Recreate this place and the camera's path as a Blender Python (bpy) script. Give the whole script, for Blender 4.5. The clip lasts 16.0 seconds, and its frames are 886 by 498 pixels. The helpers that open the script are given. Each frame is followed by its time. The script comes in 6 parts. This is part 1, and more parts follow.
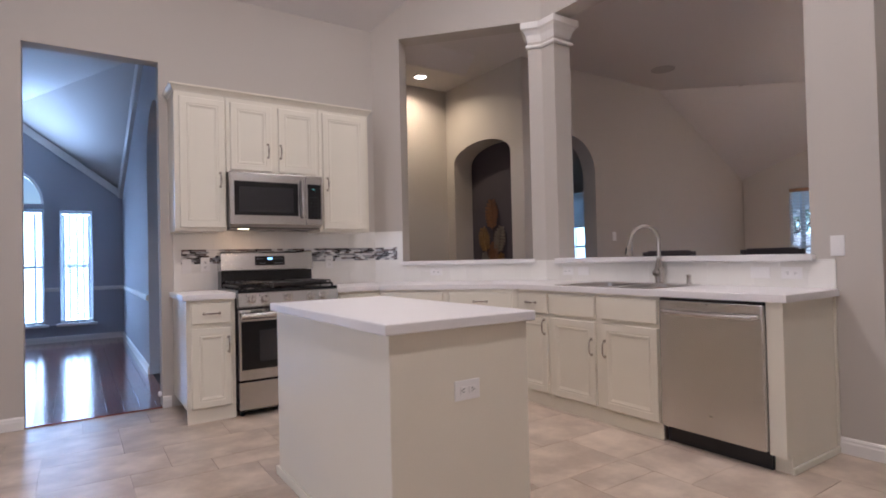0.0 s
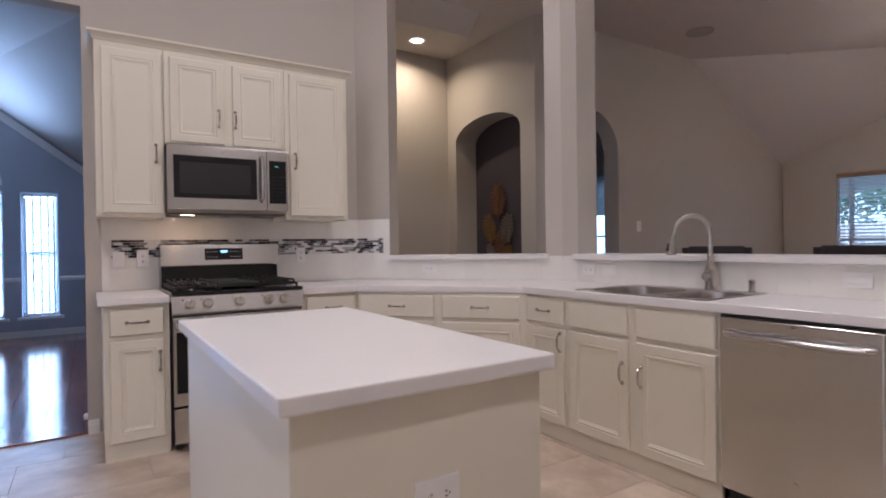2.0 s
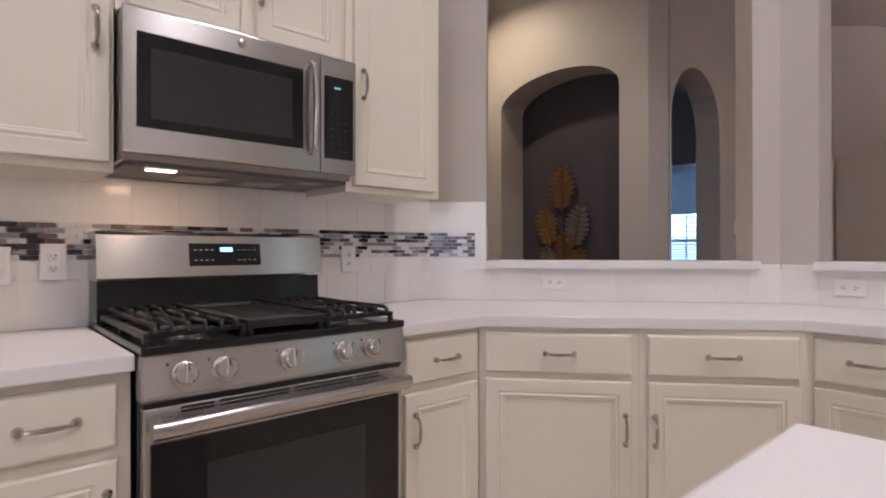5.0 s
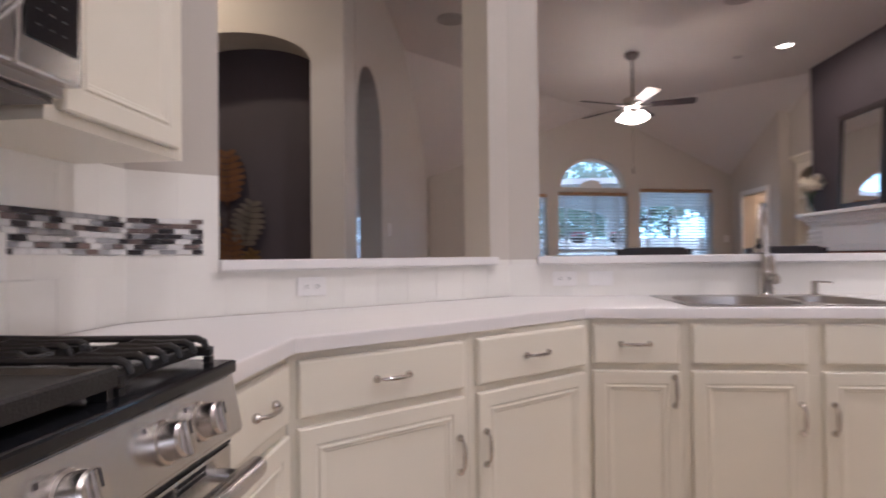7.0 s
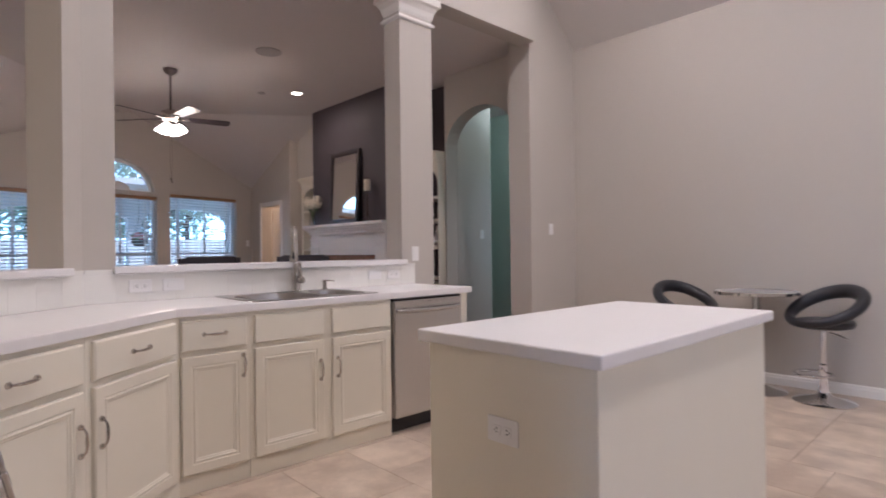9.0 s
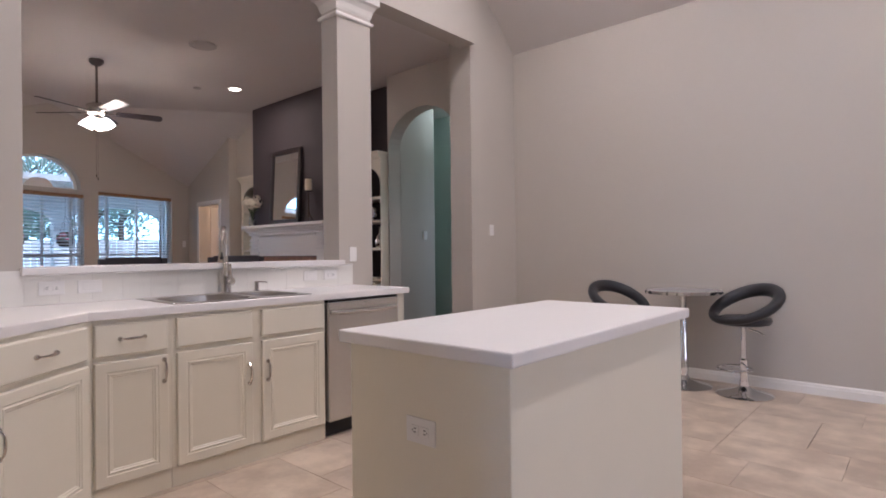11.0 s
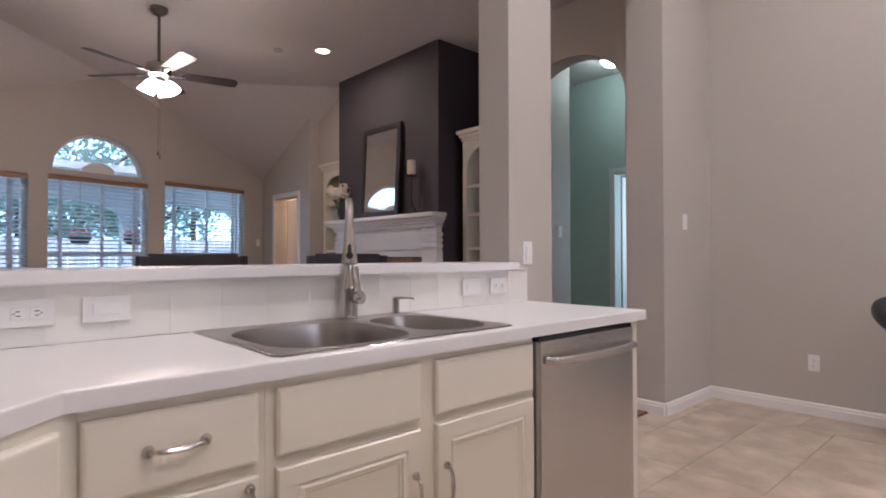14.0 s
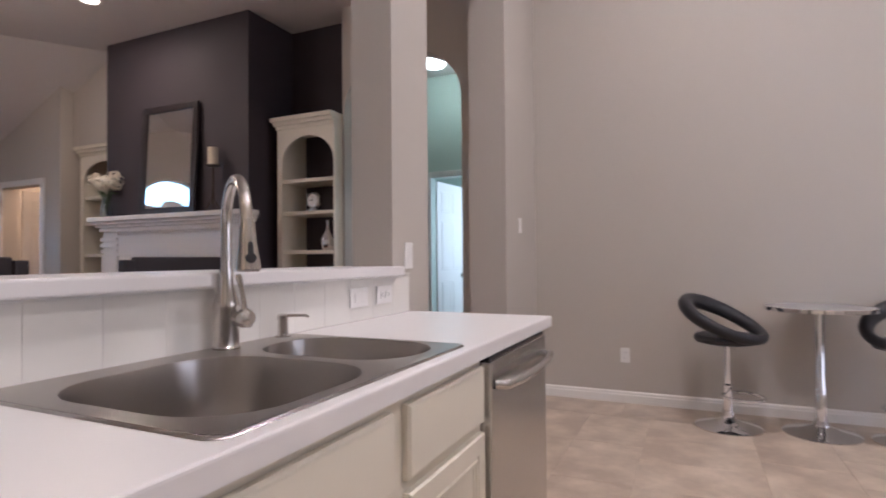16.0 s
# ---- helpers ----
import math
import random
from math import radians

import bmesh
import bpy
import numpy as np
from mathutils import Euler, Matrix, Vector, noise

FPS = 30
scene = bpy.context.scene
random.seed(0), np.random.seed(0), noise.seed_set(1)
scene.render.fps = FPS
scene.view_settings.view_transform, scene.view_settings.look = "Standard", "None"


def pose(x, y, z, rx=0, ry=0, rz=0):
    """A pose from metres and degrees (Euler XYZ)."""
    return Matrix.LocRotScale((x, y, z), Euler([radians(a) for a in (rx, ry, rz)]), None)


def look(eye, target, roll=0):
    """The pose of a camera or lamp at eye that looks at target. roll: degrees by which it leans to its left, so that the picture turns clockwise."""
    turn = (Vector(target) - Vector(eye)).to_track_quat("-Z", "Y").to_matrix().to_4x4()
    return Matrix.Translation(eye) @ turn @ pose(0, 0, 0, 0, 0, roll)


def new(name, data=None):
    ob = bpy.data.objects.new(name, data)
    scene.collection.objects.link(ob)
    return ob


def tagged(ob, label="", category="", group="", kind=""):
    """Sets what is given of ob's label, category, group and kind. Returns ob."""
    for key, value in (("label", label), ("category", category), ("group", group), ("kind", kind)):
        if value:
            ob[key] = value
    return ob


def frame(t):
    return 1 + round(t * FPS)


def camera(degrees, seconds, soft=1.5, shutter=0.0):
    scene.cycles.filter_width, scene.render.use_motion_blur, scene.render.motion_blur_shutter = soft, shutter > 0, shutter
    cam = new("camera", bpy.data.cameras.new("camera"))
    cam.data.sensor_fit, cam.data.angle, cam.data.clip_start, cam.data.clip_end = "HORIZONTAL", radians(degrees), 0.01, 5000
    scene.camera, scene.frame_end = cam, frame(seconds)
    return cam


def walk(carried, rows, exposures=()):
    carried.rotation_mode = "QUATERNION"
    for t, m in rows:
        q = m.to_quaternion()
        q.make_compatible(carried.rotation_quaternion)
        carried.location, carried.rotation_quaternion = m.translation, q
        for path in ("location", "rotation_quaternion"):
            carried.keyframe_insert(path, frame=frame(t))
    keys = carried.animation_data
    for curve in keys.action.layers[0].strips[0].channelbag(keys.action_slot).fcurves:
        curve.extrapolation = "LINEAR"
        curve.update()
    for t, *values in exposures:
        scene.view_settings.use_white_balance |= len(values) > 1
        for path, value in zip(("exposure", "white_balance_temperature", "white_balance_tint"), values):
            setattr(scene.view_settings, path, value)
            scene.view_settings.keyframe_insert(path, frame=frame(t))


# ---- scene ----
cam = camera(77.9, 16.0, soft=1.8, shutter=0.5)
PATH = [
    (0, (0.242, 0.338, 1.137), (1.357, 1.999, 1.169), -1.3),
    (0.5, (0.272, 0.439, 1.142), (1.377, 2.106, 1.131), -1.1),
    (1, (0.416, 0.575, 1.174), (1.507, 2.251, 1.154), -1.1),
    (1.5, (0.635, 0.747, 1.181), (1.713, 2.432, 1.16), -1.0),
    (2, (0.828, 0.995, 1.19), (1.913, 2.675, 1.174), -0.8),
    (2.5, (0.948, 1.305, 1.229), (2.031, 2.986, 1.206), -0.6),
    (3, (0.994, 1.656, 1.214), (2.021, 3.372, 1.199), -0.5),
    (3.2, (1.005, 1.801, 1.221), (2.024, 3.522, 1.207), -0.4),
    (5.3, (0.886, 3.255, 1.151), (2.322, 4.647, 1.162), -0.1),
    (5.5, (0.881, 3.371, 1.146), (2.394, 4.68, 1.16), -0.2),
    (6, (0.908, 3.624, 1.132), (2.615, 4.667, 1.147), -0.2),
    (6.5, (1.035, 3.858, 1.122), (2.941, 4.463, 1.147), -0.3),
    (7, (1.039, 4.031, 1.116), (3.032, 4.203, 1.142), -0.6),
    (7.5, (0.882, 4.147, 1.126), (2.85, 3.794, 1.142), -0.6),
    (8, (0.669, 4.238, 1.141), (2.509, 3.454, 1.153), -0.6),
    (8.5, (0.503, 4.357, 1.154), (2.158, 3.235, 1.162), -0.5),
    (9, (0.395, 4.523, 1.176), (1.855, 3.156, 1.182), -0.7),
    (9.5, (0.335, 4.586, 1.179), (1.693, 3.118, 1.183), -0.7),
    (9.7, (0.319, 4.582, 1.171), (1.646, 3.086, 1.179), -0.7),
    (11.8, (0.394, 4.311, 1.168), (1.734, 2.826, 1.18), -0.6),
    (12, (0.534, 4.272, 1.171), (1.893, 2.805, 1.185), -0.5),
    (12.5, (0.9, 4.126, 1.165), (2.339, 2.737, 1.181), -0.4),
    (13, (1.302, 3.981, 1.146), (2.806, 2.663, 1.167), -0.2),
    (13.5, (1.671, 3.918, 1.147), (3.175, 2.599, 1.17), -0.2),
    (14, (2.03, 3.825, 1.143), (3.51, 2.481, 1.167), -0.2),
    (14.5, (2.319, 3.757, 1.137), (3.678, 2.29, 1.163), -0.2),
    (15, (2.547, 3.718, 1.133), (3.73, 2.105, 1.158), -0.4),
    (15.5, (2.647, 3.729, 1.145), (3.67, 2.01, 1.177), -0.5),
    (16, (2.655, 3.776, 1.139), (3.484, 1.956, 1.175), -0.5),
]
walk(cam, [(t, look(eye, target, roll)) for t, eye, target, roll in PATH], exposures=[(0, -0.12, 5750, 18), (1.5, -0.28, 5750, 18), (2.5, -0.26, 5750, 18), (3, -0.45, 5750, 18), (5.5, 0.12, 5750, 18), (6, 0.2, 5750, 18), (6.5, 0.15, 5750, 18), (7, 0.08, 5750, 18), (8, 0.10, 5750, 18), (9.5, 0.02, 5750, 18), (12, 0.02, 5750, 18), (13, -0.1, 5750, 18), (13.5, 0.03, 5750, 18), (15, 0.1, 5750, 18), (16, 0.1, 5750, 18)])

# ---- world and lamps ----
world = bpy.data.worlds.new("world")
scene.world = world
world.use_nodes = True
sky = world.node_tree.nodes.new("ShaderNodeTexSky")
sky.sky_type = "NISHITA"
sky.sun_disc = False
sky.sun_elevation = radians(38)
sky.ozone_density = 5.0
sky.sun_rotation = radians(246)
back = world.node_tree.nodes["Background"]
world.node_tree.links.new(sky.outputs["Color"], back.inputs["Color"])
back.inputs["Strength"].default_value = 0.15

sun = new("sun", bpy.data.lights.new("sun", "SUN"))
sun.data.energy, sun.data.angle, sun.data.color = 5.0, radians(12), (0.72, 0.86, 1.0)
sun.matrix_world = look((-9, -4, 8), (0, 0, 0))


def lamp(name, kind, place, target, watts, colour, size=0.1, spread=None):
    data = bpy.data.lights.new(name, kind)
    data.energy, data.color = watts, colour
    if kind == "AREA":
        data.shape, data.size = "DISK", size
        if spread:
            data.spread = radians(spread)
    elif kind == "SPOT":
        data.shadow_soft_size, data.spot_size, data.spot_blend = size, radians(spread or 120), 0.6
    else:
        data.shadow_soft_size = size
    ob = new(name, data)
    ob.matrix_world = look(place, target)
    return ob


def window_light(name, place, target, wide, high, watts, colour, spread=180):
    data = bpy.data.lights.new(name, "AREA")
    data.shape, data.size, data.size_y, data.energy, data.color = "RECTANGLE", wide, high, watts, colour
    data.spread = radians(spread)
    ob = new(name, data)
    ob.matrix_world = look(place, target)
    return ob


WARM, SOFT, DAY = (1.0, 0.80, 0.60), (1.0, 0.90, 0.80), (0.45, 0.68, 1.0)
KITCHEN_CANS = [(0.3, 0.75), (2.6, 0.75), (0.3, 3.2), (2.5, 3.2)]
for cx, cy in KITCHEN_CANS:
    lamp("kitchen_can_lamp", "AREA", (cx, cy, 4.36), (cx, cy, 0), 31, (1.0, 0.90, 0.81), 0.16, 158)
lamp("foyer_can_lamp", "AREA", (3.84, 6.12, 3.37), (3.84, 6.12, 0), 14.5, (1.0, 0.80, 0.52), 0.12, 150)
lamp("living_can_lamp", "AREA", (7.36, 0.765, 3.38), (7.36, 0.765, 0), 14, WARM, 0.12)
lamp("fan_bulb_lamp", "POINT", (7.42, 2.40, 2.53), (7.42, 2.40, 0), 44, WARM, 0.2)
lamp("hall_bulb_lamp", "POINT", (5.12, -1.45, 3.10), (5.12, -1.45, 0), 6.5, (0.82, 1.0, 0.93), 0.035)
lamp("hood_lamp", "AREA", (1.37, 4.892, 1.397), (1.37, 5.03, 0), 0.9, (1.0, 0.66, 0.38), 0.08)
lamp("side_room_lamp", "POINT", (9.8, -1.2, 2.3), (9.8, -1.2, 0), 45, (1.0, 0.68, 0.42), 0.15)
# an added uptilted lamp that brightens the dining ceiling, then daylight through the blinds
window_light("dining_ceiling_fill", (-0.55, 10.24, 1.9), (-0.55, 8.24, 4.8), 0.85, 0.34, 27, DAY, 92)
window_light("dining_daylight_a", (-0.55, 10.62, 1.4), (-0.55, 5, 1.2), 0.85, 2.2, 80, DAY)
window_light("dining_daylight_b", (0.26, 10.62, 1.15), (0.26, 5, 1.0), 0.42, 1.7, 46, DAY)
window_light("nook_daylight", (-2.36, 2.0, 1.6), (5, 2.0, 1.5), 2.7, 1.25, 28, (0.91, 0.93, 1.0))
window_light("study_daylight", (8.80, 7.0, 1.45), (5, 7.0, 1.45), 2.4, 1.9, 34, DAY)
window_light("bedroom_daylight", (4.25, -3.0, 1.5), (5.4, -2.6, 1.3), 1.2, 1.5, 34, (0.72, 0.88, 1.0))


# ---- materials ----
def mat(name, colour, rough=0.5, metal=0.0, vary=0.06, scale=6.0, bump=0.0, bump_scale=80.0, each=0.0, coat=0.0, stretch=None, second=None, second_at=0.5):
    """A painted, metal or mineral surface: two sizes of noise in colour and gloss, fine relief, and a change from piece to piece."""
    m = bpy.data.materials.new(name)
    m.use_nodes = True
    n, l = m.node_tree.nodes, m.node_tree.links
    b = n["Principled BSDF"]
    b.inputs["Metallic"].default_value = metal
    b.inputs["Coat Weight"].default_value = coat
    b.inputs["Coat Roughness"].default_value = 0.12
    where = n.new("ShaderNodeTexCoord")
    spot = where.outputs["Object"]
    if stretch:
        mapping = n.new("ShaderNodeMapping")
        mapping.inputs["Scale"].default_value = stretch
        l.new(spot, mapping.inputs["Vector"])
        spot = mapping.outputs["Vector"]
    if each:
        own = n.new("ShaderNodeObjectInfo")
        shift = n.new("ShaderNodeVectorMath")
        shift.operation = "MULTIPLY_ADD"
        shift.inputs[1].default_value = (31.0, 17.0, 23.0)
        l.new(own.outputs["Random"], shift.inputs[0])
        l.new(spot, shift.inputs[2])
        spot = shift.outputs["Vector"]
    big = n.new("ShaderNodeTexNoise")
    big.inputs["Scale"].default_value, big.inputs["Detail"].default_value = scale, 5.0
    l.new(spot, big.inputs["Vector"])
    fine = n.new("ShaderNodeTexNoise")
    fine.inputs["Scale"].default_value, fine.inputs["Detail"].default_value = bump_scale, 3.0
    l.new(spot, fine.inputs["Vector"])
    add = n.new("ShaderNodeMath")
    add.operation = "MULTIPLY_ADD"
    add.inputs[1].default_value = 0.35
    l.new(fine.outputs["Fac"], add.inputs[0])
    l.new(big.outputs["Fac"], add.inputs[2])
    ramp = n.new("ShaderNodeMapRange")
    ramp.inputs["From Min"].default_value, ramp.inputs["From Max"].default_value = 0.40, 0.95
    ramp.inputs["To Min"].default_value, ramp.inputs["To Max"].default_value = 1.0 - vary, 1.0 + vary
    l.new(add.outputs[0], ramp.inputs["Value"])
    hsv = n.new("ShaderNodeHueSaturation")
    hsv.inputs["Color"].default_value = (*colour, 1)
    if second:
        blend = n.new("ShaderNodeMix")
        blend.data_type = "RGBA"
        blend.inputs[6].default_value, blend.inputs[7].default_value = (*colour, 1), (*second, 1)
        steps = n.new("ShaderNodeMapRange")
        steps.inputs["From Min"].default_value, steps.inputs["From Max"].default_value = second_at - 0.12, second_at + 0.18
        l.new(big.outputs["Fac"], steps.inputs["Value"])
        l.new(steps.outputs["Result"], blend.inputs[0])
        l.new(blend.outputs[2], hsv.inputs["Color"])
    if each:
        info = n.new("ShaderNodeObjectInfo")
        spread = n.new("ShaderNodeMapRange")
        spread.inputs["To Min"].default_value, spread.inputs["To Max"].default_value = 1.0 - each, 1.0 + each
        l.new(info.outputs["Random"], spread.inputs["Value"])
        both = n.new("ShaderNodeMath")
        both.operation = "MULTIPLY"
        l.new(ramp.outputs["Result"], both.inputs[0])
        l.new(spread.outputs["Result"], both.inputs[1])
        l.new(both.outputs[0], hsv.inputs["Value"])
    else:
        l.new(ramp.outputs["Result"], hsv.inputs["Value"])
    l.new(hsv.outputs["Color"], b.inputs["Base Color"])
    gloss = n.new("ShaderNodeMapRange")
    gloss.inputs["From Min"].default_value, gloss.inputs["From Max"].default_value = 0.3, 0.7
    gloss.inputs["To Min"].default_value, gloss.inputs["To Max"].default_value = max(0.02, rough * 0.88), min(1.0, rough * 1.12)
    l.new(big.outputs["Fac"], gloss.inputs["Value"])
    l.new(gloss.outputs["Result"], b.inputs["Roughness"])
    if bump:
        relief = n.new("ShaderNodeBump")
        relief.inputs["Strength"].default_value, relief.inputs["Distance"].default_value = bump, 0.004
        l.new(fine.outputs["Fac"], relief.inputs["Height"])
        l.new(relief.outputs["Normal"], b.inputs["Normal"])
    return m


def glow(name, colour, strength):
    m = bpy.data.materials.new(name)
    m.use_nodes = True
    b = m.node_tree.nodes["Principled BSDF"]
    b.inputs["Base Color"].default_value = (*colour, 1)
    b.inputs["Emission Color"].default_value = (*colour, 1)
    b.inputs["Emission Strength"].default_value = strength
    return m


def glass(name, colour=(1, 1, 1), rough=0.0):
    m = bpy.data.materials.new(name)
    m.use_nodes = True
    b = m.node_tree.nodes["Principled BSDF"]
    b.inputs["Base Color"].default_value = (*colour, 1)
    b.inputs["Transmission Weight"].default_value = 1.0
    b.inputs["Roughness"].default_value = rough
    b.inputs["IOR"].default_value = 1.45
    return m


def brushed(m, amount=0.8):
    """Metal brushed along its length: lamps smear across the brushing."""
    n, l = m.node_tree.nodes, m.node_tree.links
    grain = n.new("ShaderNodeTangent")
    grain.direction_type, grain.axis = "RADIAL", "Z"
    b = n["Principled BSDF"]
    l.new(grain.outputs["Tangent"], b.inputs["Tangent"])
    b.inputs["Anisotropic"].default_value, b.inputs["Anisotropic Rotation"].default_value = amount, 0.25
    return m


WALL = mat("wall_paint", (0.50, 0.457, 0.407), 0.62, vary=0.025, scale=1.2, bump=0.10, bump_scale=140)
CEIL = mat("ceiling_paint", (0.62, 0.58, 0.55), 0.8, vary=0.02, scale=1.0, bump=0.18, bump_scale=110)
GREEN = mat("hall_paint", (0.50, 0.585, 0.515), 0.6, vary=0.025, scale=1.2, bump=0.1, bump_scale=140)
BLUE = mat("dining_paint", (0.44, 0.45, 0.50), 0.6, vary=0.03, scale=1.2, bump=0.1, bump_scale=140)
PLUM = mat("dark_accent_paint", (0.050, 0.040, 0.048), 0.75, vary=0.05, scale=1.5, bump=0.1, bump_scale=140)
TRIM = mat("white_trim_paint", (0.78, 0.75, 0.71), 0.38, vary=0.02, scale=3, bump=0.03, bump_scale=200)
CABINET = mat("cream_cabinet_paint", (0.745, 0.695, 0.585), 0.36, vary=0.025, scale=2.5, bump=0.04, bump_scale=160)
QUARTZ = mat("white_quartz", (0.765, 0.735, 0.72), 0.33, vary=0.03, scale=5, bump=0.01, bump_scale=420)
TILE_WHITE = mat("white_glazed_tile", (0.80, 0.775, 0.725), 0.16, vary=0.02, scale=4, bump=0.03, bump_scale=30, each=0.02)
GROUT_WHITE = mat("white_grout", (0.80, 0.78, 0.75), 0.85, vary=0.03, scale=20, bump=0.2, bump_scale=300)
TRAVERTINE = mat("travertine", (0.43, 0.335, 0.255), 0.34, vary=0.12, scale=4.4, bump=0.06, bump_scale=40, each=0.05, second=(0.58, 0.48, 0.38), second_at=0.5)
GROUT = mat("floor_grout", (0.47, 0.385, 0.30), 0.9, vary=0.1, scale=9, bump=0.2, bump_scale=200)
CHERRY = mat("red_brown_hardwood", (0.19, 0.058, 0.032), 0.14, vary=0.22, scale=4, bump=0.03, bump_scale=30, each=0.22, coat=0.4, stretch=(9, 0.8, 9))
STEEL = brushed(mat("brushed_stainless_steel", (0.60, 0.585, 0.57), 0.24, 1.0, vary=0.012, scale=1.5, bump_scale=12))
STEEL_DARK = brushed(mat("sink_steel", (0.43, 0.40, 0.372), 0.33, 1.0, vary=0.04, scale=3), 0.55)
NICKEL = mat("brushed_nickel", (0.62, 0.58, 0.54), 0.235, 1.0, vary=0.04, scale=8)
CHROME = mat("chrome", (0.78, 0.78, 0.79), 0.07, 1.0, vary=0.02, scale=8)
BLACK_GLASS = mat("black_glass", (0.008, 0.008, 0.010), 0.11, vary=0.03, scale=4)
SMOKED = mat("smoked_window", (0.030, 0.029, 0.031), 0.10, vary=0.05, scale=4)
BLACK_ENAMEL = mat("black_enamel", (0.010, 0.010, 0.012), 0.16, vary=0.08, scale=5)
CAST_IRON = mat("cast_iron", (0.011, 0.010, 0.010), 0.42, vary=0.15, scale=9, bump=0.3, bump_scale=260)
BLACK_PLASTIC = mat("black_plastic", (0.014, 0.013, 0.014), 0.45, vary=0.08, scale=9)
LEATHER = mat("black_leatherette", (0.018, 0.018, 0.022), 0.42, vary=0.10, scale=9, bump=0.18, bump_scale=230)
DARK_WOOD = mat("espresso_wood", (0.022, 0.016, 0.018), 0.4, vary=0.2, scale=6, bump=0.08, bump_scale=40, stretch=(1, 8, 8))
PLATE = mat("white_plastic_plate", (0.80, 0.78, 0.76), 0.32, vary=0.015, scale=6)
SLOT = mat("dark_slot", (0.05, 0.045, 0.045), 0.6, vary=0.05)
MARK = mat("grey_print", (0.45, 0.45, 0.46), 0.5, vary=0.05)
MOSAIC = [mat("mosaic_white", (0.72, 0.71, 0.70), 0.14, vary=0.04, each=0.06),
          mat("mosaic_grey", (0.33, 0.33, 0.34), 0.16, vary=0.10, each=0.15),
          mat("mosaic_black", (0.035, 0.03, 0.032), 0.10, vary=0.10, each=0.2),
          mat("mosaic_brown", (0.16, 0.12, 0.11), 0.16, vary=0.12, each=0.2)]
HOOD_GREY = mat("hood_grey_paint", (0.13, 0.12, 0.115), 0.4, vary=0.06, scale=8)
MIRROR = mat("mirror_silver", (0.86, 0.87, 0.87), 0.015, 1.0, vary=0.01)
BRONZE = mat("dark_bronze", (0.05, 0.035, 0.03), 0.4, 0.7, vary=0.15, scale=12)
COPPER = mat("copper_leaf", (0.20, 0.10, 0.055), 0.36, 0.75, vary=0.25, scale=14, bump=0.15, bump_scale=90)
PEWTER = mat("pewter_leaf", (0.21, 0.18, 0.15), 0.36, 0.75, vary=0.25, scale=14, bump=0.15, bump_scale=90)
GOLD_LEAF = mat("old_gold_leaf", (0.24, 0.14, 0.055), 0.36, 0.75, vary=0.25, scale=14, bump=0.15, bump_scale=90)
CANDLE = mat("ivory_wax", (0.74, 0.64, 0.48), 0.5, vary=0.04, scale=8)
PETAL = mat("cream_petals", (0.74, 0.68, 0.56), 0.7, vary=0.12, scale=20)
LEAF = mat("leaf_green", (0.055, 0.10, 0.035), 0.55, vary=0.35, scale=5)
BRICK = mat("firebox_brick", (0.30, 0.17, 0.12), 0.85, vary=0.25, scale=12, bump=0.3, bump_scale=120, each=0.2)
OAK = mat("stained_oak_rail", (0.33, 0.18, 0.09), 0.5, vary=0.15, scale=5, stretch=(8, 1, 8))
FENCE = mat("weathered_fence_board", (0.68, 0.68, 0.68), 0.85, vary=0.2, scale=4, bump=0.2, bump_scale=60, each=0.12)
GRASS = mat("lawn", (0.07, 0.12, 0.04), 0.9, vary=0.4, scale=3, bump=0.6, bump_scale=60)
BARK = mat("bark", (0.10, 0.075, 0.055), 0.9, vary=0.3, scale=6, bump=0.5, bump_scale=30)
STUCCO = mat("patio_paint", (0.76, 0.75, 0.74), 0.8, vary=0.06, scale=3, bump=0.2, bump_scale=120)
PINK = mat("pink_blossom", (0.50, 0.14, 0.20), 0.7, vary=0.25, scale=30)
WINDOW_GLASS = glass("window_glass")
CLEAR = glass("clear_glass", (0.92, 0.95, 0.95), 0.02)
BULB = glow("lamp_glow", (1.0, 0.88, 0.72), 14.0)
FAN_GLASS = glow("fan_glass_glow", (1.0, 0.93, 0.84), 7.0)
HALL_GLASS = glow("hall_glass_glow", (0.85, 1.0, 0.95), 7.0)
DISPLAY = glow("clock_display", (0.25, 0.55, 1.0), 3.0)
DISPLAY_DIM = glow("dim_display", (0.10, 0.45, 0.40), 0.5)
HOOD_GLOW = glow("hood_glow", (1.0, 0.83, 0.52), 6.0)


def translucent(name, colour):
    m = bpy.data.materials.new(name)
    m.use_nodes = True
    n, l = m.node_tree.nodes, m.node_tree.links
    t, d, mix = n.new("ShaderNodeBsdfTranslucent"), n.new("ShaderNodeBsdfDiffuse"), n.new("ShaderNodeMixShader")
    weave = n.new("ShaderNodeTexNoise")
    weave.inputs["Scale"].default_value = 60.0
    tone = n.new("ShaderNodeMapRange")
    tone.inputs["To Min"].default_value, tone.inputs["To Max"].default_value = 0.40, 0.60
    l.new(weave.outputs["Fac"], tone.inputs["Value"])
    t.inputs["Color"].default_value = d.inputs["Color"].default_value = (*colour, 1)
    l.new(tone.outputs["Result"], mix.inputs["Fac"])
    l.new(d.outputs[0], mix.inputs[1])
    l.new(t.outputs[0], mix.inputs[2])
    l.new(mix.outputs[0], n["Material Output"].inputs["Surface"])
    return m


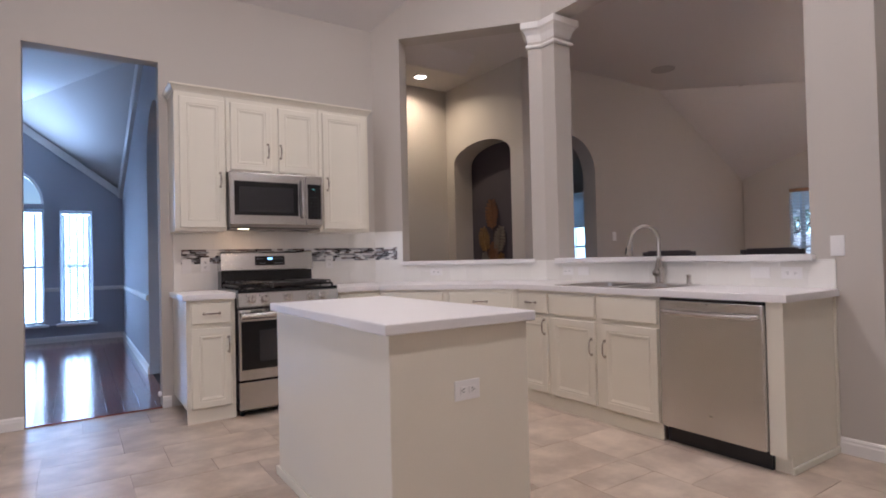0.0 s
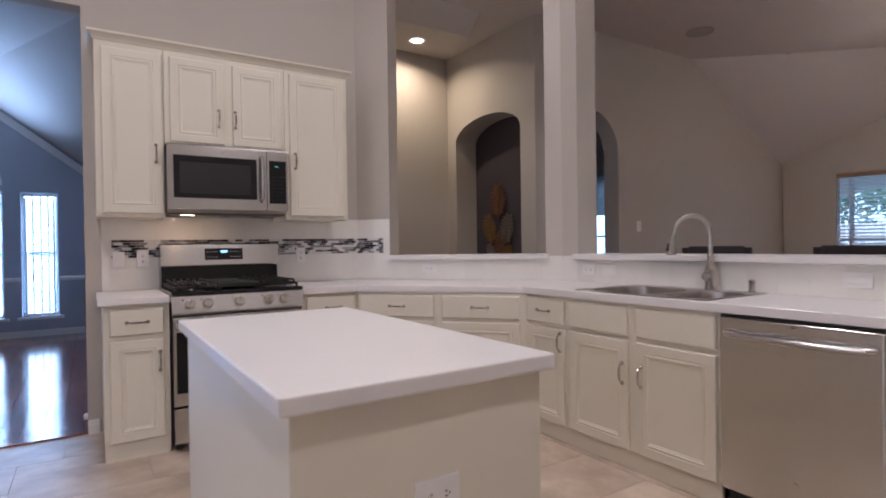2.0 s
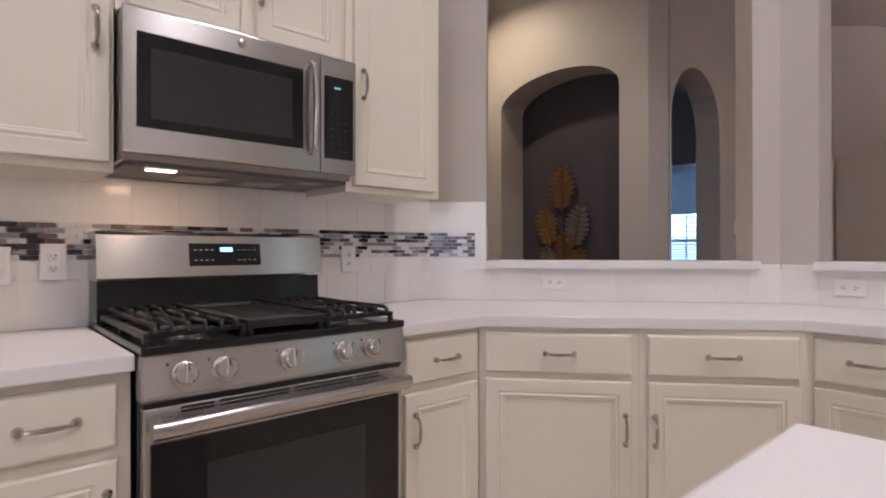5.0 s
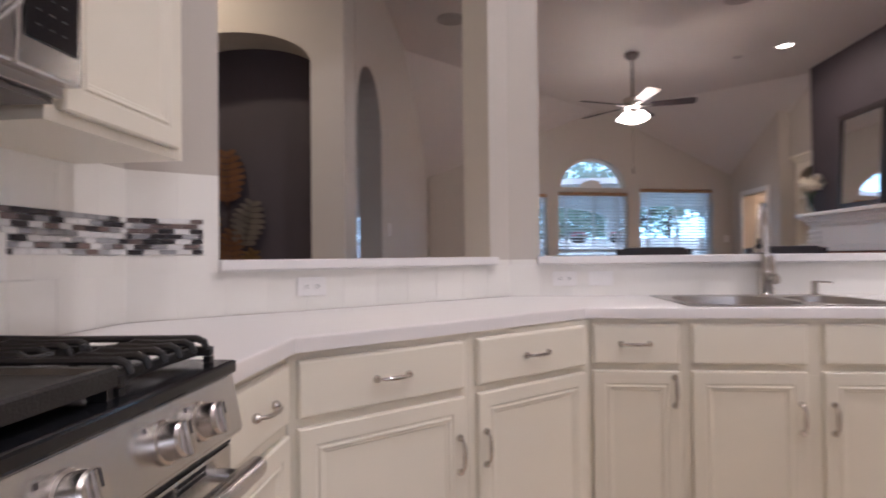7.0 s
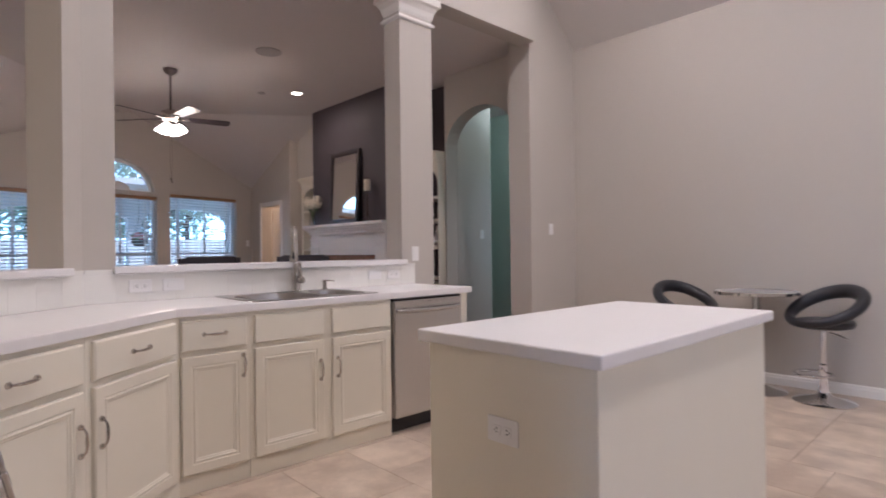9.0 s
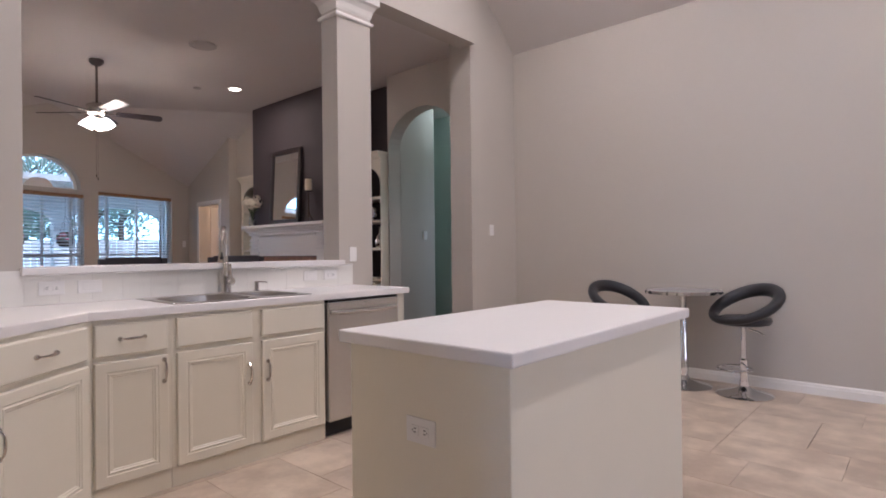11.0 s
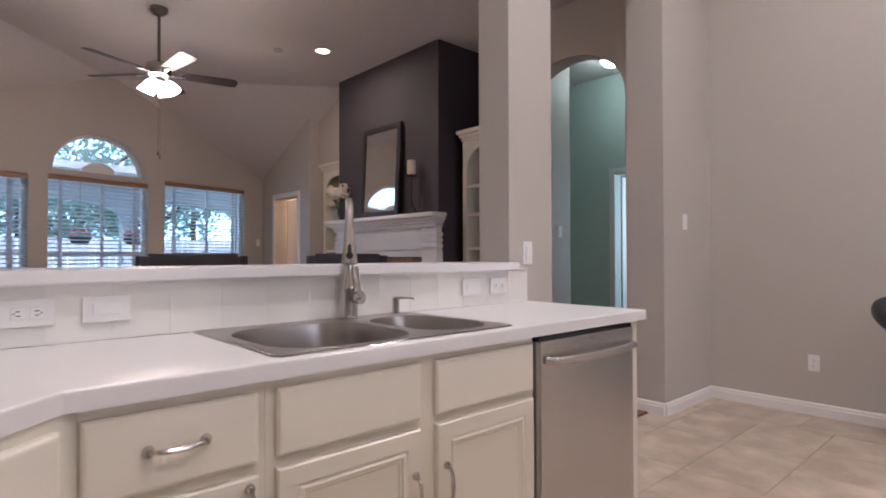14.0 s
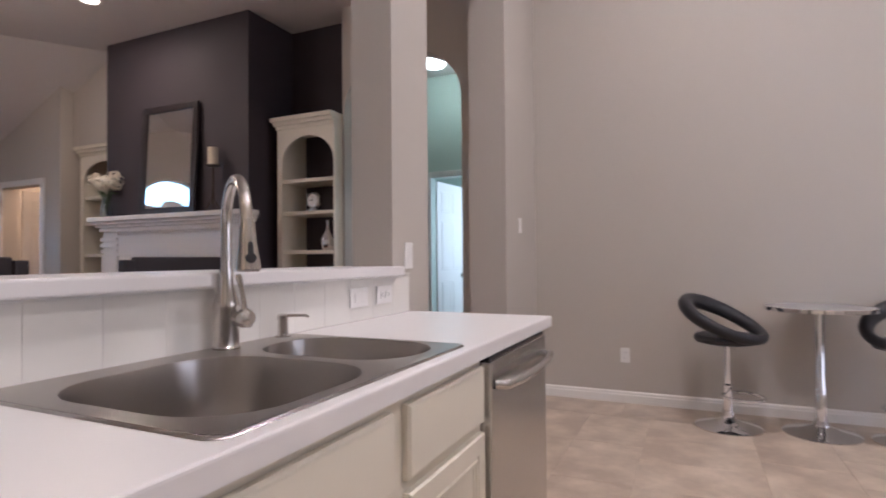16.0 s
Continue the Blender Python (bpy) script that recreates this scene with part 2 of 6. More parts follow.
SHEER = translucent("sheer_shade_fabric", (0.62, 0.62, 0.62))
BLIND = translucent("white_blind_slat", (0.74, 0.78, 0.82))
FOLIAGE = translucent("tree_foliage", (0.34, 0.46, 0.38))
SKY_GLOW = glow("sky_panel_glow", (0.42, 0.72, 1.0), 4.6)


# ---- building helpers ----
def link(name, bm, material, parent=None, label="", m=None, smooth=False):
    me = bpy.data.meshes.new(name)
    bmesh.ops.recalc_face_normals(bm, faces=bm.faces)
    bm.to_mesh(me)
    bm.free()
    me.materials.append(material)
    if smooth:
        me.polygons.foreach_set("use_smooth", [True] * len(me.polygons))
        me.set_sharp_from_angle(angle=radians(35))
    ob = new(name, me)
    if parent is not None:
        ob.parent = parent
    if m is not None:
        ob.matrix_basis = m
    if label:
        tagged(ob, label)
    return ob


def part(name, bm, material, parent, label="", m=None, smooth=False):
    return link(name, bm, material, parent, label, m, smooth)


def thing(name, m, label, category, group="", kind=""):
    ob = new(name)
    ob.empty_display_size = 0.1
    ob.matrix_basis = m
    return tagged(ob, label, category, group, kind)


def solid(name, bm, material, label, category, group="", kind="", m=None, smooth=False):
    return tagged(link(name, bm, material, None, "", m, smooth), label, category, group, kind)


def box(bm, x0, x1, y0, y1, z0, z1, bevel=0.0, segments=2):
    r = bmesh.ops.create_cube(bm, size=1.0)
    vs = r["verts"]
    for v in vs:
        v.co = Vector((x0 + (v.co.x + 0.5) * (x1 - x0), y0 + (v.co.y + 0.5) * (y1 - y0), z0 + (v.co.z + 0.5) * (z1 - z0)))
    if bevel:
        es = list({e for v in vs for e in v.link_edges})
        bmesh.ops.bevel(bm, geom=es, offset=bevel, segments=segments, affect="EDGES", profile=0.6)
    return bm


def block(*a, **k):
    return box(bmesh.new(), *a, **k)


def prism(bm, pts, z0, z1, bevel=0.0):
    """A flat outline (x, y) raised from z0 to z1."""
    lo = [bm.verts.new((x, y, z0)) for x, y in pts]
    hi = [bm.verts.new((x, y, z1)) for x, y in pts]
    k = len(pts)
    made = [bm.faces.new(lo[::-1]), bm.faces.new(hi)]
    for i in range(k):
        made.append(bm.faces.new((lo[i], lo[(i + 1) % k], hi[(i + 1) % k], hi[i])))
    if bevel:
        es = list({e for f in made for e in f.edges})
        bmesh.ops.bevel(bm, geom=es, offset=bevel, segments=2, affect="EDGES", profile=0.6)
    return bm


def upright(bm, pts, origin, along, thick):
    """An outline (s, z) on a vertical plane through origin along a direction, thick behind it (to the left of the direction)."""
    ax, ay = along
    nx, ny = -ay, ax
    lo = [bm.verts.new((origin[0] + ax * s, origin[1] + ay * s, z)) for s, z in pts]
    hi = [bm.verts.new((origin[0] + ax * s + nx * thick, origin[1] + ay * s + ny * thick, z)) for s, z in pts]
    k = len(pts)
    bm.faces.new(lo)
    bm.faces.new(hi[::-1])
    for i in range(k):
        bm.faces.new((lo[i], hi[i], hi[(i + 1) % k], lo[(i + 1) % k]))
    return bm


def lathe(bm, profile, steps=32, cx=0.0, cy=0.0):
    rings = []
    for r, z in profile:
        if r < 1e-6:
            rings.append([bm.verts.new((cx, cy, z))])
        else:
            rings.append([bm.verts.new((cx + r * math.cos(2 * math.pi * i / steps), cy + r * math.sin(2 * math.pi * i / steps), z)) for i in range(steps)])
    for a, b in zip(rings, rings[1:]):
        for i in range(steps):
            j = (i + 1) % steps
            if len(a) == 1 and len(b) > 1:
                bm.faces.new((a[0], b[i], b[j]))
            elif len(b) == 1 and len(a) > 1:
                bm.faces.new((a[i], a[j], b[0]))
            elif len(a) > 1:
                bm.faces.new((a[i], a[j], b[j], b[i]))
    return bm


def tube(bm, pts, radii, steps=12, closed=False, flat=1.0):
    """A round rod along points, with a radius at each."""
    pts = [Vector(p) for p in pts]
    if not isinstance(radii, (list, tuple)):
        radii = [radii] * len(pts)
    rings, side = [], None
    k = len(pts)
    for i, p in enumerate(pts):
        a = pts[i - 1] if (i or closed) else p
        b = pts[(i + 1) % k] if (i < k - 1 or closed) else p
        d = (b - a).normalized()
        if side is None:
            side = d.orthogonal().normalized()
        side = (side - d * side.dot(d)).normalized()
        up = d.cross(side)
        rings.append([bm.verts.new(p + side * radii[i] * math.cos(2 * math.pi * j / steps) + up * radii[i] * flat * math.sin(2 * math.pi * j / steps)) for j in range(steps)])
    pairs = list(zip(rings, rings[1:])) + ([(rings[-1], rings[0])] if closed else [])
    for a, b in pairs:
        for j in range(steps):
            q = (j + 1) % steps
            bm.faces.new((a[j], a[q], b[q], b[j]))
    if not closed:
        bm.faces.new(rings[0][::-1])
        bm.faces.new(rings[-1])
    return bm


def stepped(bm, w, h, loops, x=0.0, z=0.0, y=0.0):
    """A panel w by h that faces -y: rings (inset, height out of the plane), closed at the last."""
    rings = []
    for inset, out in loops:
        rings.append([bm.verts.new((x + px, y - out, z + pz)) for px, pz in ((inset, inset), (w - inset, inset), (w - inset, h - inset), (inset, h - inset))])
    bm.faces.new(rings[0][::-1])
    for a, b in zip(rings, rings[1:]):
        for i in range(4):
            j = (i + 1) % 4
            bm.faces.new((a[i], a[j], b[j], b[i]))
    bm.faces.new(rings[-1])
    return bm


def wall_with_hole(bm, length, height, hole, origin, along, thick):
    """A wall from s = 0 to length with an opening (s0, s1, z0, z1) and, past z1, an arch of that rise."""
    s0, s1, z0, z1, rise = hole
    if s0 > 0:
        upright(bm, [(0, 0), (s0, 0), (s0, height), (0, height)], origin, along, thick)
    if s1 < length:
        upright(bm, [(s1, 0), (length, 0), (length, height), (s1, height)], origin, along, thick)
    if z0 > 0:
        upright(bm, [(s0, 0), (s1, 0), (s1, z0), (s0, z0)], origin, along, thick)
    c, half = (s0 + s1) / 2, (s1 - s0) / 2
    if rise:
        k = 20
        arc = [(c - half * math.cos(math.pi * i / k), z1 + rise * math.sin(math.pi * i / k)) for i in range(k + 1)]
        for a, b in zip(arc, arc[1:]):
            upright(bm, [a, b, (b[0], height), (a[0], height)], origin, along, thick)
    else:
        upright(bm, [(s0, z1), (s1, z1), (s1, height), (s0, height)], origin, along, thick)
    return bm


def arch_piece(bm, s0, s1, z1, rise, height, origin, along, thick):
    return wall_with_hole(bm, s1, height, (s0, s1, 0, z1, rise), origin, along, thick)


# ---- plan ----
YR = 5.20                       # range wall
C1, V = (2.70, 5.20), (3.79, 3.94)   # ends of the slanting wall
DIAG = (0.654, -0.756)
DIAG_LEN = 1.666
XP = 3.79                       # peninsula wall
WT = 0.20
TOP = 3.285                     # head of the wide openings
FLAT = 3.40                     # flat ceiling beyond
SPRING, RIDGE = 3.39, 4.42      # kitchen vault
LEDGE = 1.110


def vault(y):
    return min(RIDGE, SPRING + 0.92 * min(YR - y, y + 0.75))


def structure(name, bm, material, label, category="wall", smooth=False):
    return solid(name, bm, material, label, category, kind="structure", smooth=smooth)


# kitchen shell
bm = bmesh.new()
upright(bm, [(0, 0), (2.334, 0), (2.334, SPRING), (0, SPRING)], (-2.4, YR), (1, 0), 0.14)
upright(bm, [(2.334, 2.75), (3.205, 2.75), (3.205, SPRING), (2.334, SPRING)], (-2.4, YR), (1, 0), 0.14)
upright(bm, [(3.205, 0), (5.10, 0), (5.10, SPRING), (3.205, SPRING)], (-2.4, YR), (1, 0), 0.14)
structure("wall_north", bm, WALL, "greige painted kitchen wall with a tall doorway beside the cabinets")

bm = bmesh.new()
J0, J1 = 0.29, 1.545
upright(bm, [(0, 0), (J0, 0), (J0, vault(5.2 - 0.756 * J0)), (0, SPRING)], C1, DIAG, WT)
upright(bm, [(J0, 0), (J1, 0), (J1, LEDGE - 0.04), (J0, LEDGE - 0.04)], C1, DIAG, WT)
upright(bm, [(J0, TOP), (J1, TOP), (J1, RIDGE - 0.03), (1.36, RIDGE - 0.03), (J0, vault(5.2 - 0.756 * J0))], C1, DIAG, WT)
structure("wall_slanting", bm, WALL, "greige painted slanting wall with a pass-through opening over the counter")

bm = bmesh.new()
n = (0.756, 0.654)
e0 = (C1[0] + DIAG[0] * J1, C1[1] + DIAG[1] * J1)
prism(bm, [e0, V, (XP, 3.785), (XP + WT, 3.785), (XP + WT, 4.03), (e0[0] + n[0] * WT, e0[1] + n[1] * WT)], 0, RIDGE)
structure("wall_corner_pier", bm, WALL, "greige painted corner pier between two pass-through openings", "pier")

bm = bmesh.new()
box(bm, XP, XP + WT, 1.79, 3.785, 0, LEDGE - 0.04)
box(bm, XP, XP + WT, 1.79, 3.785, TOP, RIDGE)
box(bm, XP, XP + WT, 0.04, 1.45, TOP, RIDGE)
structure("wall_east", bm, WALL, "greige painted half wall under a wide pass-through opening")
structure("wall_end_pier", block(XP, XP + WT, 1.45, 1.79, 0, RIDGE), WALL, "greige painted end pier at the peninsula", "pier")
bm = bmesh.new()
upright(bm, [(0, 0), (0.79, 0), (0.79, vault(0.04)), (0, SPRING)], (3.86, -0.75), (0, 1), -0.28)
structure("wall_nook_return", bm, WALL, "greige painted wall end with a rounded corner by the walkway")
structure("wall_south", block(-2.4, 4.14, -0.89, -0.75, 0, SPRING), WALL, "greige painted breakfast nook wall")
bm = bmesh.new()
upright(bm, [(0, 0), (1.35, 0), (1.35, RIDGE), (1.12, RIDGE), (0, SPRING)], (-2.4, -0.75), (0, 1), 0.14)
upright(bm, [(4.15, 0), (5.95, 0), (5.95, SPRING), (4.83, RIDGE), (4.15, RIDGE)], (-2.4, -0.75), (0, 1), 0.14)
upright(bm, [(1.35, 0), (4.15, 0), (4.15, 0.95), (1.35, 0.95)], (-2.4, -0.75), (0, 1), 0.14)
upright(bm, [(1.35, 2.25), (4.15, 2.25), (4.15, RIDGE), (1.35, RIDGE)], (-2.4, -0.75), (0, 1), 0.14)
structure("wall_west", bm, WALL, "greige painted kitchen wall with a wide unseen window")

bm = bmesh.new()
ridge_s, ridge_n = -0.75 + (RIDGE - SPRING) / 0.92, YR - (RIDGE - SPRING) / 0.92
for prof in ([(-0.95, SPRING - 0.184), (ridge_s, RIDGE), (ridge_s, RIDGE + 0.1), (-0.95, SPRING - 0.08)], [(ridge_s, RIDGE), (ridge_n, RIDGE), (ridge_n, RIDGE + 0.1), (ridge_s, RIDGE + 0.1)], [(ridge_n, RIDGE), (5.38, SPRING - 0.166), (5.38, SPRING - 0.06), (ridge_n, RIDGE + 0.1)]):
    a = [bm.verts.new((-2.54, y, z)) for y, z in prof]
    b = [bm.verts.new((3.99, y, z)) for y, z in prof]
    bm.faces.new(a), bm.faces.new(b[::-1])
    for i in range(4):
        j = (i + 1) % 4
        bm.faces.new((a[i], b[i], b[j], a[j]))
structure("ceiling", bm, CEIL, "off-white vaulted kitchen ceiling", "ceiling")

# baseboards in the kitchen
def baseboard(name, origin, along, length, label="white moulded baseboard along the wall"):
    bm = bmesh.new()
    ax, ay = along
    nx, ny = ay, -ax
    prof = [(0, 0), (0.016, 0), (0.016, 0.058), (0.012, 0.068), (0.012, 0.078), (0.006, 0.088), (0, 0.09)]
    ends = []
    for s in (0, length):
        ends.append([bm.verts.new((origin[0] + ax * s + nx * d, origin[1] + ay * s + ny * d, z)) for d, z in prof])
    k = len(prof)
    for i in range(k):
        j = (i + 1) % k
        bm.faces.new((ends[0][i], ends[1][i], ends[1][j], ends[0][j]))
    bm.faces.new(ends[0][::-1]), bm.faces.new(ends[1])
    return structure(name, bm, TRIM, label, "baseboard")


baseboard("baseboard", (-2.4, YR), (1, 0), 2.334)
baseboard("baseboard", (0.805, YR), (1, 0), 0.064)
baseboard("baseboard", (3.86, 0.04), (0, -1), 0.79)
baseboard("baseboard", (3.86, -0.75), (-1, 0), 6.26)
baseboard("baseboard", (XP, 1.675), (0, -1), 0.225)
baseboard("baseboard", (4.14, 0.04), (-1, 0), 0.28)
baseboard("baseboard", (XP, 1.45), (1, 0), 0.20)

# capitals of the two piers: a neck ring and a flared top
def capital(name, outline, label):
    ob = thing(name, pose(0, 0, 0), label, "capital", kind="structure")
    cx = sum(p[0] for p in outline) / len(outline)
    cy = sum(p[1] for p in outline) / len(outline)

    def grown(d):
        out = []
        k = len(outline)
        for i in range(k):
            p, q, r = (Vector(outline[j % k]) for j in (i - 1, i, i + 1))
            a, b = (q - p).normalized(), (r - q).normalized()
            na, nb = Vector((a.y, -a.x)), Vector((b.y, -b.x))
            m = (na + nb).normalized()
            out.append(tuple(q + m * (d / max(0.4, m.dot(na)))))
        return out

    def ring(levels):
        bm = bmesh.new()
        rows = [[bm.verts.new((x, y, z)) for x, y in grown(d)] for d, z in levels]
        k = len(outline)
        for a, b in zip(rows, rows[1:]):
            for i in range(k):
                j = (i + 1) % k
                bm.faces.new((a[i], a[j], b[j], b[i]))
        bm.faces.new(rows[0][::-1]), bm.faces.new(rows[-1])
        return bm
    part("neck_ring", ring([(0.002, 3.03), (0.018, 3.035), (0.022, 3.047), (0.018, 3.06), (0.002, 3.065)]), TRIM, ob)
    part("flared_top", ring([(0.002, 3.09), (0.010, 3.11), (0.020, 3.15), (0.040, 3.185), (0.060, 3.20), (0.060, 3.255), (0.048, 3.262)]), TRIM, ob)
    return ob


capital("pier_capital", [e0, V, (XP, 3.785), (XP + WT, 3.785), (XP + WT, 4.03), (e0[0] + n[0] * WT, e0[1] + n[1] * WT)], "white painted moulded capital at the top of the corner pier")
capital("pier_capital", [(XP, 1.79), (XP, 1.45), (XP + WT, 1.45), (XP + WT, 1.79)], "white painted moulded capital at the top of the end pier")

# ledges of the pass-throughs
bm = bmesh.new()
q0 = [(C1[0] + DIAG[0] * s - n[0] * d, C1[1] + DIAG[1] * s - n[1] * d) for s, d in ((J0 - 0.005, 0.045), (J1 + 0.02, 0.045), (J1 + 0.0, -WT - 0.06), (J0, -WT - 0.06))]
prism(bm, q0, LEDGE - 0.038, LEDGE, 0.006)
solid("ledge", bm, QUARTZ, "white quartz ledge on the slanting pass-through", "ledge", kind="structure")
solid("ledge", block(XP - 0.045, XP + WT + 0.12, 1.765, 3.80, LEDGE - 0.038, LEDGE, 0.006), QUARTZ, "long white quartz bar ledge above the sink", "ledge", kind="structure")

# ---- foyer, living room, hall, dining room ----
bm = bmesh.new()
wall_with_hole(bm, 1.53, FLAT, (0.22, 1.36, 0, 2.37, 0.22), (4.46, 4.95), (0, 1), -0.29)
box(bm, 4.46, 4.75, 5.17, 6.31, 0, 0.75)
structure("wall_niche", bm, WALL, "beige painted foyer wall with an arched art niche")
structure("niche_back", block(4.752, 4.80, 5.10, 6.40, 0.72, 2.70), PLUM, "dark plum painted back of the arched niche", "niche")
structure("wall_foyer", block(1.02, 4.80, 6.48, 6.60, 0, FLAT), WALL, "beige painted foyer wall")
bm = bmesh.new()
wall_with_hole(bm, 4.80, FLAT, (0.02, 0.88, 0, 2.14, 0.44), (4.78, 4.95), (1, 0), 0.20)
structure("wall_living_north", bm, WALL, "greige painted living room wall with an arched doorway")

bm = bmesh.new()
WINS = [(0.353, 1.673), (1.897, 3.080), (3.275, 4.52)]
HEADS = (2.18, 2.11, 2.08)
XW = 10.6
SLANT = pose(XW, 0, 0, 0, 0, 16.3) @ pose(-XW, 0, 0)     # the window wall stands askew to the room
ys = [0.0]
for a, b in WINS:
    box(bm, XW, XW + 0.16, ys[-1], a, 0, FLAT)
    box(bm, XW, XW + 0.16, a, b, 0, 0.63)
    ys.append(b)
box(bm, XW, XW + 0.16, ys[-1], 5.14, 0, FLAT)
for i, (a, b) in enumerate(WINS):
    if i != 1:
        box(bm, XW, XW + 0.16, a, b, HEADS[i], FLAT)
a, b = WINS[1]
box(bm, XW, XW + 0.16, a, b, 2.11, 2.17)
c, half, k = (a + b) / 2, 0.55, 24
box(bm, XW, XW + 0.16, a, c - half, 2.17, FLAT), box(bm, XW, XW + 0.16, c + half, b, 2.17, FLAT)
arc = [(c - half * math.cos(math.pi * i / k), 2.17 + 0.48 * math.sin(math.pi * i / k)) for i in range(k + 1)]
for p, q in zip(arc, arc[1:]):
    upright(bm, [p, q, (q[0], FLAT), (p[0], FLAT)], (XW, 0), (0, 1), -0.16)
structure("wall_living_east", bm, WALL, "greige painted living room wall with three windows and a half-round light").matrix_world = SLANT

# south side of the living room: chimney breast, bookcase recesses, doorway
structure("chimney_breast", block(6.265, 8.20, -0.56, 0.04, 0, FLAT + 0.03), PLUM, "dark plum painted chimney breast above the fireplace", "chimney breast")
bm = bmesh.new()
box(bm, 5.49, 6.265, -0.68, -0.56, 0, FLAT)
structure("wall_recess_back", bm, PLUM, "dark plum painted back of the bookcase recess")
bm = bmesh.new()
box(bm, 8.20, 9.05, -0.68, -0.56, 0, FLAT), box(bm, 8.202, 9.048, -0.558, -0.142, 2.45, FLAT - 0.002)
structure("wall_alcove_back", bm, WALL, "greige painted back of the alcove beside the chimney")
bm = bmesh.new()
wall_with_hole(bm, 1.56, FLAT, (0.35, 1.10, 0, 2.03, 0), (9.05, -0.14), (1, 0), 0.14)
box(bm, 9.05, 9.12, -0.68, -0.14, 0, FLAT)
structure("wall_living_south", bm, WALL, "greige painted living room wall with a doorway")
bm = bmesh.new()
box(bm, 8.9, 11.0, -2.6, -2.48, 0, 2.6), box(bm, 8.78, 8.9, -2.6, -0.69, 0, 2.6), box(bm, 11.0, 11.12, -2.6, -0.05, 0, 2.6), box(bm, 8.9, 11.0, -2.48, -0.15, 2.5, 2.6)
structure("wall_side_room", bm, WALL, "warmly lit side room walls beyond the living room")

# hall with the arch
bm = bmesh.new()
wall_with_hole(bm, 1.35, FLAT, (0.20, 1.33, 0, 2.47, 0.45), (4.14, -0.50), (1, 0), 0.20)
box(bm, 5.471, 5.488, -1.15, -0.505, 0, FLAT)
structure("wall_hall_arch", bm, WALL, "greige painted wall with an arched hall opening")
bm = bmesh.new()
wall_with_hole(bm, 3.4, 3.28, (0.53, 1.30, 0, 2.09, 0), (4.14, -2.14), (1, 0), 0.12)
box(bm, 4.14, 4.26, -2.02, -0.505, 0, 3.28)
box(bm, 7.42, 7.54, -2.14, -0.69, 0, 3.28), box(bm, 5.49, 7.42, -0.80, -0.69, 0, 3.28)
structure("wall_hall", bm, GREEN, "pale green painted hall walls")
structure("ceiling_hall", box(block(4.15, 7.54, -2.14, -0.70, 3.28, 3.36), 4.15, 5.488, -0.70, -0.51, 3.28, 3.36), CEIL, "white hall ceiling", "ceiling")
bm = bmesh.new()
box(bm, 4.02, 4.14, -4.0, -2.02, 0, 2.8), box(bm, 4.14, 6.8, -4.0, -3.88, 0, 2.8), box(bm, 6.68, 6.8, -3.88, -2.15, 0, 2.8), box(bm, 4.14, 6.68, -3.88, -2.15, 2.68, 2.8)
structure("wall_behind_hall_door", bm, GREEN, "plain bedroom walls behind the hall door")
structure("floor_bedroom", block(4.02, 6.8, -4.0, -2.62, -0.05, -0.001), CHERRY, "red-brown hardwood bedroom floor", "floor")

# flat ceilings beyond the kitchen
bm = bmesh.new()
prism(bm, [(3.99, -0.70), (8.3, -0.70), (8.3, -0.15), (9.98, 2.27), (7.0, 4.97), (3.99, 4.97)], FLAT, FLAT + 0.1)
prism(bm, [(1.0, 5.34), (2.80, 5.34), (3.99, 4.1), (3.99, 4.96), (4.80, 4.96), (4.80, 6.62), (1.0, 6.62)], FLAT + 0.001, FLAT + 0.1)
A, P1, P2 = (9.98, 2.27, FLAT), (7.0, 4.97, FLAT), (8.3, -0.15, FLAT)
N1, S1 = (9.22, 4.99, 2.22), (10.65, -0.16, 2.35)
box(bm, 8.301, 9.2, -0.70, -0.15, FLAT, FLAT + 0.1)
for tri in ((P1, A, N1), (P2, S1, A), (P2, (9.2, -0.15, FLAT), (9.2, -0.15, 2.90))):
    bm.faces.new([bm.verts.new(p) for p in tri])
structure("ceiling_living", bm, CEIL, "off-white living room ceiling with sloping corner facets", "ceiling")

# dining room
bm = bmesh.new()
YD, XD = 10.40, 0.87
DW = [(-1.05, -0.14), (0.05, 0.47)]
box(bm, -3.0, DW[0][0], YD, YD + 0.16, 0, 3.5)
box(bm, DW[0][1], DW[1][0], YD, YD + 0.16, 0, 3.5), box(bm, DW[1][1], 1.01, YD, YD + 0.16, 0, 3.5)
for a, b in DW:
    box(bm, a, b, YD, YD + 0.16, 0, 0.28)
box(bm, DW[1][0], DW[1][1], YD, YD + 0.16, 1.99, 3.5)
a, b = DW[0]
box(bm, a, b, YD, YD + 0.16, 2.0, 2.07)
c, half = (a + b) / 2, (b - a) / 2
arc = [(c - half * math.cos(math.pi * i / k), 2.07 + 0.52 * math.sin(math.pi * i / k)) for i in range(k + 1)]
for p, q in zip(arc, arc[1:]):
    upright(bm, [p, q, (q[0], 3.5), (p[0], 3.5)], (0, YD), (1, 0), 0.16)
structure("wall_dining_north", bm, BLUE, "blue-grey painted dining room wall with tall windows")
bm = bmesh.new()
wall_with_hole(bm, 5.06, 3.5, (0.35, 1.42, 0, 2.25, 0.45), (XD, 5.34), (0, 1), -0.15)
structure("wall_dining_east", bm, BLUE, "blue-grey painted dining room wall with an arched opening")
bm = bmesh.new()
box(bm, -3.14, -3.0, 5.34, 10.56, 0, 3.5)
structure("wall_dining_west", bm, BLUE, "blue-grey painted dining room wall")
bm = bmesh.new()
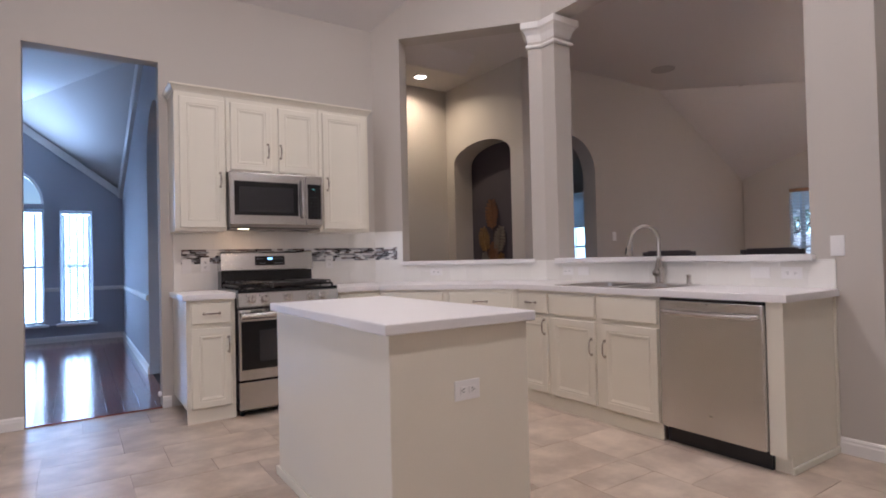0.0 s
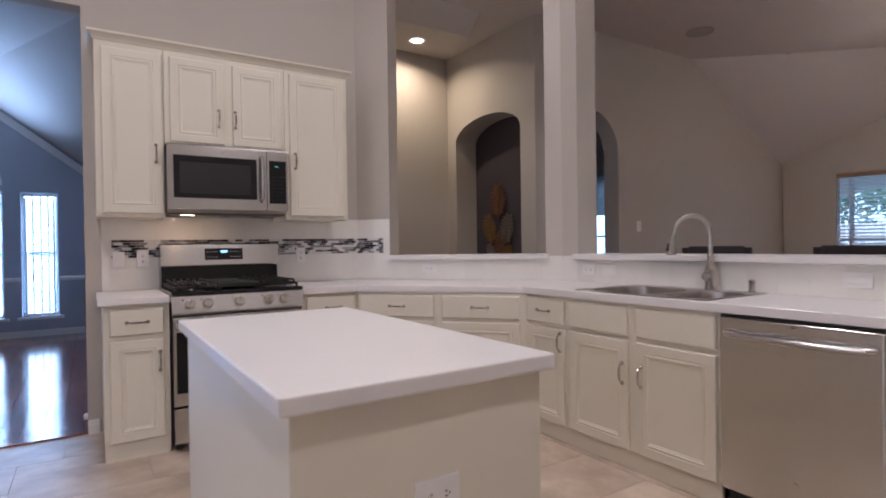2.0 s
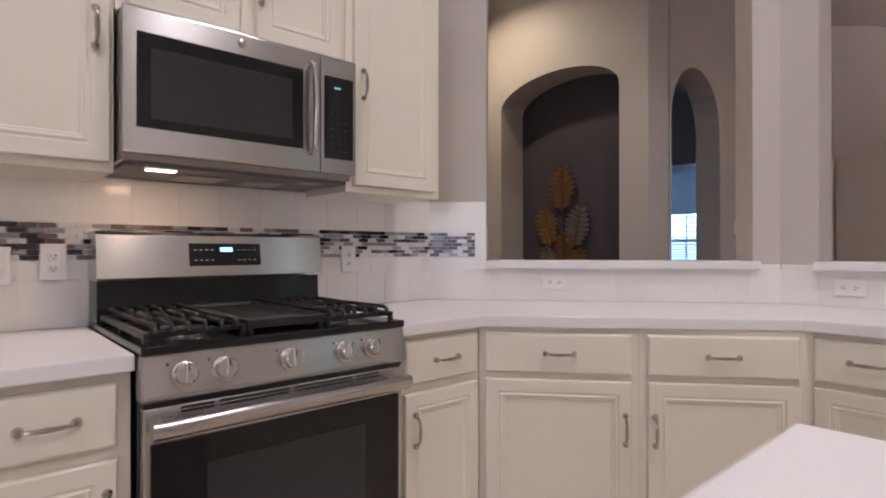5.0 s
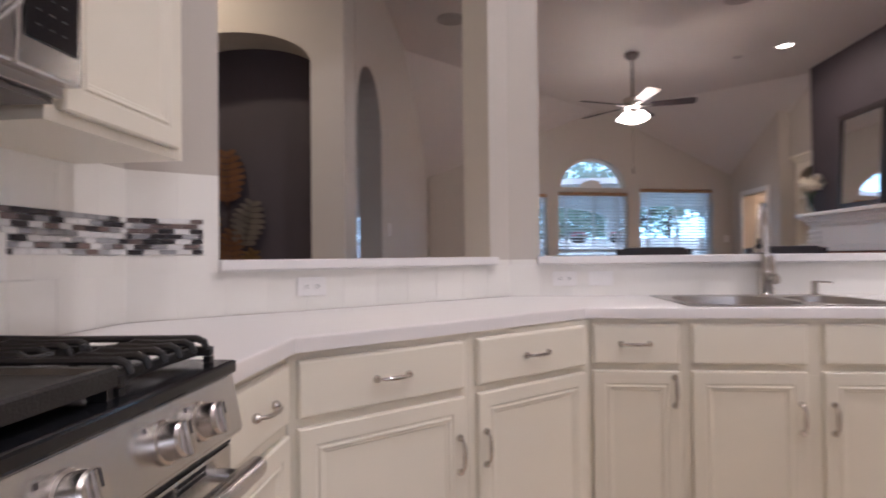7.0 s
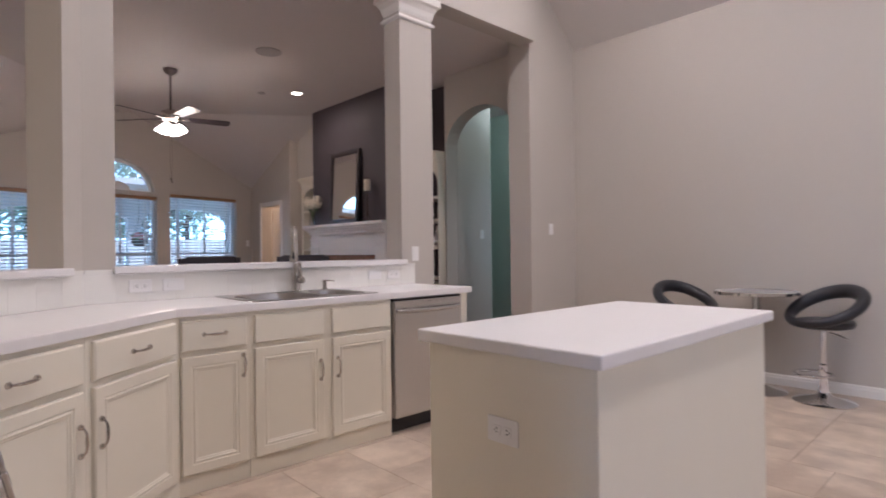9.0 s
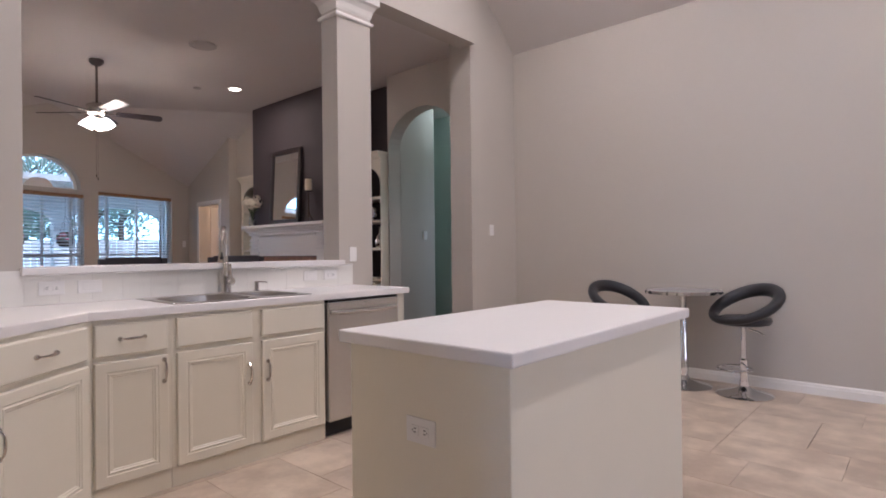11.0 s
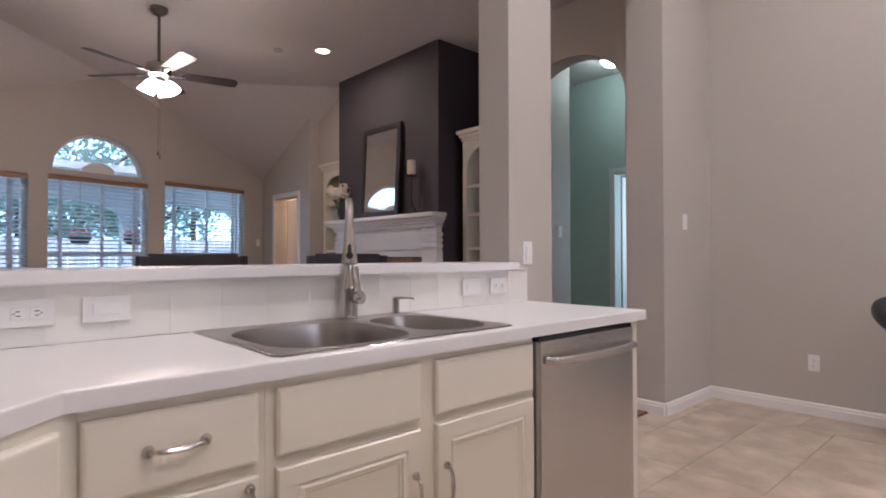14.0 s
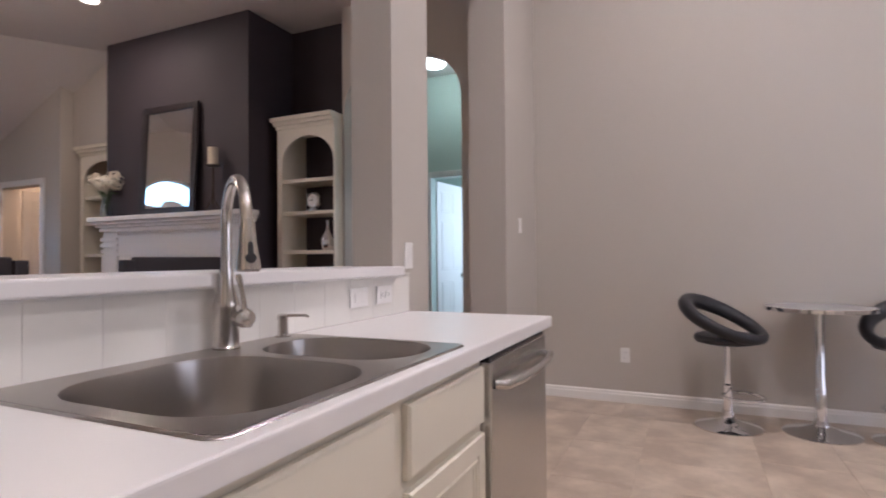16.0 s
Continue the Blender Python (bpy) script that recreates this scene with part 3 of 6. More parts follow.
vs = [bm.verts.new(p) for p in ((-3.1, 5.3, 3.42), (1.0, 5.3, 3.42), (1.0, 6.8, 3.42), (-0.65, 10.5, 3.42), (-3.1, 10.5, 3.42), (0.95, 10.5, 2.22))]
bm.faces.new(vs[:5]), bm.faces.new((vs[2], vs[5], vs[3]))
structure("ceiling_dining", bm, CEIL, "white dining room ceiling with a sloping corner", "ceiling")


def bar(name, a, b, w, h, material, label, category):
    """A moulding of width w and height h from a to b."""
    bm = bmesh.new()
    a, b = Vector(a), Vector(b)
    d = (b - a).normalized()
    s = d.cross(Vector((0, 0, 1))).normalized()
    u = s.cross(d)
    prof = [(-0.5, -0.5), (0.2, -0.5), (0.5, -0.2), (0.5, 0.25), (0.2, 0.5), (-0.5, 0.5)]
    ends = [[bm.verts.new(p + s * w * x + u * h * y) for x, y in prof] for p in (a, b)]
    for i in range(6):
        j = (i + 1) % 6
        bm.faces.new((ends[0][i], ends[0][j], ends[1][j], ends[1][i]))
    bm.faces.new(ends[0][::-1]), bm.faces.new(ends[1])
    return structure(name, bm, material, label, category)


bar("chair_rail", (-3.0, YD - 0.012, 0.79), (-1.06, YD - 0.012, 0.79), 0.024, 0.06, TRIM, "white chair rail on the dining room wall", "trim")
bar("chair_rail", (-0.13, YD - 0.012, 0.79), (0.04, YD - 0.012, 0.79), 0.024, 0.06, TRIM, "white chair rail on the dining room wall", "trim")
bar("chair_rail", (0.48, YD - 0.012, 0.79), (XD, YD - 0.012, 0.79), 0.024, 0.06, TRIM, "white chair rail on the dining room wall", "trim")
bar("chair_rail", (XD - 0.012, YD, 0.79), (XD - 0.012, 6.78, 0.79), 0.024, 0.06, TRIM, "white chair rail on the dining room wall", "trim")
bar("crown_moulding", (XD - 0.03, YD, 2.24), (XD - 0.03, 6.9, 3.36), 0.07, 0.10, TRIM, "white crown moulding along the sloping ceiling", "trim")
bar("crown_moulding", (XD, YD - 0.03, 2.24), (-0.62, YD - 0.03, 3.36), 0.07, 0.10, TRIM, "white crown moulding along the sloping ceiling", "trim")
baseboard("baseboard", (-3.0, YD), (1, 0), 3.87)
baseboard("baseboard", (XD, YD), (0, -1), 3.63)
baseboard("baseboard", (4.595, -2.02), (-1, 0), 0.33, "white baseboard in the hall")
baseboard("baseboard", (7.36, -2.02), (-1, 0), 1.79, "white baseboard in the hall")


# ---- kitchen: cabinets ----
DOOR_LOOPS = [(0, 0), (0, 0.014), (0.004, 0.019), (0.046, 0.019), (0.049, 0.0155), (0.054, 0.0155), (0.057, 0.019), (0.062, 0.019), (0.066, 0.0145), (0.071, 0.0145), (0.075, 0.011)]
DRAWER_LOOPS = [(0, 0), (0, 0.012), (0.005, 0.018), (0.009, 0.019)]


def pull_mesh(length=0.105):
    """A bow pull with turned ends, along x, out towards -y."""
    bm = bmesh.new()
    pts, rad = [], []
    for i in range(13):
        u = i / 12 * 2 - 1
        pts.append((u * length / 2, -0.010 - 0.020 * (1 - u ** 4), 0))
        rad.append(0.0038 + 0.0030 * (1 - abs(u)) ** 0.8)
    tube(bm, pts, rad, 10)
    for s in (-1, 1):
        tube(bm, [(s * length / 2, 0, 0), (s * length / 2, -0.004, 0), (s * length / 2, -0.010, 0), (s * length / 2, -0.016, 0)], [0.0095, 0.0115, 0.0105, 0.0060], 12)
    return bm


PULL = None
PULL_METAL = mat("satin_pewter", (0.54, 0.50, 0.46), 0.2, 1.0, vary=0.06, scale=30)


def pull(parent, x, y, z, upright_pull):
    global PULL
    if PULL is None:
        first = part("handle", pull_mesh(), PULL_METAL, parent, "brushed nickel bow handle", pose(x, y, z, 0, 90 if upright_pull else 0, 0), True)
        PULL = first.data
        return first
    ob = new("handle", PULL)
    ob.parent = parent
    ob.matrix_basis = pose(x, y, z, 0, 90 if upright_pull else 0, 0)
    tagged(ob, "brushed nickel bow handle")
    return ob


def front(ob, kind, x, z, w, h, handle=None):
    """A door or drawer front on the cabinet's face at y = 0. handle: (x, z, upright) on the front."""
    p = part(kind, stepped(bmesh.new(), w, h, DOOR_LOOPS if kind == "door" else DRAWER_LOOPS), CABINET, ob, m=pose(x, -0.001, z))
    if handle:
        hx, hz, up = handle
        pull(p, hx, -0.019, hz, up)
    return p


def base_cabinet(m, width, depth, fronts, label, kick=0.10, group="base cabinets", outline=None, kick_in=0.0, top=0.872):
    """A base unit with its face at local y = 0, from local x = 0 to width."""
    ob = thing("base_cabinet", m, label, "cabinet", group)
    bm = bmesh.new()
    pts = outline or [(0.0002, 0), (width - 0.0002, 0), (width - 0.0002, depth), (0.0002, depth)]
    prism(bm, pts, kick, top, 0.0015)
    if top < 0.87:
        box(bm, 0.0002, width - 0.0002, 0.0, 0.02, top, 0.872)
    part("body", bm, CABINET, ob)
    part("toe_kick", block(0.001, width - 0.001, kick_in + 0.004, kick_in + 0.02, 0, kick - 0.001), CABINET, ob)
    for f in fronts:
        front(ob, *f)
    return ob


# small unit beside the range
base_cabinet(pose(0.885, 4.560, 0), 0.332, 0.615, [("drawer", 0.030, 0.700, 0.272, 0.150, (0.136, 0.075, False)), ("door", 0.030, 0.105, 0.272, 0.565, (0.249, 0.44, True))], "narrow cream painted base cabinet beside the range")
# unit between range and slanting run
base_cabinet(pose(2.010, 4.555, 0), 0.390, 0.640, [("drawer", 0.025, 0.700, 0.345, 0.150, (0.185, 0.075, False)), ("door", 0.025, 0.105, 0.345, 0.565, (0.040, 0.44, True))], "cream painted base cabinet on the other side of the range", outline=[(0.001, 0), (0.394, 0), (0.66, 0.31), (0.66, 0.640), (0.001, 0.640)])
# slanting run
DM = pose(2.414, 4.545, 0, 0, 0, math.degrees(math.atan2(DIAG[1], DIAG[0])))
base_cabinet(DM @ pose(0.0, 0, 0), 0.578, 0.60, [("drawer", 0.012, 0.700, 0.540, 0.150, (0.278, 0.075, False)), ("door", 0.012, 0.105, 0.540, 0.570, (0.515, 0.395, True))], "cream painted base cabinet of the slanting run", outline=[(-0.012, 0), (0.5798, 0), (0.5798, 0.58), (0.24, 0.58)])
base_cabinet(DM @ pose(0.580, 0, 0), 0.60, 0.60, [("drawer", 0.028, 0.700, 0.520, 0.150, (0.262, 0.075, False)), ("door", 0.028, 0.105, 0.520, 0.570, (0.025, 0.395, True))], "cream painted base cabinet of the slanting run", outline=[(0.0002, 0), (0.602, 0), (0.35, 0.58), (0.0002, 0.58)])
# peninsula: local x runs towards -y
PM = pose(3.187, 3.662, 0, 0, 0, -90)
base_cabinet(PM, 0.356, 0.58, [("drawer", 0.014, 0.700, 0.323, 0.150, (0.158, 0.078, False)), ("door", 0.014, 0.105, 0.323, 0.570, (0.300, 0.495, True))], "cream painted base cabinet with one drawer and door", outline=[(-0.006, 0), (0.3578, 0), (0.3578, 0.58), (0.30, 0.58)])
base_cabinet(PM @ pose(0.358, 0, 0), 0.930, 0.58, [("false_front", 0.022, 0.700, 0.410, 0.150), ("false_front", 0.490, 0.700, 0.425, 0.150), ("door", 0.022, 0.105, 0.410, 0.570, (0.385, 0.400, True)), ("door", 0.490, 0.105, 0.425, 0.570, (0.030, 0.400, True))], "cream painted double-door sink base cabinet", top=0.66)

# peninsula end panel
ob = thing("end_panel", pose(3.187, 1.74, 0), "cream painted end panel closing the peninsula", "cabinet panel")
part("panel", block(0, 0.600, -0.060, 0.023, 0.09, 0.872, 0.002), CABINET, ob)
part("foot", block(0.055, 0.600, -0.058, 0.023, 0, 0.09), CABINET, ob)
part("base_moulding", block(0.045, 0.600, -0.074, -0.060, 0, 0.035, 0.005), CABINET, ob)
part("corner_trim", block(0.578, 0.600, -0.072, -0.0605, 0.036, 0.870, 0.003), CABINET, ob)

# countertops
bm = bmesh.new()
prism(bm, [(0.860, 4.528), (1.220, 4.528), (1.220, 5.19), (0.860, 5.19)], 0.874, 0.914, 0.005)
solid("countertop", bm, QUARTZ, "short white quartz countertop beside the range", "countertop")
# one continuous top with the sink cut out: pieces that meet edge to edge, welded
bm = bmesh.new()
SX0, SX1, SY0, SY1 = 3.205, 3.73, 2.462, 3.246
outer = [(2.010, 4.525), (2.391, 4.525), (3.16, 3.675), (3.16, 1.651), (3.779, 1.651), (3.779, 3.93), (2.69, 5.189), (2.010, 5.189)]
hole = [(SX0, SY1), (SX0, SY0), (SX1, SY0), (SX1, SY1)]


def ring_faces(z, flip):
    o = [bm.verts.new((x, y, z)) for x, y in outer]
    h = [bm.verts.new((x, y, z)) for x, y in hole]
    quads = [(o[0], o[1], o[6], o[7]), (o[1], o[2], h[0], h[3], o[5], o[6]), (o[2], o[3], h[1], h[0]), (o[3], o[4], h[2], h[1]), (o[4], o[5], h[3], h[2])]
    for q in quads:
        bm.faces.new(q[::-1] if flip else q)
    return o, h


o1, h1 = ring_faces(0.914, False)
o0, h0 = ring_faces(0.874, True)
for loop0, loop1 in ((o0, o1), (h0, h1)):
    k = len(loop0)
    for i in range(k):
        j = (i + 1) % k
        bm.faces.new((loop0[i], loop0[j], loop1[j], loop1[i]))
bm.normal_update()
rim = [e for e in bm.edges if e.verts[0] in o1 and e.verts[1] in o1 and any(abs(f.normal.z) < 0.5 for f in e.link_faces)]
bmesh.ops.bevel(bm, geom=rim, offset=0.007, segments=3, affect="EDGES", profile=0.6)
solid("countertop", bm, QUARTZ, "long white quartz countertop bending round to the peninsula", "countertop")

# island
ob = thing("kitchen_island", pose(1.112, 1.997, 0), "white painted kitchen island with a quartz top", "kitchen island")
part("body", block(0.028, 0.667, 0.028, 1.298, 0.0, 0.8735, 0.004), CABINET, ob)
part("island_top", block(0.0, 0.695, 0.0, 1.326, 0.874, 0.914, 0.007, 3), QUARTZ, ob, "white quartz island top")
for a in ((0.014, 0.0275, 0.014, 1.312), (0.6675, 0.681, 0.014, 1.312), (0.028, 0.667, 0.014, 0.0275), (0.028, 0.667, 1.2985, 1.312)):
    part("base_moulding", block(*a, 0, 0.045, 0.005), CABINET, ob)


# upper cabinets
def upper_cabinet(x0, x1, z0, doors, label, y0=4.875):
    ob = thing("upper_cabinet", pose(x0, y0, 0), label, "cabinet", "upper cabinets")
    w = x1 - x0
    part("body", block(0.001, w - 0.001, 0, YR - y0 - 0.002, z0, 2.45, 0.0015), CABINET, ob)
    for d in doors:
        front(ob, "door", *d)
    return ob


upper_cabinet(0.868, 1.240, 1.385, [(0.034, 1.410, 0.326, 1.0, (0.288, 0.375, True))], "tall cream painted upper cabinet with one door")
upper_cabinet(1.241, 2.006, 1.858, [(0.031, 1.874, 0.325, 0.537, (0.292, 0.170, True)), (0.413, 1.874, 0.322, 0.537, (0.014, 0.170, True))], "short cream painted upper cabinet above the microwave")
upper_cabinet(2.007, 2.480, 1.385, [(0.032, 1.410, 0.404, 1.010, (0.036, 0.390, True))], "tall cream painted upper cabinet with one door")
bm = bmesh.new()
prof = [(0, 0), (0.006, 0.0), (0.010, 0.012), (0.022, 0.030), (0.034, 0.040), (0.034, 0.052), (0, 0.052)]
path = [((0.868, YR - 0.002), (-1, 0)), ((0.868, 4.875), (-1, -1)), ((2.480, 4.875), (1, -1)), ((2.480, YR - 0.002), (1, 0))]
rows = [[bm.verts.new((p[0] + q[0] * d, p[1] + q[1] * d, 2.4515 + z)) for d, z in prof] for p, q in path]
for a, b in zip(rows, rows[1:]):
    for i in range(len(prof)):
        j = (i + 1) % len(prof)
        bm.faces.new((a[i], a[j], b[j], b[i]))
bm.faces.new(rows[0][::-1]), bm.faces.new(rows[-1])
solid("crown_moulding", bm, CABINET, "cream painted crown moulding along the upper cabinets", "moulding")

# ---- range ----
RX, RW, RY = 1.223, 0.772, 4.519
stove = thing("gas_range", pose(RX, RY, 0), "stainless steel gas range with black cast-iron grates", "range")
part("side_body", block(0.004, RW - 0.004, 0.02, 0.665, 0.035, 0.895, 0.003), BLACK_ENAMEL, stove)
for fx in (0.04, RW - 0.04):
    for fy in (0.06, 0.58):
        part("foot", lathe(bmesh.new(), [(0, 0), (0.018, 0), (0.018, 0.036), (0, 0.036)], 12, fx, fy), BLACK_PLASTIC, stove)
part("storage_drawer", block(0.006, RW - 0.006, -0.022, 0.019, 0.052, 0.255, 0.006), STEEL, stove, "curved stainless steel storage drawer")
door = part("oven_door", block(0.006, RW - 0.006, -0.022, 0.019, 0.268, 0.786, 0.006), STEEL, stove)
part("door_glass", block(0.022, RW - 0.022, -0.0265, -0.0225, 0.345, 0.700, 0.001), BLACK_GLASS, door, "black oven door glass")
part("door_window", block(0.15, RW - 0.15, -0.0285, -0.027, 0.40, 0.63, 0.0005), SMOKED, door, "smoked oven window")
bm = bmesh.new()
tube(bm, [(0.014, -0.068, 0.743), (RW - 0.014, -0.068, 0.743)], 0.020, 20, flat=1.3)
for hx in (0.045, RW - 0.045):
    tube(bm, [(hx, -0.022, 0.743), (hx, -0.060, 0.743)], 0.012, 12)
part("handle", bm, STEEL, door, "stainless steel oven handle bar", smooth=True)
# vent slots: black strips laid on the steel for the shade inside them
for x0, x1 in ((0.09, 0.17), (0.185, 0.375), (0.39, 0.58), (0.595, 0.675)):
    for z in (0.764, 0.774):
        part("vent_slot", block(x0, x1, -0.0235, -0.0218, z, z + 0.006), BLACK_PLASTIC, door)
# solid black strip that fills the gap, its shade put into the colour
part("door_gap_shade", block(0.006, RW - 0.006, -0.020, 0.019, 0.787, 0.801), BLACK_PLASTIC, stove, "black strip for the shaded gap under the control panel")
bm = bmesh.new()
a = [(-0.034, 0.802), (-0.042, 0.812), (-0.022, 0.910), (0.02, 0.910), (0.02, 0.802)]
e = [[bm.verts.new((x, y, z)) for y, z in a] for x in (0.0, RW)]
for i in range(5):
    j = (i + 1) % 5
    bm.faces.new((e[0][i], e[0][j], e[1][j], e[1][i]))
bm.faces.new(e[0][::-1]), bm.faces.new(e[1])
bmesh.ops.bevel(bm, geom=list(bm.edges), offset=0.003, segments=2, affect="EDGES")
part("control_panel", bm, STEEL, stove)
tilt = math.degrees(math.atan2(0.022, 0.093))
for kx in (0.095, 0.192, 0.372, 0.548, 0.645):
    km = pose(kx, -0.0325, 0.860, 90 - tilt, 0, 0)
    bm = lathe(bmesh.new(), [(0, 0), (0.031, 0), (0.031, 0.005), (0.0265, 0.007), (0.0255, 0.030), (0.022, 0.034), (0, 0.034)], 28)
    kn = part("knob", bm, NICKEL, stove, "brushed steel control knob", km, True)
    part("grip", block(-0.006, 0.006, -0.024, 0.024, 0.034, 0.042, 0.002), NICKEL, kn)
    part("knob_mark", block(-0.0018, 0.0018, 0.004, 0.023, 0.0422, 0.0428), SLOT, kn)
    part("flame_mark", block(-0.040, -0.034, 0.024, 0.031, 0.001, 0.0016), SLOT, kn)
bm = bmesh.new()
box(bm, 0.0, RW, -0.030, 0.60, 0.911, 0.934, 0.005)
part("cooktop", bm, BLACK_ENAMEL, stove, "glossy black enamel cooktop")
for bx, by, br in ((0.16, 0.13, 0.052), (0.16, 0.39, 0.042), (0.60, 0.13, 0.046), (0.60, 0.39, 0.040), (0.38, 0.28, 0.05)):
    bn = part("burner", lathe(bmesh.new(), [(0, 0.932), (br + 0.012, 0.932), (br + 0.010, 0.941), (br, 0.944), (0, 0.944)], 24, bx, by), NICKEL, stove, "round gas burner", smooth=True)
    part("burner_cap", lathe(bmesh.new(), [(0, 0.9445), (br - 0.006, 0.9445), (br - 0.006, 0.951), (br - 0.010, 0.954), (0, 0.954)], 24, bx, by), CAST_IRON, bn, smooth=True)
GZ = 0.972


def grate(x0, x1, centre):
    """A low frame on feet, with round-nosed fingers from front to back that stand proud of it."""
    g = bmesh.new()
    y0, y1 = 0.0, 0.525
    r = 0.007
    for x in (x0 + r, x1 - r):
        box(g, x - r, x + r, y0, y1, GZ - 0.026, GZ - 0.010, 0.003)
    mid = (y0 + y1) / 2
    for y in (y0 + 0.03, mid, y1 - 0.03):
        box(g, x0 + 2 * r, x1 - 2 * r, y - r, y + r, GZ - 0.026, GZ - 0.010, 0.003)
    for x in (x0 + r, x1 - r):
        for y in (y0 + r, mid, y1 - r):
            box(g, x - r, x + r, y - r, y + r, 0.9345, GZ - 0.0265, 0.002)
    k = 6
    for i in range(k):
        x = x0 + 0.024 + (x1 - x0 - 0.048) * i / (k - 1)
        inner = 0 < i < k - 1
        spans = [(y0, 0.120), (0.185, 0.345), (0.410, y1)] if inner else [(y0, y1)]
        for p, q in spans:
            pts = [(x, p, GZ - 0.012), (x, p + 0.006, GZ + 0.001), (x, p + 0.018, GZ + 0.006), (x, (p + q) / 2, GZ + 0.004), (x, q - 0.018, GZ + 0.006), (x, q - 0.006, GZ + 0.001), (x, q, GZ - 0.012)]
            tube(g, pts, [0.0050, 0.0062, 0.0065, 0.0060, 0.0065, 0.0062, 0.0050], 8)
    for cy in (0.152, 0.378):
        for a in (35, 145):
            c, s = math.cos(radians(a)) * 0.105, math.sin(radians(a)) * 0.105
            tube(g, [((x0 + x1) / 2 - c, cy - s, GZ - 0.002), ((x0 + x1) / 2 - c * 0.35, cy - s * 0.35, GZ + 0.001)], 0.005, 8)
            tube(g, [((x0 + x1) / 2 + c, cy + s, GZ - 0.002), ((x0 + x1) / 2 + c * 0.35, cy + s * 0.35, GZ + 0.001)], 0.005, 8)
    return g


part("grate", grate(0.012, 0.262, False), CAST_IRON, stove, "black cast-iron burner grate")
part("grate", grate(0.500, 0.748, False), CAST_IRON, stove, "black cast-iron burner grate")
bm = bmesh.new()
stepped(bm, 0.232, 0.525, [(0, 0), (0, 0.022), (0.004, 0.026), (0.016, 0.026), (0.020, 0.018)])
for v in bm.verts:
    v.co = Vector((0.265 + v.co.x, v.co.z, GZ - 0.022 - v.co.y))
part("griddle", bm, CAST_IRON, stove, "flat cast-iron griddle plate")
for gx in (0.275, 0.485):
    part("griddle_foot", block(gx - 0.006, gx + 0.006, 0.002, 0.03, 0.9345, GZ - 0.0225), CAST_IRON, stove)
bm = bmesh.new()
a = [(0.555, 0.895), (0.530, 0.933), (0.538, 1.064), (0.665, 1.064), (0.665, 0.895)]
e = [[bm.verts.new((x, y, z)) for y, z in a] for x in (0.004, RW - 0.004)]
for i in range(5):
    j = (i + 1) % 5
    bm.faces.new((e[0][i], e[0][j], e[1][j], e[1][i]))
bm.faces.new(e[0][::-1]), bm.faces.new(e[1])
part("guard_base", bm, BLACK_ENAMEL, stove, "glossy black lower back guard")
bm = bmesh.new()
a = [(0.515, 1.065), (0.508, 1.073), (0.528, 1.211), (0.540, 1.222), (0.665, 1.222), (0.665, 1.065)]
e = [[bm.verts.new((x, y, z)) for y, z in a] for x in (0.0, RW)]
for i in range(6):
    j = (i + 1) % 6
    bm.faces.new((e[0][i], e[0][j], e[1][j], e[1][i]))
bm.faces.new(e[0][::-1]), bm.faces.new(e[1])
guard = part("back_guard", bm, STEEL, stove, "stainless steel back guard")
tl = math.degrees(math.atan2(0.020, 0.138))
panel = part("clock_panel", block(0, 0.250, -0.003, 0.004, 0, 0.078, 0.001), BLACK_GLASS, guard, "black glass clock panel", pose(0.271, 0.5135, 1.108, -tl, 0, 0))


part("clock_digits", block(0.104, 0.146, -0.0042, -0.0032, 0.049, 0.064), DISPLAY, stove, "lit blue clock digits", pose(0.271, 0.5135, 1.108, -tl, 0, 0))
for i in range(4):
    for j in range(2):
        for x0 in (0.015, 0.165):
            bm = block(x0 + i * 0.019, x0 + 0.010 + i * 0.019, -0.0040, -0.0032, 0.018 + j * 0.036, 0.0205 + j * 0.036)
            part("button_mark", bm, MARK, stove, m=pose(0.271, 0.5135, 1.108, -tl, 0, 0))

# ---- microwave ----
mwo = thing("microwave", pose(1.244, 4.790, 1.418), "stainless steel over-the-range microwave with its lamp lit", "microwave")
MW, MH = 0.757, 0.432
part("body", block(0.002, MW - 0.002, 0.035, 0.405, 0.0, MH, 0.003), STEEL_DARK, mwo)
bm = bmesh.new()
prism(bm, [(0.012, 0.05), (MW - 0.012, 0.05), (MW - 0.03, 0.36), (0.03, 0.36)], -0.012, -0.0005)
part("hood_base", bm, HOOD_GREY, mwo, "dark grey hood underside")
part("hood_light", block(0.085, 0.165, 0.085, 0.120, -0.0155, -0.0125), HOOD_GLOW, mwo, "lit warm hood lamp")
part("hood_light", block(0.58, 0.66, 0.085, 0.120, -0.0155, -0.0125), MARK, mwo, "unlit hood lamp cover")
for gx in (0.20, 0.41):
    gr = part("grease_filter", block(gx, gx + 0.15, 0.16, 0.33, -0.016, -0.0125, 0.001), STEEL_DARK, mwo, "metal mesh grease filter")
door = part("door", block(0.0, 0.612, 0.0, 0.034, 0.018, MH, 0.005), STEEL, mwo)
part("door_glass", block(0.035, 0.545, -0.0035, -0.0005, 0.092, MH - 0.070, 0.001), BLACK_GLASS, door, "black glass microwave window surround")
part("door_window", block(0.070, 0.505, -0.0050, -0.0037, 0.118, MH - 0.112, 0.0004), SMOKED, door, "smoked mesh window")
bm = bmesh.new()
tube(bm, [(0.575, -0.002, 0.080), (0.575, -0.034, 0.100), (0.575, -0.042, 0.235), (0.575, -0.034, 0.372), (0.575, -0.002, 0.392)], [0.009, 0.011, 0.012, 0.011, 0.009], 14)
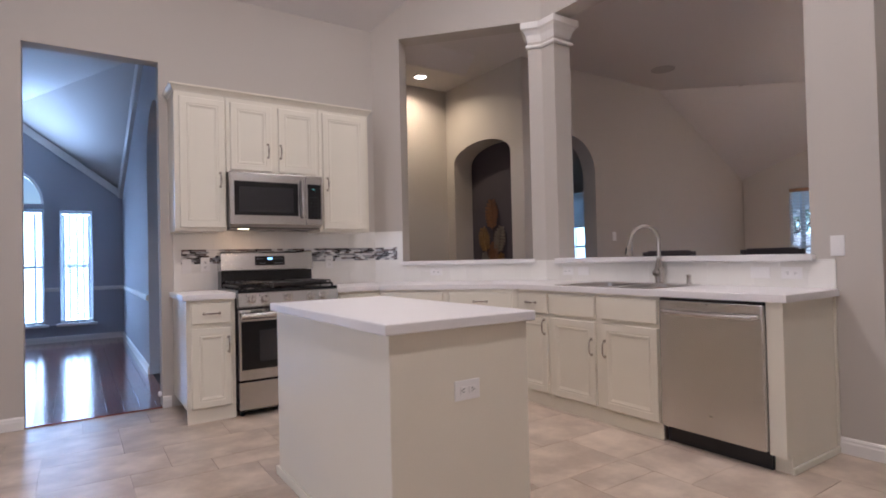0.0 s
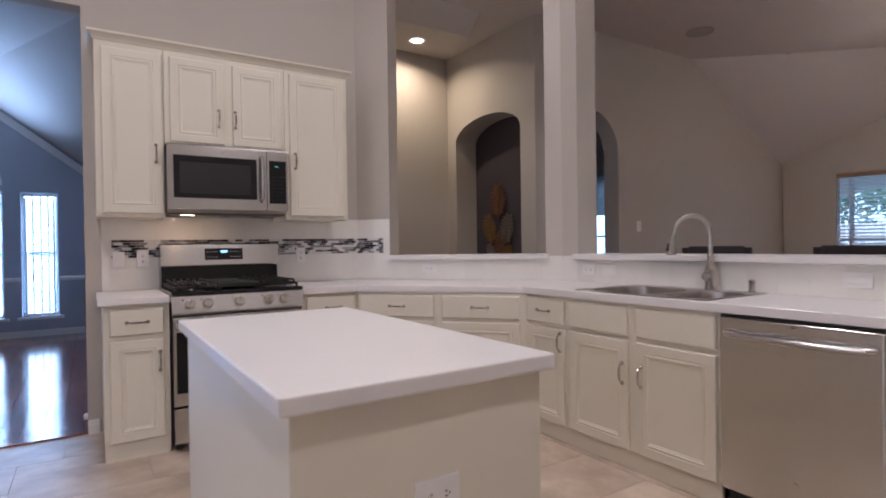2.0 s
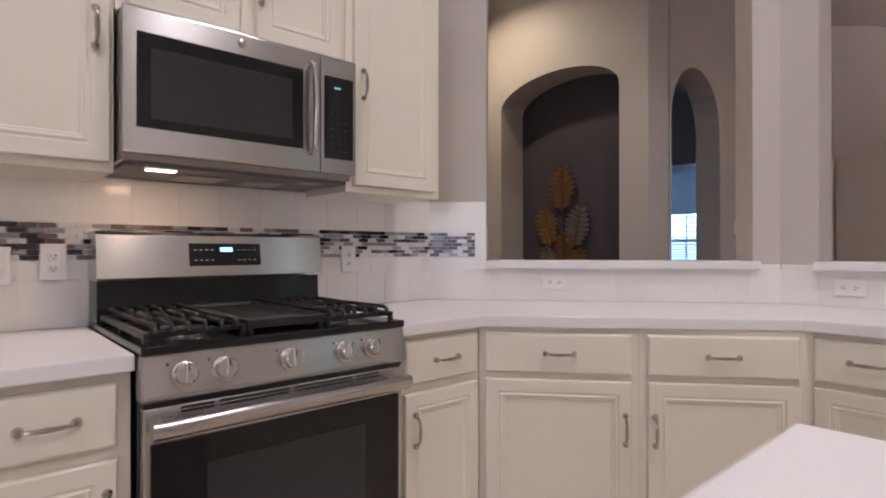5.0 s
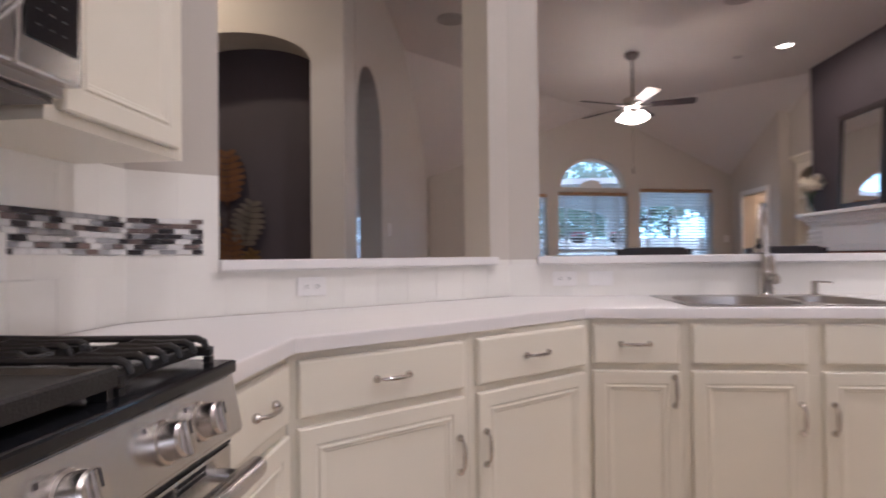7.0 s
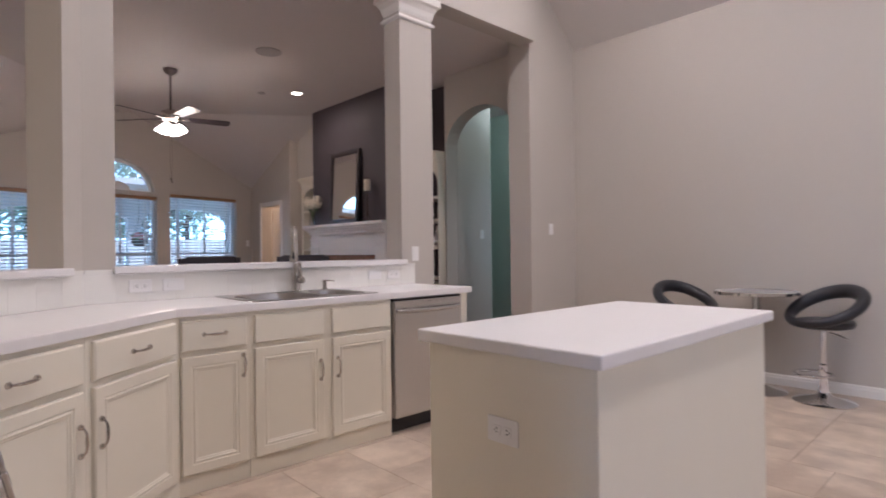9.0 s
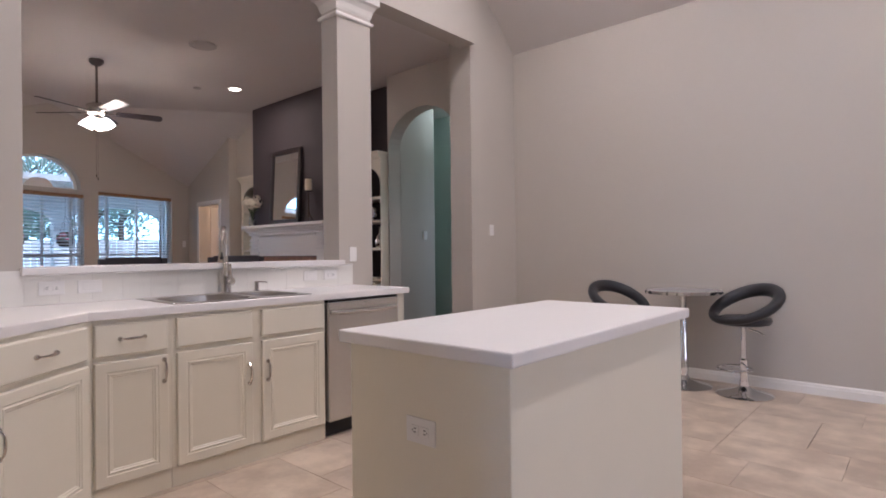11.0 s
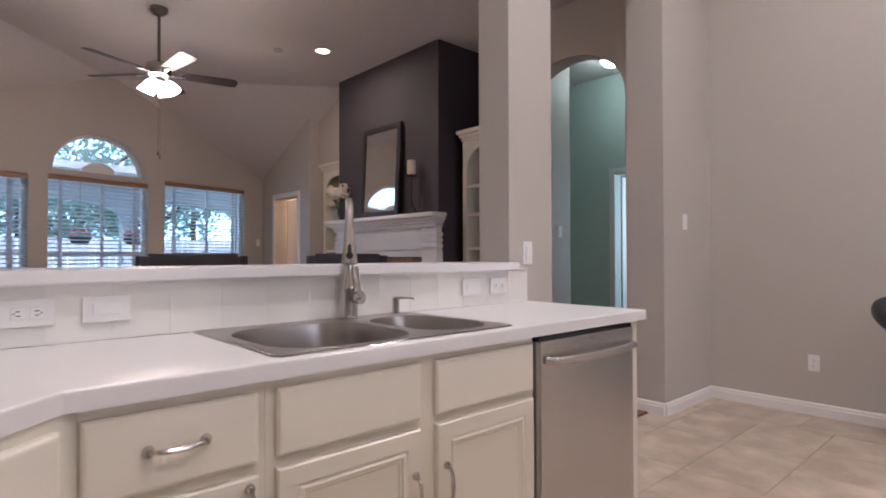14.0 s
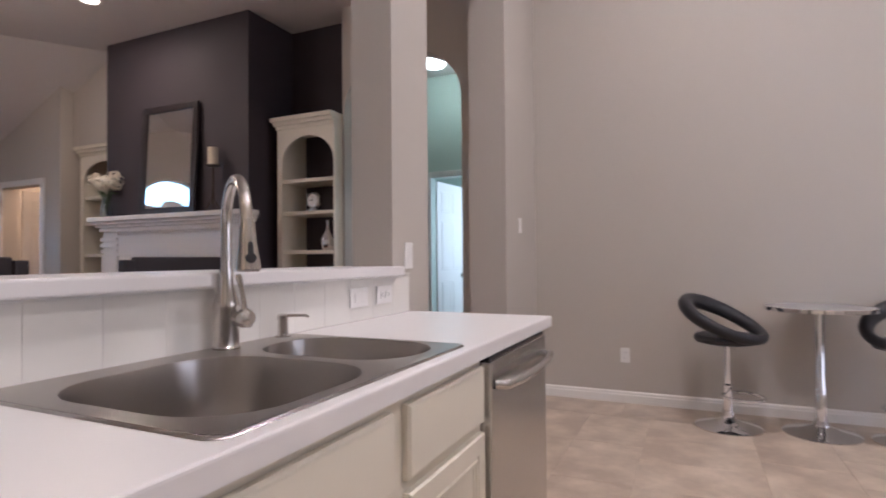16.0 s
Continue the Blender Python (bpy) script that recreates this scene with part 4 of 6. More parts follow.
part("handle", bm, STEEL, door, "vertical stainless steel handle", smooth=True)
part("badge", lathe(bmesh.new(), [(0, 0), (0.013, 0), (0.013, 0.003), (0.010, 0.004), (0, 0.004)], 24), NICKEL, door, "round silver maker's badge", pose(0.335, -0.001, MH - 0.032, 90), True)
panel = part("control_panel", block(0.614, MW, 0.0, 0.034, 0.018, MH, 0.005), STEEL, mwo)
part("keypad", block(0.628, MW - 0.014, -0.0035, -0.0005, 0.070, MH - 0.070, 0.001), BLACK_GLASS, panel, "black glass keypad")
part("display", block(0.665, 0.690, -0.0046, -0.0037, MH - 0.113, MH - 0.106), DISPLAY_DIM, panel, "dim green display")
for i in range(3):
    for j in range(7):
        part("key_mark", block(0.648 + i * 0.028, 0.660 + i * 0.028, -0.0042, -0.0037, 0.095 + j * 0.026, 0.0985 + j * 0.026), BLACK_PLASTIC, panel)

# ---- dishwasher ----
dw = thing("dishwasher", pose(3.187, 2.368, 0, 0, 0, -90), "stainless steel dishwasher with a bar handle", "dishwasher")
part("tub", block(0.004, 0.602, 0.020, 0.56, 0.095, 0.866), BLACK_PLASTIC, dw)
part("toe_plate", block(0.004, 0.602, 0.035, 0.05, 0.002, 0.094), BLACK_PLASTIC, dw, "black toe plate")
door = part("door", block(0.004, 0.602, -0.030, 0.019, 0.105, 0.855, 0.007, 3), STEEL, dw)
part("control_strip", block(0.006, 0.600, -0.024, 0.018, 0.8555, 0.8685, 0.002), BLACK_GLASS, dw, "black control strip along the top edge")
bm = bmesh.new()
tube(bm, [(0.030, -0.030, 0.792), (0.050, -0.058, 0.790), (0.15, -0.070, 0.787), (0.303, -0.075, 0.786), (0.456, -0.070, 0.787), (0.556, -0.058, 0.790), (0.576, -0.030, 0.792)], [0.013, 0.014, 0.014, 0.014, 0.014, 0.014, 0.013], 16)
part("handle", bm, STEEL, door, "curved stainless steel bar handle", smooth=True)
bd = part("badge", lathe(bmesh.new(), [(0, 0), (0.013, 0), (0.013, 0.002), (0.010, 0.003), (0, 0.003)], 24), NICKEL, door, "round silver maker's badge", pose(0.310, -0.0305, 0.215, 90), True)
part("indicator", block(0.296, 0.314, -0.0315, -0.0302, 0.838, 0.843), SLOT, door)

# ---- sink ----
def rounded(w, d, r, k=6):
    pts = []
    for cx, cy, a0 in ((w / 2 - r, d / 2 - r, 0), (-w / 2 + r, d / 2 - r, 90), (-w / 2 + r, -d / 2 + r, 180), (w / 2 - r, -d / 2 + r, 270)):
        for i in range(k + 1):
            a = radians(a0 + 90 * i / k)
            pts.append((cx + r * math.cos(a), cy + r * math.sin(a)))
    return pts


sink = thing("kitchen_sink", pose(3.482, 2.862, 0.914), "stainless steel drop-in double-bowl kitchen sink", "sink")


def bowl(cx, cy, w, d, r, depth, rim_box):
    """A bowl with its share of the deck round it; rim_box: x0, x1, y0, y1."""
    bm = bmesh.new()
    levels = [(0.0, 0.004), (0.0015, 0.003), (0.0025, -0.001), (0.005, -0.02), (0.012, -0.5 * depth), (0.024, -depth + 0.03), (0.045, -depth + 0.008), (0.075, -depth)]
    rows = []
    for inset, z in levels:
        rows.append([bm.verts.new((cx + x, cy + y, z)) for x, y in rounded(w - 2 * inset, d - 2 * inset, max(0.02, r - inset))])
    k = len(rows[0])
    for a, b in zip(rows, rows[1:]):
        for i in range(k):
            j = (i + 1) % k
            bm.faces.new((a[i], a[j], b[j], b[i]))
    bm.faces.new(rows[-1])
    # deck: spokes from the bowl's rim out to the rectangle
    x0, x1, y0, y1 = rim_box
    outer = []
    lip = [bm.verts.new(v.co) for v in rows[0]]
    for v in rows[0]:
        dx, dy = v.co.x - cx, v.co.y - cy
        tx = ((x1 - cx) / dx) if dx > 1e-6 else ((x0 - cx) / dx if dx < -1e-6 else 1e9)
        ty = ((y1 - cy) / dy) if dy > 1e-6 else ((y0 - cy) / dy if dy < -1e-6 else 1e9)
        t = min(tx, ty)
        outer.append(bm.verts.new((cx + dx * t, cy + dy * t, 0.0045)))
    corners = [(x1, y1), (x0, y1), (x0, y0), (x1, y0)]
    for i in range(k):
        j = (i + 1) % k
        p, q = outer[i].co, outer[j].co
        extra = None
        if abs(p.x - q.x) > 1e-5 and abs(p.y - q.y) > 1e-5:
            c = min(corners, key=lambda s: (s[0] - (p.x + q.x) / 2) ** 2 + (s[1] - (p.y + q.y) / 2) ** 2)
            extra = bm.verts.new((c[0] + math.copysign(0.011, cx - c[0]) * (abs(c[1]) > 0.1), c[1] + math.copysign(0.011, cy - c[1]) * (abs(c[1]) > 0.1), 0.0045))
        bm.faces.new((lip[i], outer[i], extra, outer[j], lip[j]) if extra else (lip[i], outer[i], outer[j], lip[j]))
    return bm


part("large_bowl", bowl(-0.024, 0.150, 0.465, 0.435, 0.14, 0.20, (-0.285, 0.285, -0.085, 0.4075)), STEEL_DARK, sink, "deep stainless steel bowl", smooth=True)
part("small_bowl", bowl(-0.028, -0.248, 0.435, 0.285, 0.13, 0.17, (-0.285, 0.285, -0.4075, -0.085)), STEEL_DARK, sink, "small stainless steel bowl", smooth=True)
bm = bmesh.new()
ends = [[bm.verts.new((x, y, z)) for x, y in rounded(0.57 + 2 * g, 0.815 + 2 * g, 0.035, 5)] for g, z in ((-0.001, 0.0042), (0.004, 0.0035), (0.007, 0.0005))]
k = len(ends[0])
for a, b in zip(ends, ends[1:]):
    for i in range(k):
        j = (i + 1) % k
        bm.faces.new((a[i], a[j], b[j], b[i]))
part("rim", bm, STEEL, sink, "polished sink rim", smooth=True)
for cx, cy, z in ((-0.035, 0.15, -0.1985), (-0.035, -0.25, -0.1685)):
    part("drain", lathe(bmesh.new(), [(0, z), (0.030, z), (0.042, z + 0.003), (0.045, z), (0, z - 0.0005)], 20, cx, cy), CHROME, sink, smooth=True)

# ---- faucet: handle to the peninsula's end, spout over the large bowl ----
fa = thing("kitchen_faucet", pose(3.725, 2.745, 0.9185), "brushed nickel pull-down kitchen faucet with a high arc", "faucet")
part("base", lathe(bmesh.new(), [(0, 0), (0.033, 0), (0.034, 0.004), (0.031, 0.008), (0.0305, 0.10), (0.032, 0.105), (0.032, 0.112), (0.027, 0.13), (0.0175, 0.165), (0.0165, 0.20), (0, 0.20)], 28), NICKEL, fa, smooth=True)
bm = bmesh.new()
R = 0.100
spout = [(0, 0, 0.19), (0, 0, 0.26), (0, 0, 0.305)] + [(-R + R * math.cos(radians(a)), 0, 0.313 + R * math.sin(radians(a))) for a in range(0, 181, 15)] + [(-2 * R - 0.004, 0, 0.295)]
SW = pose(0, 0, 0, 0, 0, -32)
tube(bm, spout, 0.0135, 16)
part("spout", bm, NICKEL, fa, "arched nickel spout", SW, True)
bm = bmesh.new()
hx = -2 * R - 0.005
tube(bm, [(hx, 0, 0.312), (hx - 0.002, 0, 0.300), (hx - 0.006, 0, 0.262), (hx - 0.012, 0, 0.215), (hx - 0.014, 0, 0.200), (hx - 0.014, 0, 0.196)], [0.0145, 0.0165, 0.019, 0.0255, 0.027, 0.022], 18)
head = part("spray_head", bm, NICKEL, fa, "pull-down spray head", SW, True)
bm = lathe(bmesh.new(), [(0, 0), (0.012, 0), (0.011, 0.006), (0, 0.008)], 16)
tube(bm, [(0.010, 0, 0.001), (0.030, 0, 0.001), (0.036, 0, 0.001)], [0.0065, 0.0055, 0.003], 10)
part("spray_button", bm, BLACK_PLASTIC, head, "black keyhole-shaped spray button", pose(hx - 0.033, 0, 0.226, 0, -83, 0), True)
bm = bmesh.new()
tube(bm, [(0, -0.020, 0.075), (0, -0.038, 0.075), (0, -0.046, 0.076), (0, -0.062, 0.078), (0, -0.074, 0.080)], [0.018, 0.019, 0.024, 0.025, 0.014], 16)
hub = part("lever_hub", bm, NICKEL, fa, "round lever hub", pose(0, 0, 0, 0, 0, -80), True)
bm = bmesh.new()
tube(bm, [(0.0, -0.052, 0.090), (0.004, -0.046, 0.125), (0.006, -0.038, 0.155), (0.008, -0.030, 0.180), (0.008, -0.028, 0.186)], [0.0085, 0.0065, 0.006, 0.009, 0.005], 12)
part("lever", bm, NICKEL, hub, "slim lever handle", smooth=True)

sd = thing("soap_dispenser", pose(3.735, 2.525, 0.9185), "brushed nickel soap dispenser beside the sink", "soap dispenser")
part("body", lathe(bmesh.new(), [(0, 0), (0.022, 0), (0.022, 0.004), (0.015, 0.008), (0.014, 0.048), (0.016, 0.051), (0.016, 0.062), (0.008, 0.066), (0, 0.066)], 20), NICKEL, sd, smooth=True)
bm = bmesh.new()
tube(bm, [(0.0, 0, 0.060), (-0.02, -0.012, 0.061), (-0.052, -0.036, 0.060), (-0.060, -0.042, 0.055)], [0.005, 0.0045, 0.004, 0.0035], 10)
part("nozzle", bm, NICKEL, sd, smooth=True)


# ---- plates on the walls (face at local y = 0, towards -y) ----
def plate(name, m, kind, label, category, w=0.07, h=0.115):
    ob = thing(name, m, label, category)
    part("cover", block(-w / 2, w / 2, -0.006, 0.0, -h / 2, h / 2, 0.002), PLATE, ob)
    if kind == "rocker":
        part("rocker", block(-0.0165, 0.0165, -0.0095, -0.0062, -0.033, 0.033, 0.0015), PLATE, ob)
    elif kind == "blank":
        part("rocker", block(-0.033, 0.033, -0.0095, -0.0062, -0.0165, 0.0165, 0.0015), PLATE, ob)
    else:
        side = kind == "outlet_flat"
        for s in (-1, 1):
            cx, cz = (s * 0.0195, 0) if side else (0, s * 0.0195)
            fc = part("socket", block(cx - 0.0145, cx + 0.0145, -0.0085, -0.0062, cz - 0.0145, cz + 0.0145, 0.002), PLATE, ob)
            for q in (-1, 1):
                px, pz = (cx, cz + q * 0.0055) if side else (cx + q * 0.0055, cz)
                ww, hh = (0.0045, 0.0014) if side else (0.0014, 0.0045)
                part("slot", block(px - ww, px + ww, -0.0092, -0.0086, pz - hh, pz + hh), SLOT, fc)
            px, pz = (cx + 0.009 * s, cz) if side else (cx, cz - 0.009)
            part("slot", block(px - 0.002, px + 0.002, -0.0092, -0.0086, pz - 0.002, pz + 0.002), SLOT, fc)
    return ob


DIAG_ROT = math.degrees(math.atan2(DIAG[1], DIAG[0]))
TS = 0.014


def on_diag(s, z, off=TS):
    return pose(C1[0] + DIAG[0] * s - n[0] * off, C1[1] + DIAG[1] * s - n[1] * off, z, 0, 0, DIAG_ROT)


plate("wall_outlet", on_diag(0.625, 1.005), "outlet_flat", "white duplex outlet lying sideways in the backsplash", "outlet", 0.115, 0.07)
plate("wall_outlet", pose(XP - TS, 3.67, 1.0, 0, 0, -90), "outlet_flat", "white duplex outlet lying sideways in the backsplash", "outlet", 0.115, 0.07)
plate("wall_switch", pose(XP - TS, 3.495, 1.0, 0, 0, -90), "blank", "white rocker switch lying sideways in the backsplash", "switch", 0.115, 0.07)
plate("wall_switch", pose(XP - TS, 2.07, 1.0, 0, 0, -90), "blank", "white rocker switch lying sideways in the backsplash", "switch", 0.115, 0.07)
plate("wall_outlet", pose(XP - TS, 1.89, 1.0, 0, 0, -90), "outlet_flat", "white duplex outlet lying sideways in the backsplash", "outlet", 0.115, 0.07)
plate("wall_switch", pose(XP, 1.655, 1.155, 0, 0, -90), "rocker", "white rocker switch on the end pier", "switch")
plate("wall_switch", pose(3.86, -0.295, 1.39, 0, 0, -90), "rocker", "white rocker switch on the nook wall", "switch")
plate("wall_outlet", pose(3.15, -0.75, 0.37, 0, 0, 180), "outlet", "white duplex outlet low on the nook wall", "outlet")
plate("wall_outlet", pose(2.21, YR - 0.020, 1.125, 0, 0, 0), "outlet", "white duplex outlet over the mosaic band", "outlet")
plate("wall_outlet", pose(1.13, YR - 0.020, 1.125, 0, 0, 0), "outlet", "white duplex outlet over the mosaic band", "outlet")
plate("wall_switch", pose(0.99, YR - 0.020, 1.115, 0, 0, 0), "rocker", "white rocker switch under the mosaic band", "switch")
plate("wall_outlet", pose(1.468, 2.0245, 0.637, 0, 0, 0), "outlet_flat", "white duplex outlet on the end of the island", "outlet", 0.115, 0.075)
plate("wall_outlet", pose(1.455, 3.2955, 0.645, 0, 0, 180), "outlet_flat", "white duplex outlet on the end of the island", "outlet", 0.115, 0.075)
plate("wall_switch", pose(5.466, -0.95, 1.39, 0, 0, -90), "rocker", "white switch on the hall wall", "switch")
plate("wall_switch", pose(5.99, 4.95, 1.363, 0, 0, 0), "rocker", "white switch on the living room wall", "switch")
plate("wall_switch", SLANT @ pose(XW, 0.10, 1.36, 0, 0, -90), "rocker", "white switch beside the window", "switch")


# recessed cans in the kitchen vault and beyond
def can_light(x, y, z, label):
    ob = thing("recessed_light", pose(x, y, z), label, "ceiling light", "recessed lights")
    part("trim_ring", lathe(bmesh.new(), [(0.068, 0.0), (0.098, 0.0), (0.095, -0.008), (0.072, -0.006), (0.068, 0.0)], 32), TRIM, ob, smooth=True)
    part("lens", lathe(bmesh.new(), [(0, -0.003), (0.067, -0.003), (0.067, -0.001), (0, -0.001)], 24), BULB, ob, "glowing lamp lens")
    return ob


for cx, cy in KITCHEN_CANS:
    can_light(cx, cy, RIDGE, "lit recessed light in the kitchen ceiling")
can_light(3.84, 6.12, FLAT, "lit recessed light in the foyer ceiling")
can_light(7.36, 0.765, FLAT, "lit recessed light in the living room ceiling")


# ---- living room ----
fp = thing("fireplace_mantel", pose(6.2, 0.04, 0), "white painted fireplace mantel with stepped mouldings", "fireplace")
part("shelf", block(-0.06, 2.02, 0.0, 0.20, 1.54, 1.585, 0.006), TRIM, fp)
for i, (d, z0, z1) in enumerate(((0.165, 1.51, 1.539), (0.135, 1.48, 1.5095), (0.105, 1.44, 1.4795))):
    part("moulding", block(-0.045 + i * 0.02, 2.005 - i * 0.02, 0.0, d, z0, z1, 0.006), TRIM, fp)
part("frieze", block(0.015, 1.945, 0.0, 0.075, 1.20, 1.4395, 0.003), TRIM, fp)
for x in (0.0, 1.72):
    pil = part("pilaster", block(x, x + 0.24, 0.0, 0.085, 0.0, 1.1995, 0.004), TRIM, fp)
    for i in range(3):
        part("reeding", block(x - 0.006, x + 0.246, 0.0, 0.094, 1.225 + i * 0.06, 1.262 + i * 0.06, 0.008), TRIM, pil)
for i in range(58):
    part("dentil", block(0.26 + i * 0.025, 0.274 + i * 0.025, 0.0755, 0.092, 1.407, 1.435), TRIM, fp)
part("lower_frieze", block(0.241, 1.719, 0.0, 0.06, 1.13, 1.1995, 0.003), TRIM, fp)
fb = part("firebox", block(0.42, 1.48, 0.005, 0.022, 0.0, 0.86), BLACK_PLASTIC, fp, "dark firebox")
for z in range(16):
    for i in range(10):
        x = 0.245 + i * 0.160 - (0.08 if z % 2 else 0)
        x0, x1 = max(x, 0.245), min(x + 0.152, 1.715)
        zz = 0.002 + z * 0.0705
        if x1 - x0 > 0.02 and not (x1 > 0.42 and x0 < 1.48 and zz < 0.86) and zz + 0.063 < 1.13:
            part("brick", block(x0, x1, 0.002, 0.026, zz, zz + 0.063), BRICK, fp)
part("hearth", block(0.05, 1.85, 0.001, 0.45, 0.002, 0.05, 0.006), BRICK, fp)


def bookcase(x0, x1, label, wide_edge=True):
    w = x1 - x0
    ob = thing("bookcase", pose(x0, -0.20, 0), label, "bookcase", "built-in bookcases")
    d = 0.355
    part("back", block(0.0, w, -d, -d + 0.012, 0.0, 2.335), PLUM, ob, "dark plum bookcase back")
    edge = 0.055 if wide_edge else 0.012
    part("side", block(0.0, edge - 0.008, -d + 0.013, 0.0, 0.0, 2.335, 0.002), CABINET, ob)
    part("side", block(w - 0.045, w, -d + 0.013, 0.0, 0.0, 2.335, 0.003), CABINET, ob)
    part("stile", block(0.0, edge, 0.0005, 0.02, 0.0, 2.335, 0.003), CABINET, ob)
    part("stile", block(w - 0.055, w, 0.0005, 0.02, 0.0, 2.335, 0.003), CABINET, ob)
    bm = bmesh.new()
    k, a, b = 16, edge, w - 0.055
    c, half = (a + b) / 2, (b - a) / 2
    arc = [(c - half * math.cos(math.pi * i / k), 2.03 + 0.23 * math.sin(math.pi * i / k)) for i in range(k + 1)]
    for p, q in zip(arc, arc[1:]):
        upright(bm, [p, q, (q[0], 2.335), (p[0], 2.335)], (0, 0.0005), (1, 0), 0.0195)
    part("arched_header", bm, CABINET, ob)
    bm = bmesh.new()
    for i, (g, z0, z1) in enumerate(((0.012, 2.3355, 2.37), (0.030, 2.3705, 2.405), (0.050, 2.4055, 2.445))):
        box(bm, 0.002, w + g, -d, 0.02 + g, z0, z1, 0.005)
    part("cornice", bm, CABINET, ob)
    for z in (0.80, 1.195, 1.55, 1.845):
        part("shelf", block(edge - 0.007, w - 0.046, -d + 0.013, -0.005, z, z + 0.032, 0.003), CABINET, ob)
    part("base_cupboard", block(edge - 0.007, w - 0.046, -d + 0.013, 0.0, 0.0, 0.76, 0.003), CABINET, ob)
    for i in range(2):
        front_w = (w - 0.19) / 2
        dd = part("door", stepped(bmesh.new(), front_w - 0.01, 0.62, DOOR_LOOPS), CABINET, ob, m=pose(0.09 + front_w - 0.01 + i * front_w, 0.0205, 0.08, 0, 0, 180))
    return ob


bookcase(5.495, 6.13, "cream built-in bookcase with an arched top and dark back", False)
bookcase(8.21, 8.99, "cream built-in bookcase with an arched top and dark back")

# mirror leaning on the mantel
mi = thing("mirror", pose(6.842, 0.118, 1.587, 3.0, 0, 0), "tall dark-framed mirror leaning on the mantel", "mirror")
part("glass", block(0.05, 0.705, -0.006, 0.004, 0.05, 1.01), MIRROR, mi, "silvered mirror glass")
for a in ((0.0, 0.062, 0.0, 1.06), (0.693, 0.755, 0.0, 1.06), (0.0625, 0.6925, 0.0, 0.062), (0.0625, 0.6925, 0.998, 1.06)):
    part("frame_rail", block(a[0], a[1], -0.012, 0.022, a[2], a[3], 0.007), DARK_WOOD, mi)

# candle on its iron stand
ca = thing("candle_holder", pose(6.595, 0.135, 1.586), "wrought-iron candle holder with an ivory pillar candle", "candle holder")
bm = bmesh.new()
tube(bm, [(0, 0, 0.06), (0, 0, 0.12), (0, 0, 0.17), (0, 0, 0.24), (0, 0, 0.40)], [0.010, 0.018, 0.010, 0.008, 0.010], 12)
part("stem", bm, BRONZE, ca, smooth=True)
for i in range(3):
    a = 2 * math.pi * i / 3 + 0.4
    bm = bmesh.new()
    tube(bm, [(0, 0, 0.10), (0.03 * math.cos(a), 0.03 * math.sin(a), 0.08), (0.06 * math.cos(a), 0.06 * math.sin(a), 0.03), (0.065 * math.cos(a), 0.065 * math.sin(a), 0.004)], [0.008, 0.008, 0.007, 0.008], 8)
    part("leg", bm, BRONZE, ca, smooth=True)
part("drip_pan", lathe(bmesh.new(), [(0, 0.40), (0.03, 0.402), (0.065, 0.415), (0.066, 0.420), (0, 0.416)], 24), BRONZE, ca, smooth=True)
cd = part("candle", lathe(bmesh.new(), [(0, 0.418), (0.045, 0.418), (0.046, 0.50), (0.045, 0.575), (0.040, 0.58), (0, 0.572)], 24), CANDLE, ca, "ivory pillar candle", smooth=True)

# flowers in a glass vase
fl = thing("flower_vase", pose(8.06, 0.14, 1.586), "glass vase with cream hydrangea blooms on the mantel", "flower vase")
part("vase", lathe(bmesh.new(), [(0, 0), (0.045, 0), (0.052, 0.05), (0.040, 0.13), (0.034, 0.17), (0.046, 0.21), (0.043, 0.21), (0.030, 0.17), (0.036, 0.13), (0.047, 0.05), (0.040, 0.008), (0, 0.008)], 24), CLEAR, fl, "clear glass vase", smooth=True)
r3 = random.Random(11)
for i in range(11):
    a, rr = r3.random() * 6.28, 0.05 + 0.14 * r3.random()
    cx, cy, cz = rr * math.cos(a) * 1.3, rr * math.sin(a) * 0.45, 0.34 + 0.11 * r3.random() - rr * 0.25
    bm = bmesh.new()
    tube(bm, [(0, 0, 0.05), (cx * 0.3, cy * 0.3, 0.2), (cx, cy, cz - 0.02)], 0.003, 6)
    part("stem", bm, LEAF, fl)
    bm = bmesh.new()
    for _ in range(42):
        d = Vector((r3.gauss(0, 1), r3.gauss(0, 1), r3.gauss(0, 1))).normalized()
        c = Vector((cx, cy, cz)) + d * 0.058 * (0.75 + 0.4 * r3.random())
        s = d.orthogonal().normalized()
        u = d.cross(s)
        q = [bm.verts.new(c + s * 0.016 * math.cos(t) + u * 0.016 * math.sin(t) + d * 0.005 * (k % 2)) for k, t in enumerate([j * math.pi / 3 for j in range(6)])]
        bm.faces.new(q)
    part("bloom", bm, PETAL, fl)
for i in range(7):
    a = r3.random() * 6.28
    bm = bmesh.new()
    b0 = Vector((0.05 * math.cos(a), 0.03 * math.sin(a), 0.24))
    tip = b0 + Vector((0.11 * math.cos(a), 0.06 * math.sin(a), 0.02 - 0.05 * r3.random()))
    sd2 = (tip - b0).cross(Vector((0, 0, 1))).normalized() * 0.025
    mid = (b0 + tip) / 2 + Vector((0, 0, 0.015))
    bm.faces.new([bm.verts.new(v) for v in (b0, mid - sd2, tip, mid + sd2)])
    part("leaf", bm, LEAF, fl)

